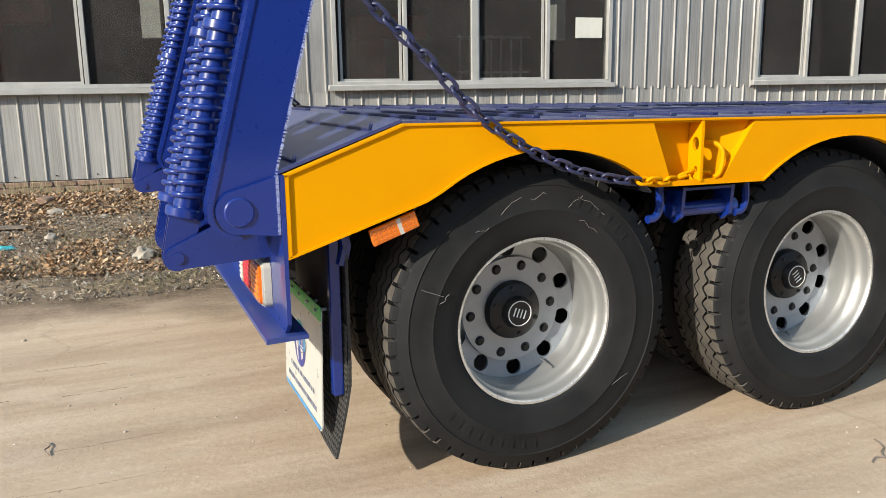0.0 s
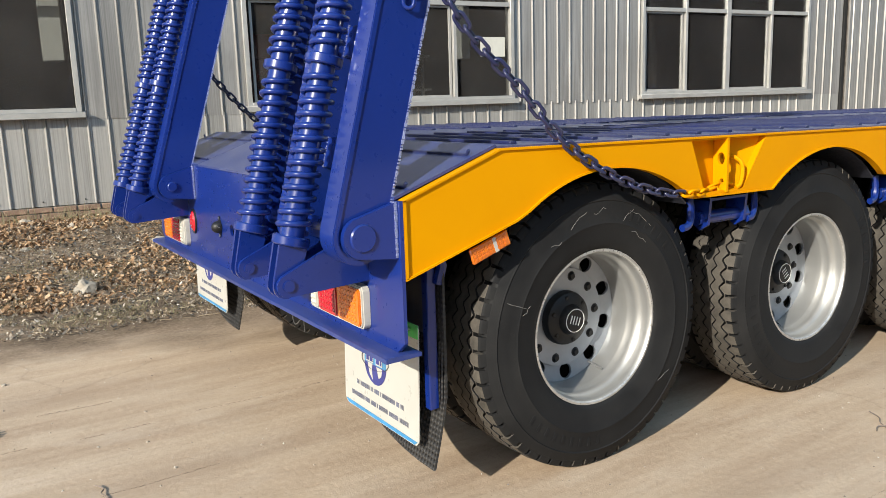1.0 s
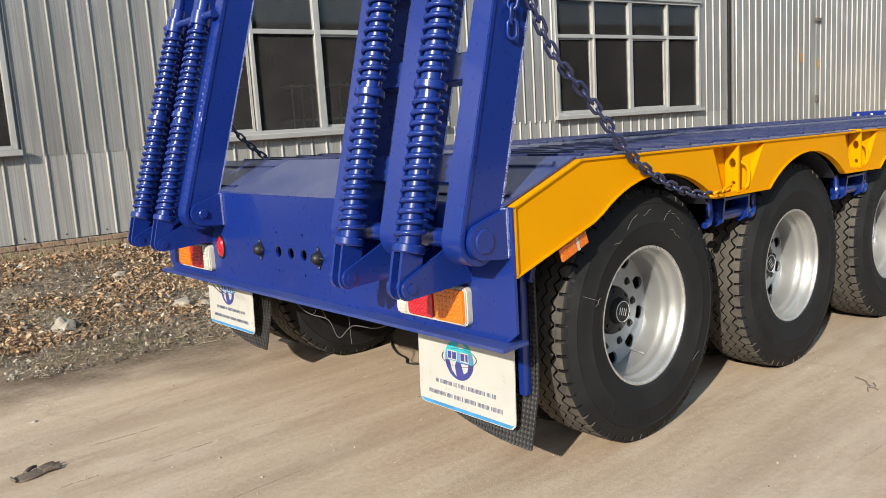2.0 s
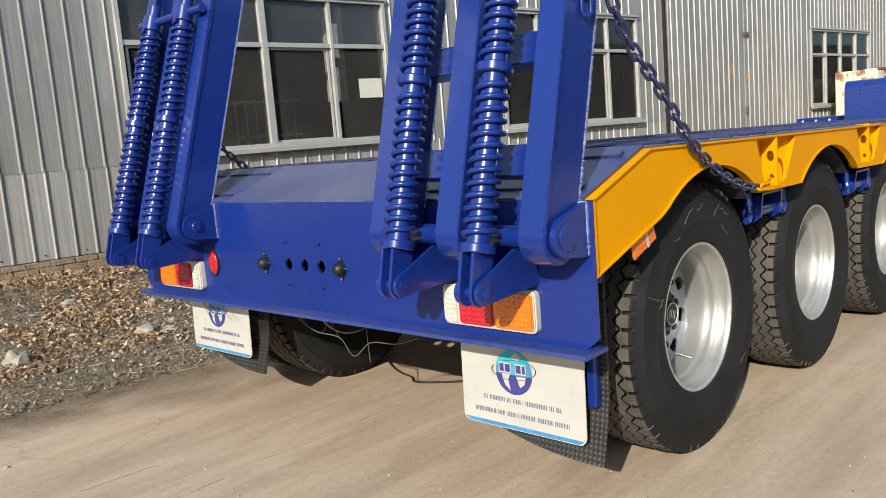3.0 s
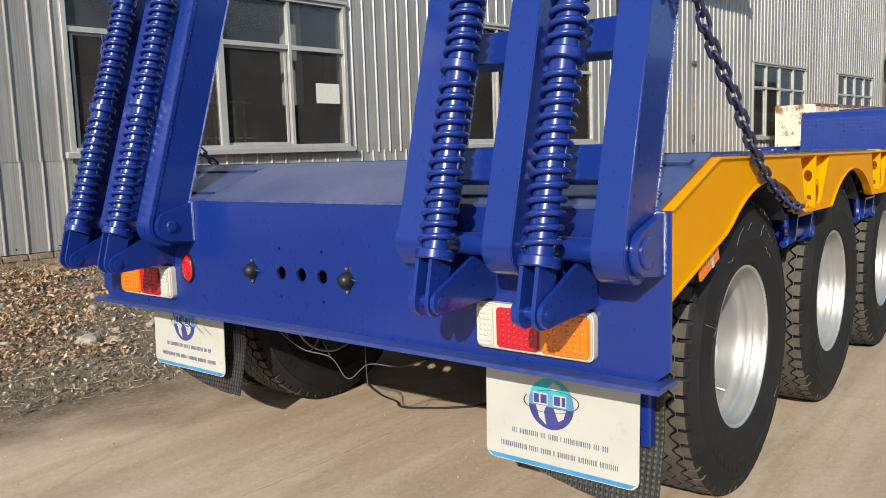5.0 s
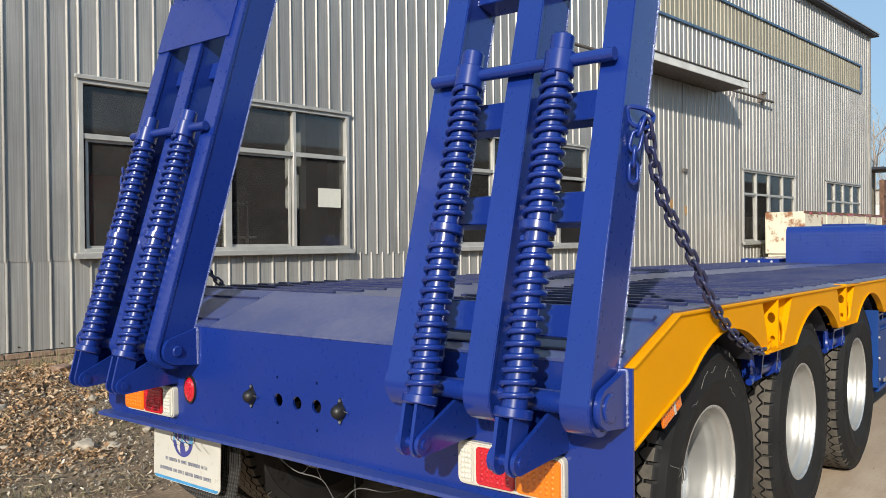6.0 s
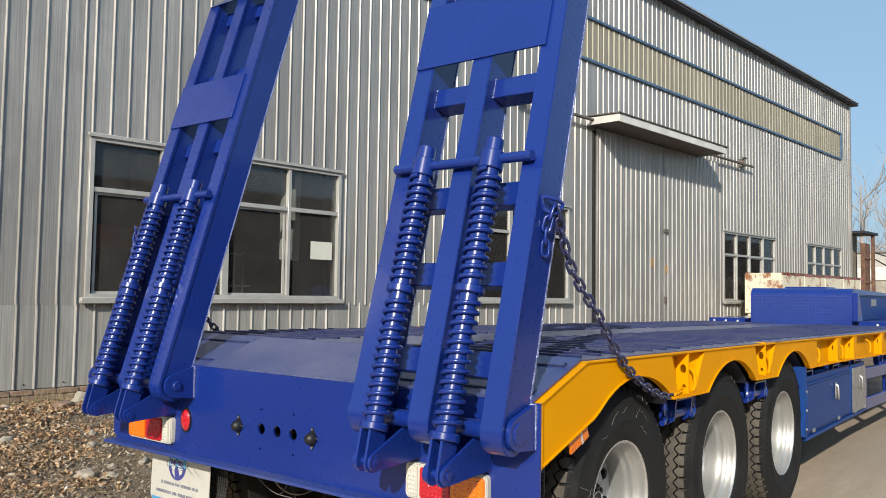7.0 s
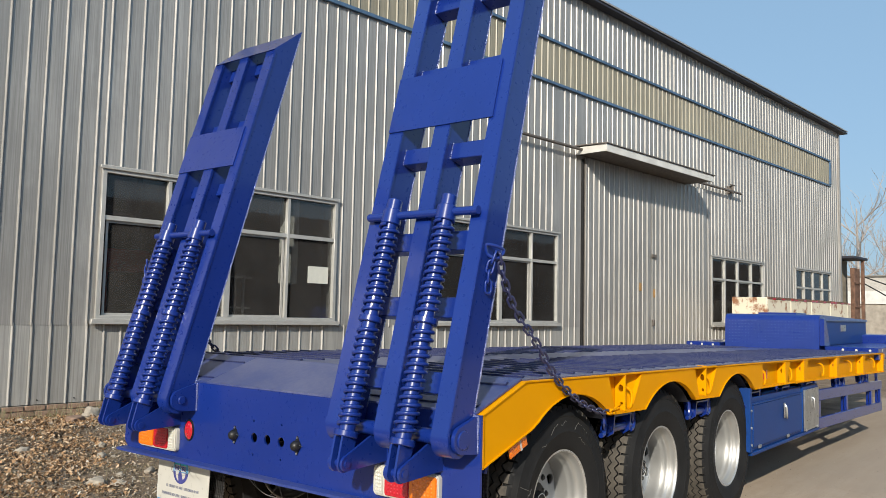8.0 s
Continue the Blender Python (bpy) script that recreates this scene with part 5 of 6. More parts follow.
def chain(mirror):
    Y = (lambda d: WIDE - d) if mirror else (lambda d: d)
    root_bm = bmesh.new()
    sweep(root_bm, smooth_path([(0.07, Y(0.038), 1.872), (0.10, Y(0.004), 1.868), (0.150, Y(-0.006), 1.850), (0.112, Y(0.002), 1.812), (0.08, Y(0.036), 1.828)], 4, closed=True), 0.0078, 8, closed=True)
    base = part("stay_chain", root_bm, BLUE, trailer, "blue stay chain from ramp to side rail, its end painted yellow")
    ctrl = [(0.124, -0.002, 1.812), (0.175, 0.006, 1.715), (0.27, 0.006, 1.578), (0.435, -0.010, 1.422), (0.592, -0.020, 1.260), (0.764, -0.022, 1.145), (0.95, -0.024, 1.066), (1.12, -0.022, 1.026), (1.28, -0.005, 1.012), (1.42, 0.05, 1.004), (1.46, 0.06, 1.005)]
    if mirror:
        ctrl = [(0.124, -0.002, 1.812), (0.24, 0.0, 1.70), (0.40, -0.008, 1.548), (0.51, -0.015, 1.428), (0.605, -0.020, 1.335), (0.73, -0.022, 1.230), (0.88, -0.024, 1.125), (1.05, -0.024, 1.045), (1.28, -0.005, 1.012), (1.42, 0.05, 1.004), (1.46, 0.06, 1.005)]
    path = smooth_path([(x, Y(y), z) for x, y, z in ctrl], 8)
    spots = along(path, 0.0470)
    for i, (p, d) in enumerate(spots):
        rot = d.to_track_quat("X", "Z").to_matrix().to_4x4() @ Matrix.Rotation(radians(40 + 90 * (i % 2)), 4, "X")
        yellow = p.x > 1.17
        part("link", LINK_YELLOW if yellow else LINK_BLUE, None, base, m=Matrix.Translation(p) @ rot)
    hang = smooth_path([(0.092, Y(0.010), 1.815), (0.080, Y(0.020), 1.77), (0.076, Y(0.025), 1.715), (0.074, Y(0.026), 1.675)], 6)
    for i, (p, d) in enumerate(along(hang, 0.0470)):
        rot = d.to_track_quat("X", "Z").to_matrix().to_4x4() @ Matrix.Rotation(radians(10 + 90 * (i % 2)), 4, "X")
        part("link", LINK_PAINTED, None, base, m=Matrix.Translation(p) @ rot)
    rnd = random.Random(4)
    for i in range(4):
        p = Vector((1.40 + 0.035 * i, Y(0.035 + 0.01 * (i % 2)), 1.008 + 0.012 * (i % 2)))
        part("link", LINK_YELLOW, None, base, m=Matrix.Translation(p) @ Euler((rnd.uniform(-1, 1), rnd.uniform(-0.3, 0.3), rnd.uniform(-0.5, 0.5))).to_matrix().to_4x4())


# ---- lamps, flaps and small fittings
def tail_lamp(mirror):
    Y = (lambda d: WIDE - d) if mirror else (lambda d: d)
    a, b = sorted((Y(0.214), Y(0.622)))
    bm = bmesh.new()
    for (d0, d1, k) in ((-0.024, -0.001, 0.0), (-0.030, -0.024, 0.004)):
        prism(bm, rounded(a + k, b - k, 0.664 + k, 0.808 - k, 0.022), d0, d1, FLAT_X)
    body = part("tail_lamp", bm, HOUSING, trailer, "cream three-section tail lamp with clear, red and amber lenses")
    for y0, y1, mat, name, n, m in ((0.222, 0.384, LENS_AMBER, "amber_lens", 6, 0.016), (0.390, 0.540, LENS_RED, "red_lens", 6, 0.014), (0.554, 0.606, LENS_CLEAR, "clear_lens", 3, 0.005)):
        c, d = sorted((Y(y0), Y(y1)))
        bm = bmesh.new()
        for d0, d1, k in ((-0.036, -0.029, 0.0), (-0.039, -0.036, 0.003)):
            prism(bm, rounded(c + k, d - k, 0.674 + k, 0.798 - k, 0.014 if n > 3 else 0.006), d0, d1, FLAT_X)
        for i in range(n):
            for j in range(6):
                yy, zz = c + m + (i + 0.5) * (d - c - 2 * m) / n, 0.684 + (j + 0.5) * 0.104 / 6
                q = bmesh.ops.create_uvsphere(bm, u_segments=9, v_segments=6, radius=0.0076)
                bmesh.ops.transform(bm, matrix=Matrix.Translation((-0.0385, yy, zz)) @ Matrix.Diagonal((0.62, 1, 1, 1)), verts=q["verts"])
        part(name, bm, mat, body)


def rounded(y0, y1, z0, z1, r):
    out = []
    for cy, cz, a0 in ((y1 - r, z0 + r, -90), (y1 - r, z1 - r, 0), (y0 + r, z1 - r, 90), (y0 + r, z0 + r, 180)):
        out += [(cy + r * math.cos(radians(a0 + 90 * i / 5)), cz + r * math.sin(radians(a0 + 90 * i / 5))) for i in range(6)]
    return out


def round_lamp():
    bm = bmesh.new()
    lathe(bm, [(0.0, -0.018), (0.030, -0.015), (0.039, -0.004), (0.039, 0.0)], 24, lambda a, b, h: (h, 2.19 + a, 0.805 + b * 1.5))
    lamp = part("reflector_lamp", bm, LENS_RED, trailer, "oval red marker reflector with dark rim")
    bm = bmesh.new()
    lathe(bm, [(0.0385, -0.008), (0.044, -0.009), (0.046, 0.0), (0.0385, 0.0)], 24, lambda a, b, h: (h, 2.19 + a, 0.805 + b * 1.45), closed=True)
    part("bezel", bm, HUB, lamp)
    bm = bmesh.new()
    for dy, zs in ((-0.016, (-0.014, 0.0, 0.014)), (0.0, (-0.03, -0.01, 0.01, 0.03)), (0.016, (-0.014, 0.0, 0.014))):
        for dz in zs:
            q = bmesh.ops.create_uvsphere(bm, u_segments=8, v_segments=5, radius=0.0078)
            bmesh.ops.transform(bm, matrix=Matrix.Translation((-0.0145, 2.19 + dy, 0.805 + dz)) @ Matrix.Diagonal((0.7, 1, 1.15, 1)), verts=q["verts"])
    part("facet", bm, LENS_RED, lamp)


def plate_lights():
    for y in (1.745, 1.208):
        bm = bmesh.new()
        o = [(0.0, 0.052), (0.018, 0.02), (0.03, 0.0), (0.018, -0.02), (0.0, -0.052), (-0.018, -0.02), (-0.03, 0.0), (-0.018, 0.02)]
        prism(bm, [(y + u, 0.825 + v) for u, v in o], -0.006, -0.0005, FLAT_X)
        lamp = part("plate_lamp", bm, HUB, trailer, "small black domed number-plate lamp")
        bm = bmesh.new()
        lathe(bm, [(0.030, -0.004), (0.029, -0.018), (0.022, -0.034), (0.010, -0.042), (0.0, -0.043)], 18, lambda a, b, h: (h, y + a, 0.825 + b))
        part("dome", bm, HUB, lamp)
        for s in (-1, 1):
            part("screw", swept([(-0.009, y, 0.825 + s * 0.042), (-0.005, y, 0.825 + s * 0.042)], 0.006, 8), STEEL, lamp)
        part("wire_end", swept([(-0.012, y - 0.026, 0.832), (-0.03, y - 0.05, 0.835), (-0.022, y - 0.062, 0.829)], 0.0016, 5), WIRE_GREY, lamp)


def side_reflector():
    """Amber side reflector hung on its slanting bracket."""
    bm = bmesh.new()
    box(bm, -0.079, 0.079, -0.006, 0.006, -0.027, 0.027, bev=0.004)
    tilt = Matrix.Translation((0.340, 0.024, 0.918)) @ Matrix.Rotation(radians(-19.3), 4, "Y")
    ref = part("side_reflector", bm, LENS_AMBER, trailer, "amber rectangular side reflector", m=tilt)
    part("tape", boxed(0.012, 0.026, -0.0075, -0.0055, -0.025, 0.025), HOUSING, ref, smooth=0)
    bm = bmesh.new()
    for i in range(9):
        for j in range(3):
            if i in (5,):
                continue
            box(bm, -0.070 + i * 0.0156, -0.060 + i * 0.0156, -0.0078, -0.0058, -0.019 + j * 0.0135, -0.010 + j * 0.0135)
    part("facet", bm, LENS_AMBER, ref)


def mud_flap(dy, lift):
    root = part("mud_flap", flap_rubber(dy, lift), FLAP_RUBBER, trailer, "ribbed black rubber mud flap with a printed white board")
    bm = bmesh.new()
    y0, y1, z0, z1 = 0.148 + dy, 0.702 + dy, 0.245 + lift, 0.655 + lift
    c = 0.03
    o = [(y0 + c, z0), (y1 - c, z0)] + [(y1 - c + c * math.sin(a), z0 + c - c * math.cos(a)) for a in (0.5, 1.1, 1.57)] + [(y1, z1), (y0, z1)] + [(y0 + c - c * math.cos(a), z0 + c - c * math.sin(a)) for a in (0.0, 0.5, 1.1)]
    lean = lambda v: 0.122 + 0.030 * (v - 0.245 - lift)
    prism(bm, o, 0.0, 0.004, lambda u, v, d: (lean(v) + d, u, v))
    board = part("board", bm, BOARD, root, "white printed board with globe mark")

    def flat(name, loops, mat, lift_off=0.0012):
        bm2 = bmesh.new()
        for lp in loops:
            prism(bm2, [(y0 + (1 - u) * (y1 - y0), z0 + v * (z1 - z0)) for u, v in lp], -lift_off - 0.0006, -lift_off, lambda u, v, d: (lean(v) + d, u, v))
        tagged(part(name, bm2, mat, root, smooth=0), kind="stuff" if len(loops) > 3 else "")

    sx = (z1 - z0) / (y1 - y0)
    flat("stripe", [[(0.05, 0.008), (0.95, 0.008), (0.985, 0.042), (0.015, 0.042)]], STRIPE)
    cx, cz, r = 0.455, 0.53, 0.15
    disc = lambda k, a0, a1, n=16: [(cx + r * k * math.cos(a0 + (a1 - a0) * i / n), cz + r * k * math.sin(a0 + (a1 - a0) * i / n) / sx) for i in range(n + 1)]
    flat("globe_middle", [disc(0.99, 0.0, 2 * math.pi, 32)], INK_MID, 0.0009)
    flat("globe_low", [disc(1.0, math.pi + 0.12, 2 * math.pi - 0.12)], INK)
    flat("globe_high", [disc(1.0, 0.42, 2.85)], INK_TEAL, 0.0013)
    for land in ([(cx - 0.10, cz - 0.02), (cx - 0.075, cz - 0.12), (cx - 0.03, cz - 0.17), (cx - 0.045, cz - 0.07), (cx - 0.03, cz - 0.02)],
                 [(cx + 0.02, cz - 0.03), (cx + 0.05, cz - 0.13), (cx + 0.085, cz - 0.10), (cx + 0.10, cz - 0.03)],
                 [(cx - 0.02, cz + 0.13), (cx + 0.03, cz + 0.11), (cx + 0.07, cz + 0.14), (cx + 0.02, cz + 0.18)]):
        flat("globe_land", [land], BOARD, 0.0020)
    ring = []
    N = 40
    for i in range(N):
        a0, a1 = 2 * math.pi * i / N, 2 * math.pi * (i + 1) / N
        if 2.0 < a0 % (2 * math.pi) < 2.6:
            continue
        f = lambda a, k: (cx + 0.185 * k * math.cos(a), cz + 0.02 + 0.085 * k * math.sin(a) / sx * 0.8 - 0.06 * math.cos(a) * -0.3)
        ring.append([f(a0, 0.965), f(a1, 0.965), f(a1, 1.0), f(a0, 1.0)])
    flat("orbit_ring", ring, INK_DARK, 0.0026)
    rnd = random.Random(9)
    blocks = ((-0.112, 0.034), (-0.066, 0.040), (0.022, 0.040), (0.074, 0.022))
    flat("mark_back", [[(cx + u - 0.007, cz - 0.012), (cx + u + w + 0.007, cz - 0.012), (cx + u + w + 0.007, cz + 0.082), (cx + u - 0.007, cz + 0.082)] for u, w in blocks], BOARD, 0.0030)
    flat("mark_bar", [[(cx + u, cz + 0.0), (cx + u + w, cz + 0.0), (cx + u + w, cz + 0.070), (cx + u, cz + 0.070)] for u, w in blocks], INK, 0.0036)
    for z, u0, u1, mat in ((0.245, 0.19, 0.82, INK_GREY), (0.120, 0.11, 0.88, INK_GREY)):
        bars, u = [], u0
        while u < u1:
            w = rnd.uniform(0.004, 0.009)
            if rnd.random() > 0.09:
                bars.append([(u, z), (u + w, z), (u + w, z + 0.042), (u, z + 0.042)])
            u += w + 0.007
        flat("text_bar", bars, mat)
    bm = bmesh.new()
    prism(bm, [(y0, z1 - 0.035), (y1, z1 - 0.035), (y1, z1 + 0.012), (y0, z1 + 0.012)], -0.004, -0.001, lambda u, v, d: (lean(v) + d, u, v))
    part("green_strip", bm, GREEN, root, "bright green clamping strip")
    for i in range(5):
        yy = y0 + 0.05 + i * (y1 - y0 - 0.1) / 4
        part("bolt", swept([(lean(z1) - 0.012, yy, z1 - 0.01), (lean(z1) + 0.03, yy, z1 - 0.01)], 0.006, 8), STEEL, root)


def flap_rubber(dy, lift):
    """Mat of thick rubber, flaring to the rear at its curved foot, with upright ribs."""
    y0, y1 = 0.105 + dy, 0.72 + dy

    def foot(y):
        return 0.172 + lift * 0.7 + 0.10 * max(0.0, ((y - y0) / (y1 - y0) - 0.12) / 0.88) ** 1.8

    def at(v):
        return 0.206 - 0.056 * (max(0.0, 0.43 - v) / 0.26) ** 1.2

    bm = bmesh.new()
    cols = []
    for i in range(25):
        y = y0 + (y1 - y0) * i / 24
        z0 = foot(y)
        zs = [z0 + (0.86 - z0) * k for k in (0.0, 0.08, 0.16, 0.25, 0.35, 0.45, 1.0)]
        cols.append([[bm.verts.new((at(z) + d, y, z)) for z in zs] for d in (0.0, 0.009)])
    n = 7
    for p, q in zip(cols[:-1], cols[1:]):
        for d in (0, 1):
            for k in range(n - 1):
                bm.faces.new((p[d][k], q[d][k], q[d][k + 1], p[d][k + 1]))
        for k in (0, n - 1):
            bm.faces.new((p[0][k], q[0][k], q[1][k], p[1][k]))
    for c in (cols[0], cols[-1]):
        for k in range(n - 1):
            bm.faces.new((c[0][k], c[0][k + 1], c[1][k + 1], c[1][k]))
    for i in range(33):
        y = y0 + 0.006 + i * 0.0182
        zs = [foot(y) + 0.006 + (0.60 - foot(y)) * k for k in (0.0, 0.12, 0.25, 0.42, 1.0)]
        for za, zb in zip(zs[:-1], zs[1:]):
            ring = [[bm.verts.new((at(z) + dx, yy, z)) for dx, yy in ((0.001, y), (-0.004, y + 0.001), (-0.004, y + 0.005), (0.001, y + 0.006))] for z in (za, zb)]
            for j in range(3):
                bm.faces.new((ring[0][j], ring[0][j + 1], ring[1][j + 1], ring[1][j]))
    return bm


def flap_brackets():
    part("flap_post", boxed(0.160, 0.196, 0.128, 0.162, 0.373, 0.92, bev=0.004), BLUE, trailer, "blue steel mud-flap post")
    part("flap_hanger", boxed(0.186, 0.198, 0.165, 0.74, 0.62, 1.02, bev=0.002), HANGER, trailer, "grey-brown dusty mounting plate above the mud flap")
    part("flap_hanger", boxed(0.186, 0.198, 2.14, 2.74, 0.66, 1.02, bev=0.002), HANGER, trailer, "grey-brown dusty mounting plate above the mud flap")
    part("post_stay", swept([(0.20, 0.13, 0.93), (0.215, 0.12, 0.86), (0.20, 0.125, 0.80)], 0.018, 8), BLUE, trailer)


def loose_wires():
    grey = [(0.16, 1.98, 0.70), (0.2, 1.9, 0.56), (0.22, 1.74, 0.46), (0.26, 1.6, 0.43), (0.24, 1.48, 0.36), (0.26, 1.38, 0.43), (0.3, 1.25, 0.43), (0.31, 1.12, 0.47)]
    part("loose_cable", swept(smooth_path(grey, 6), 0.0028, 6), WIRE_GREY, trailer, "grey cable hanging loose under the tail")
    for pts in ([(0.2, 1.86, 0.66), (0.22, 1.82, 0.5), (0.23, 1.7, 0.45), (0.22, 1.62, 0.52)], [(0.22, 1.66, 0.66), (0.22, 1.62, 0.55), (0.24, 1.58, 0.44)], [(0.24, 1.37, 0.66), (0.24, 1.375, 0.5), (0.24, 1.37, 0.345)]):
        part("loose_wire", swept(smooth_path(pts, 5), 0.0018, 5), WIRE_GREY, trailer)
    for y in (2.30, 2.24):
        part("loose_wire", swept(smooth_path([(-0.02, y, 0.612), (-0.03, y - 0.02, 0.585), (-0.01, y - 0.06, 0.545)], 4), 0.0022, 5), WIRE_BLACK, trailer)
    part("air_hose", swept(smooth_path([(0.35, 1.8, 0.62), (0.42, 1.66, 0.55), (0.42, 1.5, 0.56), (0.4, 1.3, 0.62)], 6), 0.016, 8), UNDERSIDE, trailer)
    part("tail_lug", boxed(0.30, 0.36, 0.70, 0.78, 0.44, 0.70, bev=0.006), BLUE, trailer)


def tool_box():
    body = part("tool_box", boxed(3.96, 5.52, 0.06, 0.62, 0.455, 0.90, bev=0.008), BLUE_BOX, trailer, "blue steel side tool box with latches")
    part("box_front_plate", boxed(3.865, 3.915, 0.03, 0.64, 0.462, 0.985, bev=0.004), BLUE_BOX, body)
    for z in (0.52, 0.66, 0.80):
        part("bolt", swept([(3.889, 0.030, z), (3.889, 0.022, z)], 0.011, 8), STEEL, body)
    part("end_strip", boxed(3.918, 3.958, 0.05, 0.60, 0.455, 0.93, bev=0.004), BLUE, body)
    part("door", boxed(3.99, 5.50, 0.044, 0.058, 0.485, 0.835, bev=0.004), BLUE_BOX, body, "plain blue box door")
    part("door_lip", boxed(3.98, 5.51, 0.038, 0.060, 0.838, 0.852, bev=0.003), BLUE_BOX, body)
    part("bottom_rail", boxed(3.93, 6.16, 0.04, 0.085, 0.425, 0.453, bev=0.003), BLUE_BOX, body)
    tank = part("side_locker", boxed(5.56, 6.15, 0.05, 0.6, 0.455, 0.90, bev=0.006), BLUE_BOX, trailer, "narrow locker with a zinc-grey door")
    part("door", boxed(5.57, 6.13, 0.036, 0.049, 0.462, 0.865, bev=0.003), STEEL, tank, "zinc-grey sheet door")
    for x, p in ((4.87, body), (5.86, tank)):
        part("latch_plate", boxed(x - 0.022, x + 0.022, 0.030, 0.037, 0.655, 0.795, bev=0.003), STEEL, p)
        part("latch", swept(smooth_path([(x, 0.030, 0.775), (x, 0.016, 0.755), (x + 0.005, 0.014, 0.675), (x + 0.02, 0.020, 0.655)], 4), 0.009, 8), STEEL, p, "chromed lever latch")
    for x in (4.10, 4.95):
        part("hinge", boxed(x, x + 0.06, 0.030, 0.043, 0.470, 0.500, bev=0.003), STEEL, body)
    for x in (5.60, 6.02):
        part("hinge", boxed(x, x + 0.05, 0.026, 0.035, 0.458, 0.485, bev=0.003), STEEL, tank)

    def fall(x):
        return -0.024 * (x - 6.2)

    def slanting(bm):
        for v in bm.verts:
            v.co.z += fall(v.co.x)
        return bm

    guard = part("side_guard", slanting(boxed(6.19, 9.66, 0.05, 0.09, 0.715, 0.832, bev=0.006)), BLUE, trailer, "blue tubular side guard rails")
    part("rail", slanting(boxed(6.19, 9.66, 0.05, 0.09, 0.420, 0.540, bev=0.006)), BLUE, guard)
    for x in (6.20, 7.50, 8.95, 9.56):
        part("post", slanting(boxed(x, x + 0.09, 0.055, 0.085, 0.541, 0.714, bev=0.003)), BLUE, guard)
        part("hanger", boxed(x, x + 0.08, 0.09, 0.12, 0.5 + fall(x), 1.0 + drop(x), bev=0.003), BLUE, guard)
    part("landing_leg", boxed(8.6, 8.74, 0.75, 0.89, 0.5, 1.0, bev=0.01), UNDERSIDE, trailer, "dark landing leg")
    part("leg_foot", boxed(8.56, 8.78, 0.70, 0.94, 0.42, 0.5, bev=0.02), UNDERSIDE, trailer)


def gooseneck():
    """Raised front platform with embossed rear face and flared sides."""
    zb = 1.236 + drop(DECK_END)
    top = zb + 0.50
    bm = bmesh.new()
    x0 = DECK_END
    prism(bm, [(x0, zb), (x0 + 0.02, top - 0.09), (x0 + 0.045, top - 0.035), (x0 + 0.10, top), (x0 + 3.2, top - 0.05), (x0 + 3.2, zb)], 0.765, 2.095, lambda u, v, d: (u, d, v))
    long_edges = [e for e in bm.edges if abs(e.verts[0].co.y - e.verts[1].co.y) < 1e-5 and len(e.link_faces) == 2 and e.calc_face_angle(0) > 1.2 and min(v.co.z for v in e.verts) > zb - 0.01 and max(v.co.z for v in e.verts) > zb + 0.1]
    bmesh.ops.bevel(bm, geom=long_edges, offset=0.03, segments=3, affect="EDGES")
    g = part("gooseneck", bm, BLUE, trailer, "raised blue gooseneck platform with embossed rear face")
    stud = bmesh.new()
    for i in range(26):
        for j in range(8):
            y = 0.84 + i * 0.0475
            z = zb + 0.08 + j * 0.045
            if (i + j) % 2:
                box(stud, x0 - 0.004, x0 + 0.012, y - 0.006, y + 0.006, z - 0.004, z + 0.004)
            else:
                box(stud, x0 - 0.004, x0 + 0.012, y - 0.004, y + 0.004, z - 0.006, z + 0.006)
    tagged(part("checker_stud", stud, STUD, g, "rows of bright embossed studs"), kind="stuff")
    bm = bmesh.new()
    prism(bm, [(x0 + 0.02, zb + 0.064), (x0 + 0.34, zb + 0.064), (x0 + 0.11, top - 0.05), (x0 + 0.03, top - 0.06)], 0.70, 0.764, FLAT_Y)
    part("corner_gusset", bm, BLUE, g)
    # Added skin without gloss coat, so the side stays dark instead of mirroring sand.
    part("dull_side_skin", boxed(x0 + 0.13, x0 + 3.19, 0.758, 0.7645, zb + 0.066, top - 0.09), BLUE_BOX, g, "duller blue skin added over the side to keep bright reflections off", smooth=0)
    part("edge_strip", boxed(x0 + 0.12, x0 + 3.2, 0.735, 0.764, top - 0.085, top - 0.055, bev=0.004), BLUE, g)
    part("hatch", boxed(x0 + 0.5, x0 + 1.1, 1.2, 1.75, top - 0.02, top + 0.03, bev=0.006), BLUE, g, "flat blue hatch lid")
    part("data_plate", boxed(x0 + 1.3, x0 + 1.62, 0.748, 0.7575, zb + 0.26, zb + 0.36), STEEL, g, "small grey data plate", smooth=0)
    for a, b in ((0.02, 0.69), (2.18, 2.70)):
        beam = part("shoulder_beam", boxed(x0, x0 + 2.9, a, b, zb - 0.1, zb + 0.062, bev=0.008), BLUE, trailer, "blue shoulder beam with round holes")
        bm = bmesh.new()
        for i in range(3):
            prism(bm, circle(a + 0.10 + 0.17 * i, zb + 0.022, 0.017, 14), x0 - 0.003, x0 + 0.004, FLAT_X)
        for i in range(4):
            prism(bm, circle(x0 + 0.3 + 0.6 * i, zb + 0.022, 0.019, 14), a - 0.003, a + 0.004, FLAT_Y)
        tagged(part("hole_disc", bm, BOARD, beam), kind="stuff")
    part("front_neck", boxed(x0 + 2.9, x0 + 4.6, 0.4, 2.5, zb - 0.05, zb + 0.2, bev=0.02), BLUE, trailer, "blue forward neck of the trailer")


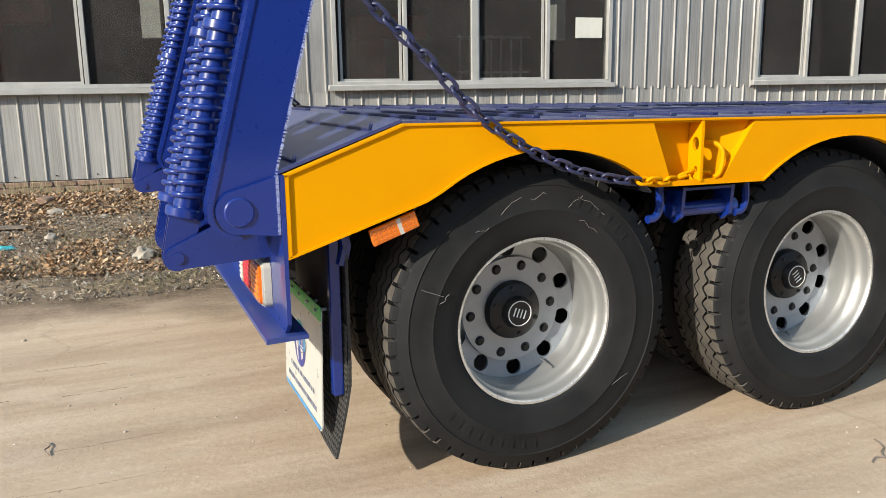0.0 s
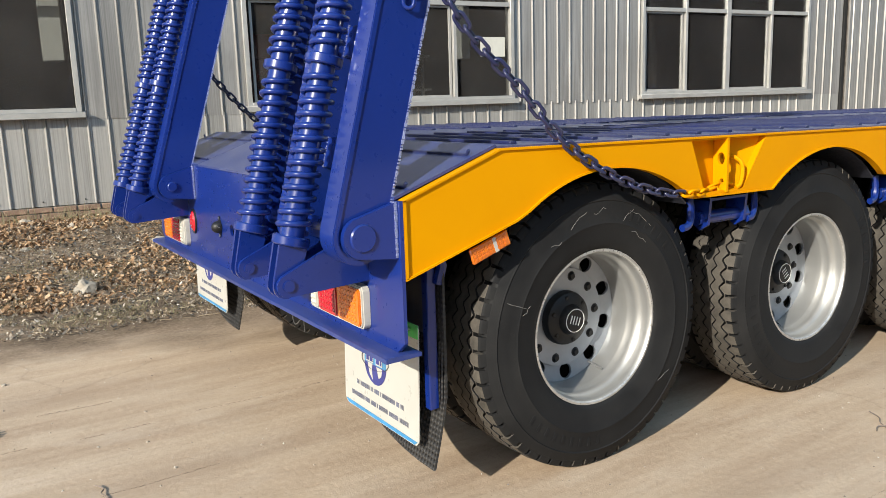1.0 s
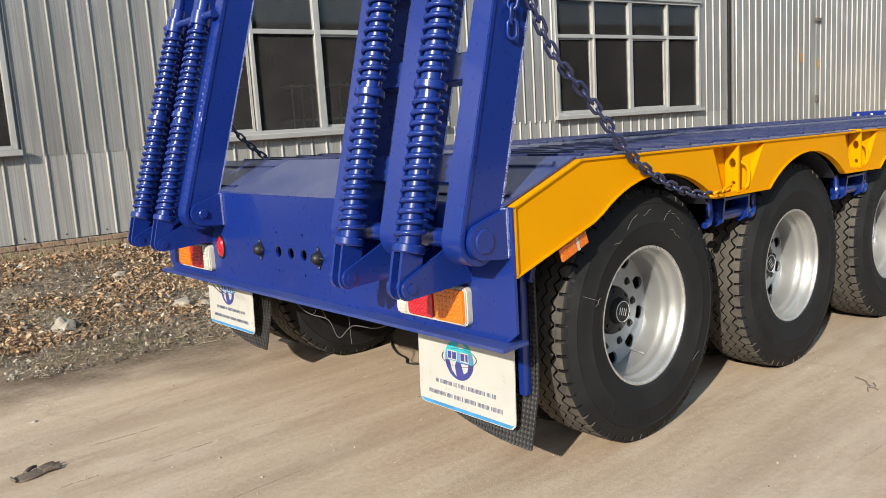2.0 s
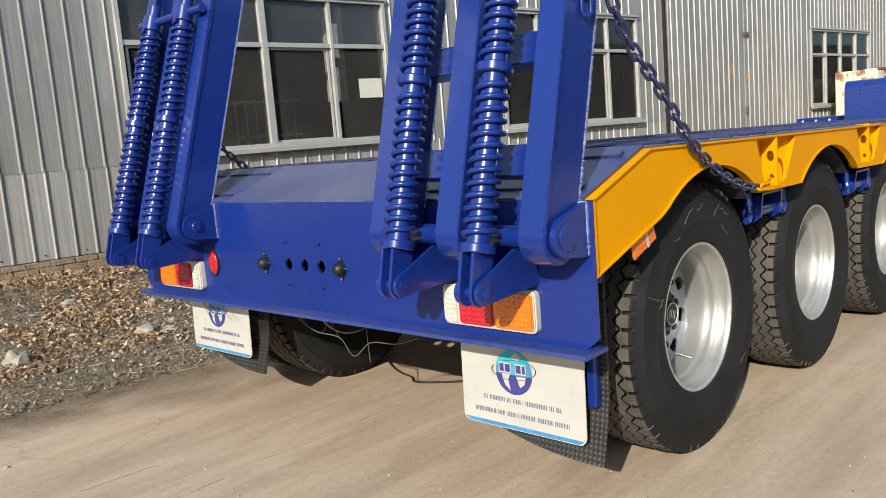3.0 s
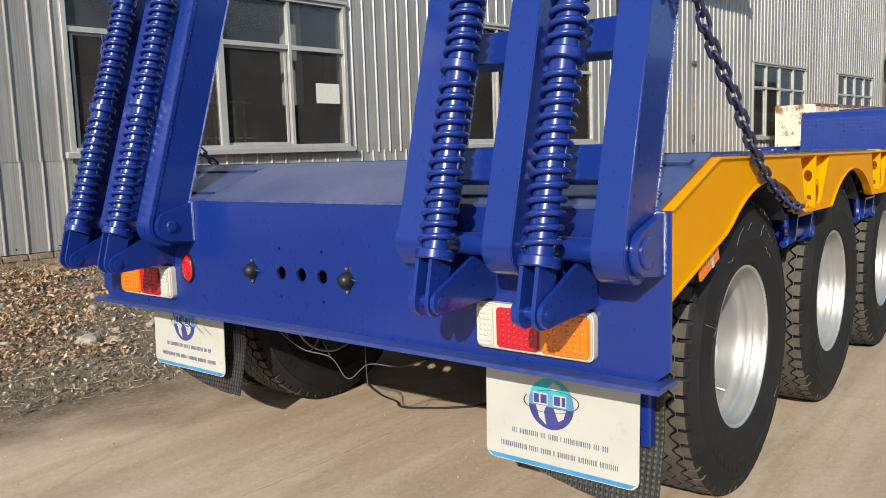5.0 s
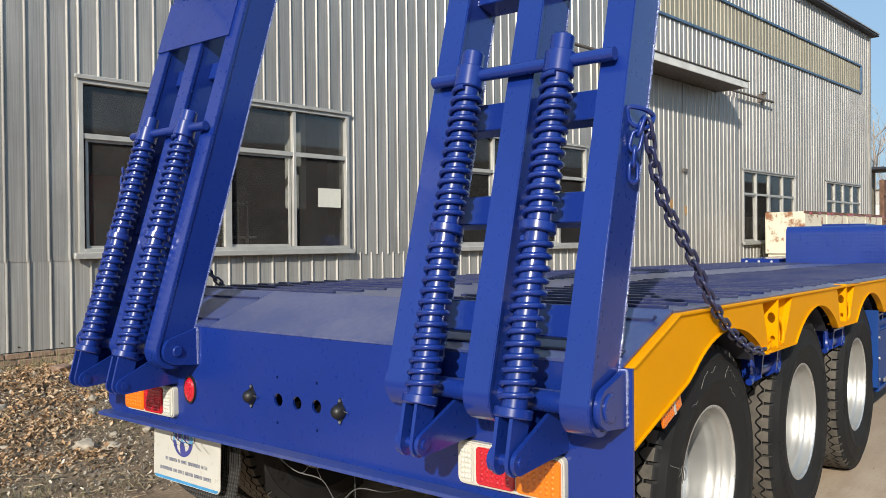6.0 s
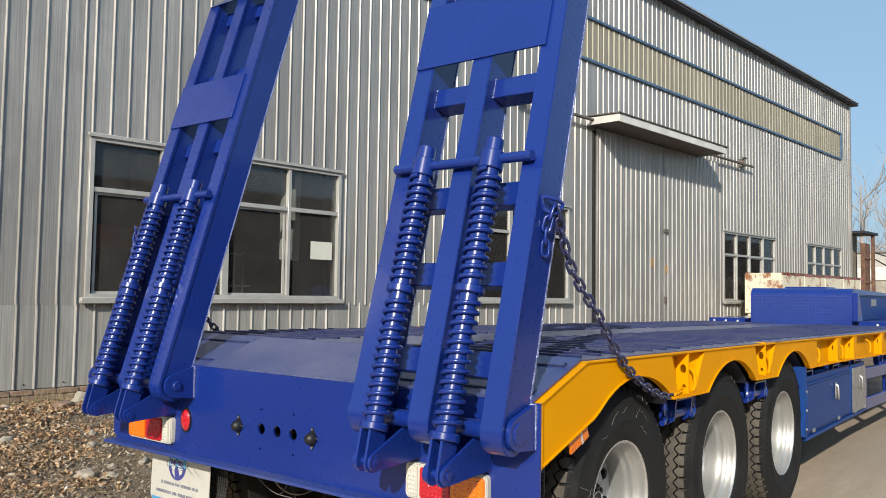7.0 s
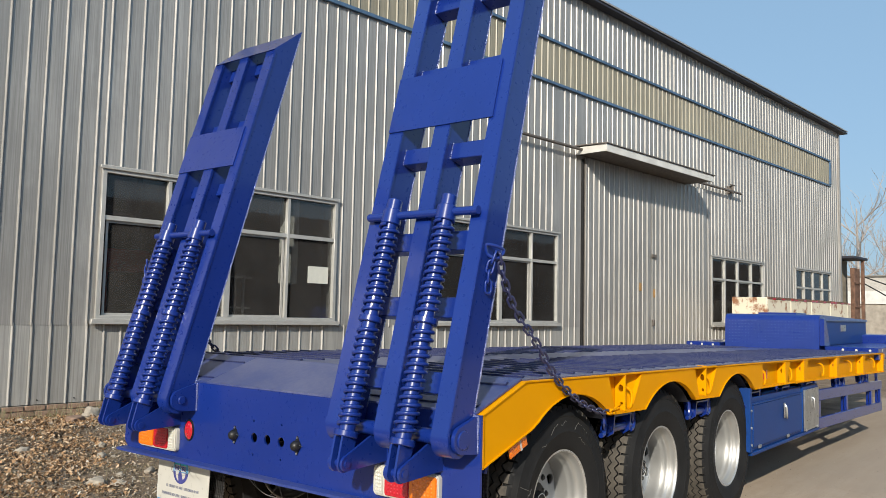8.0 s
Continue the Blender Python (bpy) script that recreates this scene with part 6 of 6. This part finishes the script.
def red_lettering():
    """Unreadable red marks on the rail, as plain bars."""
    bm = bmesh.new()
    for x in (4.30, 4.37, 4.44):
        box(bm, x, x + 0.035, 0.071, 0.0742, 1.03, 1.11)
    part("red_mark", bm, LENS_RED, trailer, "short red painted bars on the rail", smooth=0)


rear_plate()
deck()
side_panel(0.0, 1)
side_panel(0.0, 1, mirror=True)
chassis()
wheels()
ramps()
for flip in (False, True):
    for x in (1.55, 2.86, 4.10, 5.0, 5.85, 7.3, 8.6):
        winch(x, flip)
    chain(flip)
    tail_lamp(flip)
round_lamp()
plate_lights()
side_reflector()
mud_flap(0.0, 0.0)
mud_flap(2.0, 0.045)
flap_brackets()
loose_wires()
tool_box()
gooseneck()
red_lettering()

# ---------------------------------------------------------------- yard things
def scatter_area(rnd, a, b, k=1.0):
    """A random spot on the bank; a..b is the depth from the wall."""
    s = rnd.uniform(-5.2, 5.5)
    d = -(a + (b - a) * rnd.random() ** k)
    p = WALL_AT @ Vector((s, d, 0))
    return p.x, p.y


def add_leaf(bm, p, size, turn, curl, tilt, rnd):
    c, s = math.cos(turn), math.sin(turn)
    L, W = size, size * rnd.uniform(0.35, 0.7)
    tx, ty = rnd.uniform(-tilt, tilt), rnd.uniform(-tilt, tilt)
    def q(u, v, w):
        return bm.verts.new((p[0] + u * c - v * s, p[1] + u * s + v * c, p[2] + w + u * tx + v * ty))
    up = rnd.uniform(-0.15, 0.55) * L
    a, b = q(-L, 0, up * 0.6), q(L, 0, up)
    f, g = rnd.uniform(0.7, 1.2), rnd.uniform(0.5, 1.0)
    p1, p2 = q(-0.45 * L, -W * f, curl * W), q(0.5 * L, -W * g, curl * W * 0.8)
    q1, q2 = q(-0.35 * L, W * g, curl * W), q(0.4 * L, W * f, curl * W * 0.7)
    bm.faces.new((a, p1, p2, b))
    bm.faces.new((a, b, q2, q1))


def leaf_litter():
    """Curled leaves drifted against the wall; finer grey litter and straw in front of them."""
    for seed, count, near, far, mat, sizes, name, label in (
            (11, 115000, 0.02, 3.6, LEAF, (0.005, 0.024), "leaf_litter", "drift of curled dry brown leaves on the bank"),
            (15, 90000, 0.3, 4.3, ASH, (0.003, 0.018), "grey_litter", "grey ashy crumbs and leaf scraps on the bank")):
        rnd = random.Random(seed)
        bm = bmesh.new()
        made = 0
        while made < count:
            x, y = scatter_area(rnd, near, far, 1.15)
            dens = noise.noise(Vector((x * 0.8, y * 0.8, 5.0))) + 0.7 * noise.noise(Vector((x * 2.3, y * 2.3, 2.0)))
            d = 9.9 - 0.0985 * x - y
            want = 2.2 * dens + 0.98 - 0.50 * d if mat is LEAF else 0.9 - dens - 0.35 * max(0.0, d - 2.6) ** 2 - 0.15 * max(0.0, 1.4 - d)
            if want < rnd.uniform(-0.7, 0.7):
                continue
            z = bank(x, y) + 0.002 + 0.028 * rnd.random() ** 1.5
            k = rnd.random() ** 1.3
            add_leaf(bm, (x, y, z), sizes[0] + (sizes[1] - sizes[0]) * (k if mat is LEAF else k * k), rnd.uniform(0, 6.3), rnd.uniform(-0.3, 1.4), 0.9, rnd)
            made += 1
        solid(name, bm, mat, label, "leaves" if mat is LEAF else "litter", kind="stuff", smooth=0)


def straw():
    """Thin straws lying flat on the bank and its edge."""
    rnd = random.Random(16)
    bm = bmesh.new()
    for i in range(4200):
        x, y = scatter_area(rnd, 0.6, 4.4, 0.9)
        a, L = rnd.uniform(-0.9, 0.9) + (1.57 if rnd.random() < 0.2 else 0), rnd.uniform(0.008, 0.05)
        w = rnd.uniform(0.0012, 0.0026)
        u, v = Vector((math.cos(a), math.sin(a), 0)), Vector((-math.sin(a), math.cos(a), 0))
        p = Vector((x, y, bank(x, y) + rnd.uniform(0.006, 0.024)))
        up = Vector((0, 0, rnd.uniform(-0.2, 0.3) * L))
        q = [p - u * L - v * w, p - u * L + v * w, p + u * L + v * w + up, p + u * L - v * w + up]
        top = [bm.verts.new(c) for c in q]
        ridge = [bm.verts.new(p - u * L + Vector((0, 0, w * 1.5))), bm.verts.new(p + u * L + up + Vector((0, 0, w * 1.5)))]
        bm.faces.new((top[0], top[3], ridge[1], ridge[0]))
        bm.faces.new((top[1], top[2], ridge[1], ridge[0]))
    solid("straw", bm, STRAW, "scattered dry straws lying on the bank", "straw", kind="stuff", smooth=0)


def grit():
    """Crumbled soil and pebbles."""
    rnd = random.Random(12)
    bm = bmesh.new()
    for i in range(21000):
        if i < 14000:
            x, y = scatter_area(rnd, 0.05, 4.3, 0.9)
            r = rnd.uniform(0.004, 0.012) * (2.2 if rnd.random() < 0.08 else 1)
        else:
            x, y = rnd.uniform(-3.5, 9.0), rnd.uniform(0.6, 6.6)
            r = 0.0015 + 0.006 * rnd.random() ** 3
        z = bank(x, y)
        vs = [bm.verts.new((x + r * rnd.uniform(0.6, 1.2) * math.cos(a), y + r * rnd.uniform(0.6, 1.2) * math.sin(a), z - 0.002)) for a in (0.3, 1.9, 3.5, 5.0)]
        t = bm.verts.new((x + rnd.uniform(-0.4, 0.4) * r, y + rnd.uniform(-0.4, 0.4) * r, z + r * rnd.uniform(0.5, 1.1)))
        for j in range(4):
            bm.faces.new((vs[j], vs[(j + 1) % 4], t))
    solid("loose_grit", bm, GRIT, "crumbs of soil and pebbles over the yard edge", "grit", kind="stuff", smooth=0)


def dry_grass():
    rnd = random.Random(13)
    bm = bmesh.new()
    for i in range(5200):
        near = rnd.random() < 0.4
        x, y = scatter_area(rnd, 0.03, 0.5) if near else scatter_area(rnd, 1.2, 4.2)
        z = bank(x, y)
        h = rnd.uniform(0.05, 0.22) if near else rnd.uniform(0.01, 0.05)
        run = rnd.uniform(0.02, 0.09)
        a = rnd.uniform(0, 6.3)
        w = 0.0022
        dx, dy = run * math.cos(a), run * math.sin(a)
        p = [(x - w, y, z), (x + w, y, z), (x + dx * 0.6 + w, y + dy * 0.6, z + h * 0.7), (x + dx * 0.6 - w, y + dy * 0.6, z + h * 0.7), (x + dx, y + dy, z + h)]
        v = [bm.verts.new(q) for q in p]
        bm.faces.new((v[0], v[1], v[2], v[3]))
        bm.faces.new((v[3], v[2], v[4]))
    solid("dry_grass", bm, STALK, "thin dry grass stalks along the wall foot and yard edge", "grass", kind="stuff", smooth=0)


def turf():
    """Tufts of short winter grass along the front of the bank."""
    rnd = random.Random(19)
    bm = bmesh.new()
    made = 0
    while made < 15000:
        x, y = scatter_area(rnd, 2.2, 4.3, 0.8)
        if noise.noise(Vector((x * 1.6, y * 2.2, 31.0))) < rnd.uniform(0.0, 0.35):
            continue
        z = bank(x, y)
        h, a, run, w = rnd.uniform(0.006, 0.03), rnd.uniform(0, 6.3), rnd.uniform(0.008, 0.035), 0.0013
        dx, dy = run * math.cos(a), run * math.sin(a)
        v = [bm.verts.new(q) for q in ((x - w, y, z), (x + w, y, z), (x + dx * 0.5 + w, y + dy * 0.5, z + h), (x + dx * 0.5 - w, y + dy * 0.5, z + h), (x + dx, y + dy, z + h * 0.8))]
        bm.faces.new((v[0], v[1], v[2], v[3]))
        bm.faces.new((v[3], v[2], v[4]))
        made += 1
    solid("winter_turf", bm, TURF, "short matted winter grass along the front of the bank", "grass", kind="stuff", smooth=0)


def stone(rnd, x, y, size, mat, label):
    bm = bmesh.new()
    bmesh.ops.create_icosphere(bm, subdivisions=3, radius=1.0)
    sx, sy, sz = size * rnd.uniform(0.8, 1.3), size * rnd.uniform(0.6, 1.0), size * rnd.uniform(0.5, 0.85)
    seed = rnd.uniform(0, 50)
    for v in bm.verts:
        k = 1 + 0.40 * noise.noise(v.co * 1.4 + Vector((seed, 0, 0))) + 0.12 * noise.noise(v.co * 4.5 + Vector((seed, 3, 0)))
        v.co = Vector((v.co.x * sx * k, v.co.y * sy * k, max(-0.3, v.co.z) * sz * k))
    solid("stone", bm, mat, label, "stone", Matrix.Translation((x, y, bank(x, y) + size * 0.12)) @ Matrix.Rotation(rnd.uniform(0, 6), 4, "Z"), group="rubble on the bank", smooth=25)


def rubble():
    rnd = random.Random(21)
    for i in range(90):
        x, y = scatter_area(rnd, 0.3, 3.4)
        stone(rnd, x, y, 0.018 + 0.07 * rnd.random() ** 2, STONE, "pale grey lump of rubble on the leafy bank")
    for x, y, s in ((1.10, 6.95, 0.085), (1.55, 7.7, 0.05), (2.3, 9.3, 0.15), (1.24, 6.82, 0.055), (1.75, 8.05, 0.05)):
        stone(rnd, x, y, s, STONE, "larger pale broken stone on the leafy bank")
    bm = bmesh.new()
    bmesh.ops.create_icosphere(bm, subdivisions=2, radius=1.0)
    for v in bm.verts:
        k = 1 + 0.55 * noise.noise(v.co * 2.3 + Vector((7, 0, 0)))
        v.co = Vector((v.co.x * 0.075 * k, v.co.y * 0.05 * k, max(-0.2, v.co.z) * 0.028 * k))
    solid("plastic_scrap", bm, plain("teal_plastic", (0.05, 0.42, 0.46), 0.35), "crumpled scrap of teal plastic lying on the bank", "litter", Matrix.Translation((-0.84, 7.62, bank(-0.84, 7.62) + 0.006)), smooth=20)
    for x, y, a in ((1.9, 8.9, 0.4), (-0.6, 9.1, 1.2), (2.8, 8.6, 2.0), (0.9, 9.4, 0.2)):
        solid("broken_brick", boxed(-0.10, 0.09, -0.055, 0.055, -0.02, 0.05, bev=0.012), BRICK_RED, "broken reddish brick lying on the bank", "brick", Matrix.Translation((x, y, bank(x, y) + 0.02)) @ Matrix.Rotation(a, 4, "Z") @ Matrix.Rotation(0.15, 4, "X"), group="rubble on the bank")
    for x, y, a, L in ((-1.2, 8.3, -0.2, 0.5),):
        solid("board_scrap", boxed(-L, L, -0.045, 0.045, -0.01, 0.014, bev=0.004), BARK, "weathered grey board lying on the bank", "board", Matrix.Translation((x, y, bank(x, y) + 0.025)) @ Matrix.Rotation(a, 4, "Z"))
    for x, y, a, L in ((-0.31, 3.49, 1.7, 0.06), (2.52, 2.18, 0.9, 0.09), (2.47, 2.14, 0.1, 0.06)):
        pts = [(-L, 0, 0.006), (-L * 0.3, 0.012, 0.012), (L * 0.4, -0.01, 0.008), (L, 0.01, 0.014)]
        solid("twig", swept(smooth_path(pts, 4), 0.0026, 5), BARK, "short dry twig on the sandy yard", "twig", Matrix.Translation((x, y, bank(x, y))) @ Matrix.Rotation(a, 4, "Z"), group="twigs")
    for x, y, size in ((-0.513, 5.067, 0.014), (0.006, 4.233, 0.007), (-0.067, 3.863, 0.007), (-0.251, 3.934, 0.008), (-0.034, 3.545, 0.007)):
        stone(rnd, x, y, size, STONE, "small pale pebble on the sandy yard")
    pts = [(1.60, 4.80, 0.008), (1.50, 4.66, 0.008), (1.42, 4.50, 0.007), (1.385, 4.373, 0.008), (1.325, 4.277, 0.010), (1.388, 4.155, 0.009), (1.459, 4.06, 0.009), (1.541, 3.984, 0.008), (1.66, 3.93, 0.008)]
    solid("ground_cable", swept(smooth_path(pts, 6), 0.0055, 6), WIRE_BLACK, "black cable lying on the sand under the tail", "cable")


def work_glove():
    """Cloth glove, trodden flat: palm with cuff, four fingers and a thumb."""
    bm = bmesh.new()
    bmesh.ops.create_icosphere(bm, subdivisions=3, radius=1.0)
    for v in bm.verts:
        k = 1 + 0.10 * noise.noise(v.co * 2.2 + Vector((4, 0, 0)))
        v.co = Vector((v.co.x * 0.072 * k, v.co.y * 0.040 * k * (1.1 - 0.2 * v.co.x), max(-0.4, v.co.z) * 0.010 * k))
    for a, y0, L in ((0.28, 0.026, 0.075), (0.12, 0.012, 0.085), (-0.04, -0.006, 0.082), (-0.16, -0.022, 0.066)):
        bend = 0.02 * math.sin(y0 * 300)
        pts = [(0.045, y0, 0.005), (0.045 + L * 0.45 * math.cos(a), y0 + L * 0.45 * math.sin(a), 0.009), (0.045 + L * math.cos(a + bend), y0 + L * math.sin(a + bend), 0.005)]
        sweep(bm, smooth_path(pts, 5), lambda k: 0.0095 * (1 - 0.35 * k * k), 8)
    sweep(bm, smooth_path([(-0.01, 0.03, 0.005), (0.02, 0.055, 0.01), (0.05, 0.068, 0.006)], 5), lambda k: 0.011 * (1 - 0.35 * k), 8)
    sweep(bm, smooth_path([(-0.068, -0.03, 0.006), (-0.074, 0.0, 0.011), (-0.068, 0.03, 0.006)], 5), 0.006, 7)
    solid("work_glove", bm, GLOVE, "dirty grey-brown cloth work glove lying flat on the sand", "glove", Matrix.Translation((-0.715, 4.330, 0.006 + bank(-0.715, 4.33))) @ Matrix.Rotation(0.12, 4, "Z"))


def crumb_lines():
    """Broken lines of dark crumbled earth along old wheel tracks."""
    rnd = random.Random(27)
    bm = bmesh.new()
    for x0, x1, y, thick in ((-0.66, -0.50, 4.10, 1.0), (-0.30, 0.0, 4.075, 1.0), (0.2, 1.05, 4.09, 1.0), (-0.30, 0.12, 3.475, 0.8), (-0.42, -0.10, 4.482, 0.7), (1.5, 2.6, 1.86, 0.6), (-0.9, 0.1, 3.12, 0.5)):
        x = x0
        while x < x1:
            r = rnd.uniform(0.0012, 0.0042) * thick
            yy = y + 0.008 * math.sin(x * 9) + 0.004 * noise.noise(Vector((x * 14, y, 0))) + rnd.gauss(0, 0.0016)
            z = bank(x, yy)
            vs = [bm.verts.new((x + r * 2.2 * math.cos(a), yy + r * math.sin(a), z - 0.001)) for a in (0.2, 1.8, 3.4, 4.9)]
            t = bm.verts.new((x, yy, z + r * 0.8))
            for j in range(4):
                bm.faces.new((vs[j], vs[(j + 1) % 4], t))
            x += rnd.uniform(0.001, 0.006)
    solid("crumbled_earth", bm, CRUMB, "thin broken lines of dark crumbled earth on the yard", "earth", kind="stuff", smooth=0)


def old_truck_body():
    """Cream, rusty drop-side body parked along the wall."""
    at = WALL_AT @ Matrix.Translation((19.6, -1.5, 0))
    t = thing("truck_body", "cream painted rusty cargo body parked by the wall", "truck body", at)
    L, top = 6.4, 2.15
    base = part("floor_frame", boxed(0, L, 0.05, 0.9, 0.95, 1.1, bev=0.01), CREAM_RUST, t)
    n = 4
    for i in range(n):
        a, b = L * i / n, L * (i + 1) / n
        for y in (0.0, 0.9):
            p = part("side_board", boxed(a + 0.02, b - 0.02, y, y + 0.05, 1.1, top, bev=0.012), CREAM_RUST, t, "dented cream side board streaked with rust")
            part("top_rail", boxed(a + 0.02, b - 0.02, y - 0.015, y + 0.065, top - 0.05, top + 0.02, bev=0.012), RUST, p)
            for k in range(3):
                part("red_tape", boxed(a + 0.3 + k * 0.65, a + 0.5 + k * 0.65, y - 0.019, y - 0.0155, top - 0.055, top - 0.01), LENS_RED, p, smooth=0)
    part("end_board", boxed(-0.05, 0.0, 0.0, 0.95, 1.1, top, bev=0.01), CREAM_RUST, t)
    part("end_board", boxed(L, L + 0.05, 0.0, 0.95, 1.1, top, bev=0.01), CREAM_RUST, t)
    for x in (1.2, 5.0):
        for y in (0.12, 0.62):
            bm = bmesh.new()
            lathe(bm, [(0.0, 0.0), (0.20, 0.0), (0.22, 0.03), (0.42, 0.0), (0.47, 0.04), (0.47, 0.21), (0.42, 0.25), (0.0, 0.25)], 28, lambda p, q, h: (x + p, y + h, 0.47 + q))
            part("wheel", bm, TYRE, t, "black tyre")


def far_shed():
    """Lean-to shed, rusty post and low brick buildings beyond the workshop."""
    at = WALL_AT @ Matrix.Translation((30.4, 0, 0))
    s = thing("lean_to_shed", "small grey lean-to shed with rusty post beside the workshop", "shed", at)
    part("wall", boxed(0.15, 1.62, 0.35, 0.5, 0, 3.9), plain("shed_board", (0.26, 0.225, 0.17), 0.85, 0.0, 0.4, 4), s, "weathered tan board wall")
    # Near-black all over: the shade beneath the overhang is put into the colour.
    part("roof", boxed(0.13, 1.80, -0.35, 4.7, 3.92, 4.02, bev=0.02), UNDERSIDE, s, "overhanging flat roof, coloured dark for its shaded underside")
    part("post", boxed(0.82, 1.46, -0.15, 0.0, 0, 3.6, bev=0.01), RUST, s, "broad rusty steel post")
    part("post", boxed(1.46, 1.56, -0.3, -0.18, 0, 3.91, bev=0.01), RUST, s, "thin rusty steel post")
    for z in (1.2, 2.1, 3.0):
        part("rung", boxed(0.80, 1.50, -0.19, -0.152, z, z + 0.06), RUST, s)
    b = thing("brick_building", "low grey brick building with a pale band, far off", "building", Matrix.Translation((52, 3.0, 0)))
    part("wall", boxed(0, 14, 0, 30, 0, 2.66), plain("far_brick", (0.33, 0.29, 0.24), 0.9, 0.0, 0.3, 3), b)
    part("cornice", boxed(-0.08, 14.1, -0.08, 30.1, 2.66, 3.43), CANOPY, b, "white painted cornice band")
    part("roof", boxed(-0.12, 14.1, -0.12, 30.1, 4.33, 4.40), MORTAR, b)
    part("upper_wall", boxed(0.02, 14, 0.02, 30, 3.43, 4.33), plain("far_plaster", (0.45, 0.42, 0.38), 0.9), b)
    c = thing("overhead_cable", "black cables sagging from the shed across the yard", "cable")
    p0 = at @ Vector((1.58, -0.24, 3.3))
    for dz, end in ((0.0, (62, -4.0, 1.9)), (-0.25, (60, 0.0, 0.7))):
        q = Vector(end)
        pts = [p0.lerp(q, k / 14) + Vector((0, 0, dz - 1.2 * math.sin(math.pi * k / 14))) for k in range(15)]
        part("cable", swept(pts, 0.025, 5), WIRE_BLACK, c)


def bare_tree(x, y, h, seed, name_label):
    """Leafless tree: tapered trunk, limbs and many fine twigs."""
    rnd = random.Random(seed)
    t = thing("bare_tree", name_label, "tree", Matrix.Translation((x, y, 0)))
    trunk, limbs = bmesh.new(), bmesh.new()
    sweep(trunk, [(0, 0, 0), (0.05, 0.04, h * 0.2), (0.0, 0.1, h * 0.45), (0.1, 0.1, h * 0.7), (0.12, 0.15, h)], lambda k: h * 0.022 * (1 - 0.85 * k) + 0.01, 8)

    def grow(p, d, length, r, level):
        pts = [p]
        n = 4
        for i in range(n):
            d = (d + Vector((rnd.uniform(-0.2, 0.2), rnd.uniform(-0.2, 0.2), rnd.uniform(-0.05, 0.22)))).normalized()
            pts.append(pts[-1] + d * length / n)
        sweep(limbs, pts, lambda k: r * (1 - 0.75 * k) + 0.003, 5 if level < 2 else 3)
        if level < 3:
            for k in range(5 if level < 2 else 4):
                q = pts[1 + k % n]
                dd = (d + Vector((rnd.uniform(-1, 1), rnd.uniform(-1, 1), rnd.uniform(-0.1, 0.8)))).normalized()
                grow(q, dd, length * rnd.uniform(0.5, 0.7), r * 0.5, level + 1)

    for i in range(8):
        k = 0.3 + 0.65 * i / 8
        a = i * 2.4
        grow(Vector((0.08 * k, 0.12 * k, h * k)), Vector((math.cos(a), math.sin(a), 0.8)).normalized(), h * 0.42 * (1.1 - 0.5 * k), h * 0.006, 1)
    part("trunk", trunk, HAZED_BARK, t)
    part("crown", limbs, HAZED_BARK, t, "leafless crown of fine twigs")


leaf_litter()
straw()
turf()
grit()
dry_grass()
rubble()
work_glove()
crumb_lines()
old_truck_body()
far_shed()
bare_tree(60, 12.3, 9.6, 3, "leafless tree behind the workshop, bare winter crown")
bare_tree(67, 11.6, 8.2, 8, "smaller leafless tree beyond the low building")
bare_tree(90, 14.5, 9.5, 17, "leafless far tree, haze put into its pale bark")

# ---------------------------------------------------------------- small pieces of the setting
wall_sheets()
plinth()


def fasteners():
    """Small dark screws along the foot of the sheets."""
    bm = bmesh.new()
    k = -40
    while RIB_AT + k * RIB_STEP < 29.5:
        s = RIB_AT + k * RIB_STEP + 0.12
        if s > WALL_L and k % 2 == 0:
            tube(bm, (s, -0.010, FOOT + 0.05), (s, 0.0, FOOT + 0.05), 0.009, 6)
        k += 1
    tagged(part("sheet_screw", bm, HUB, wall, "row of small dark sheet screws"), kind="stuff")


fasteners()
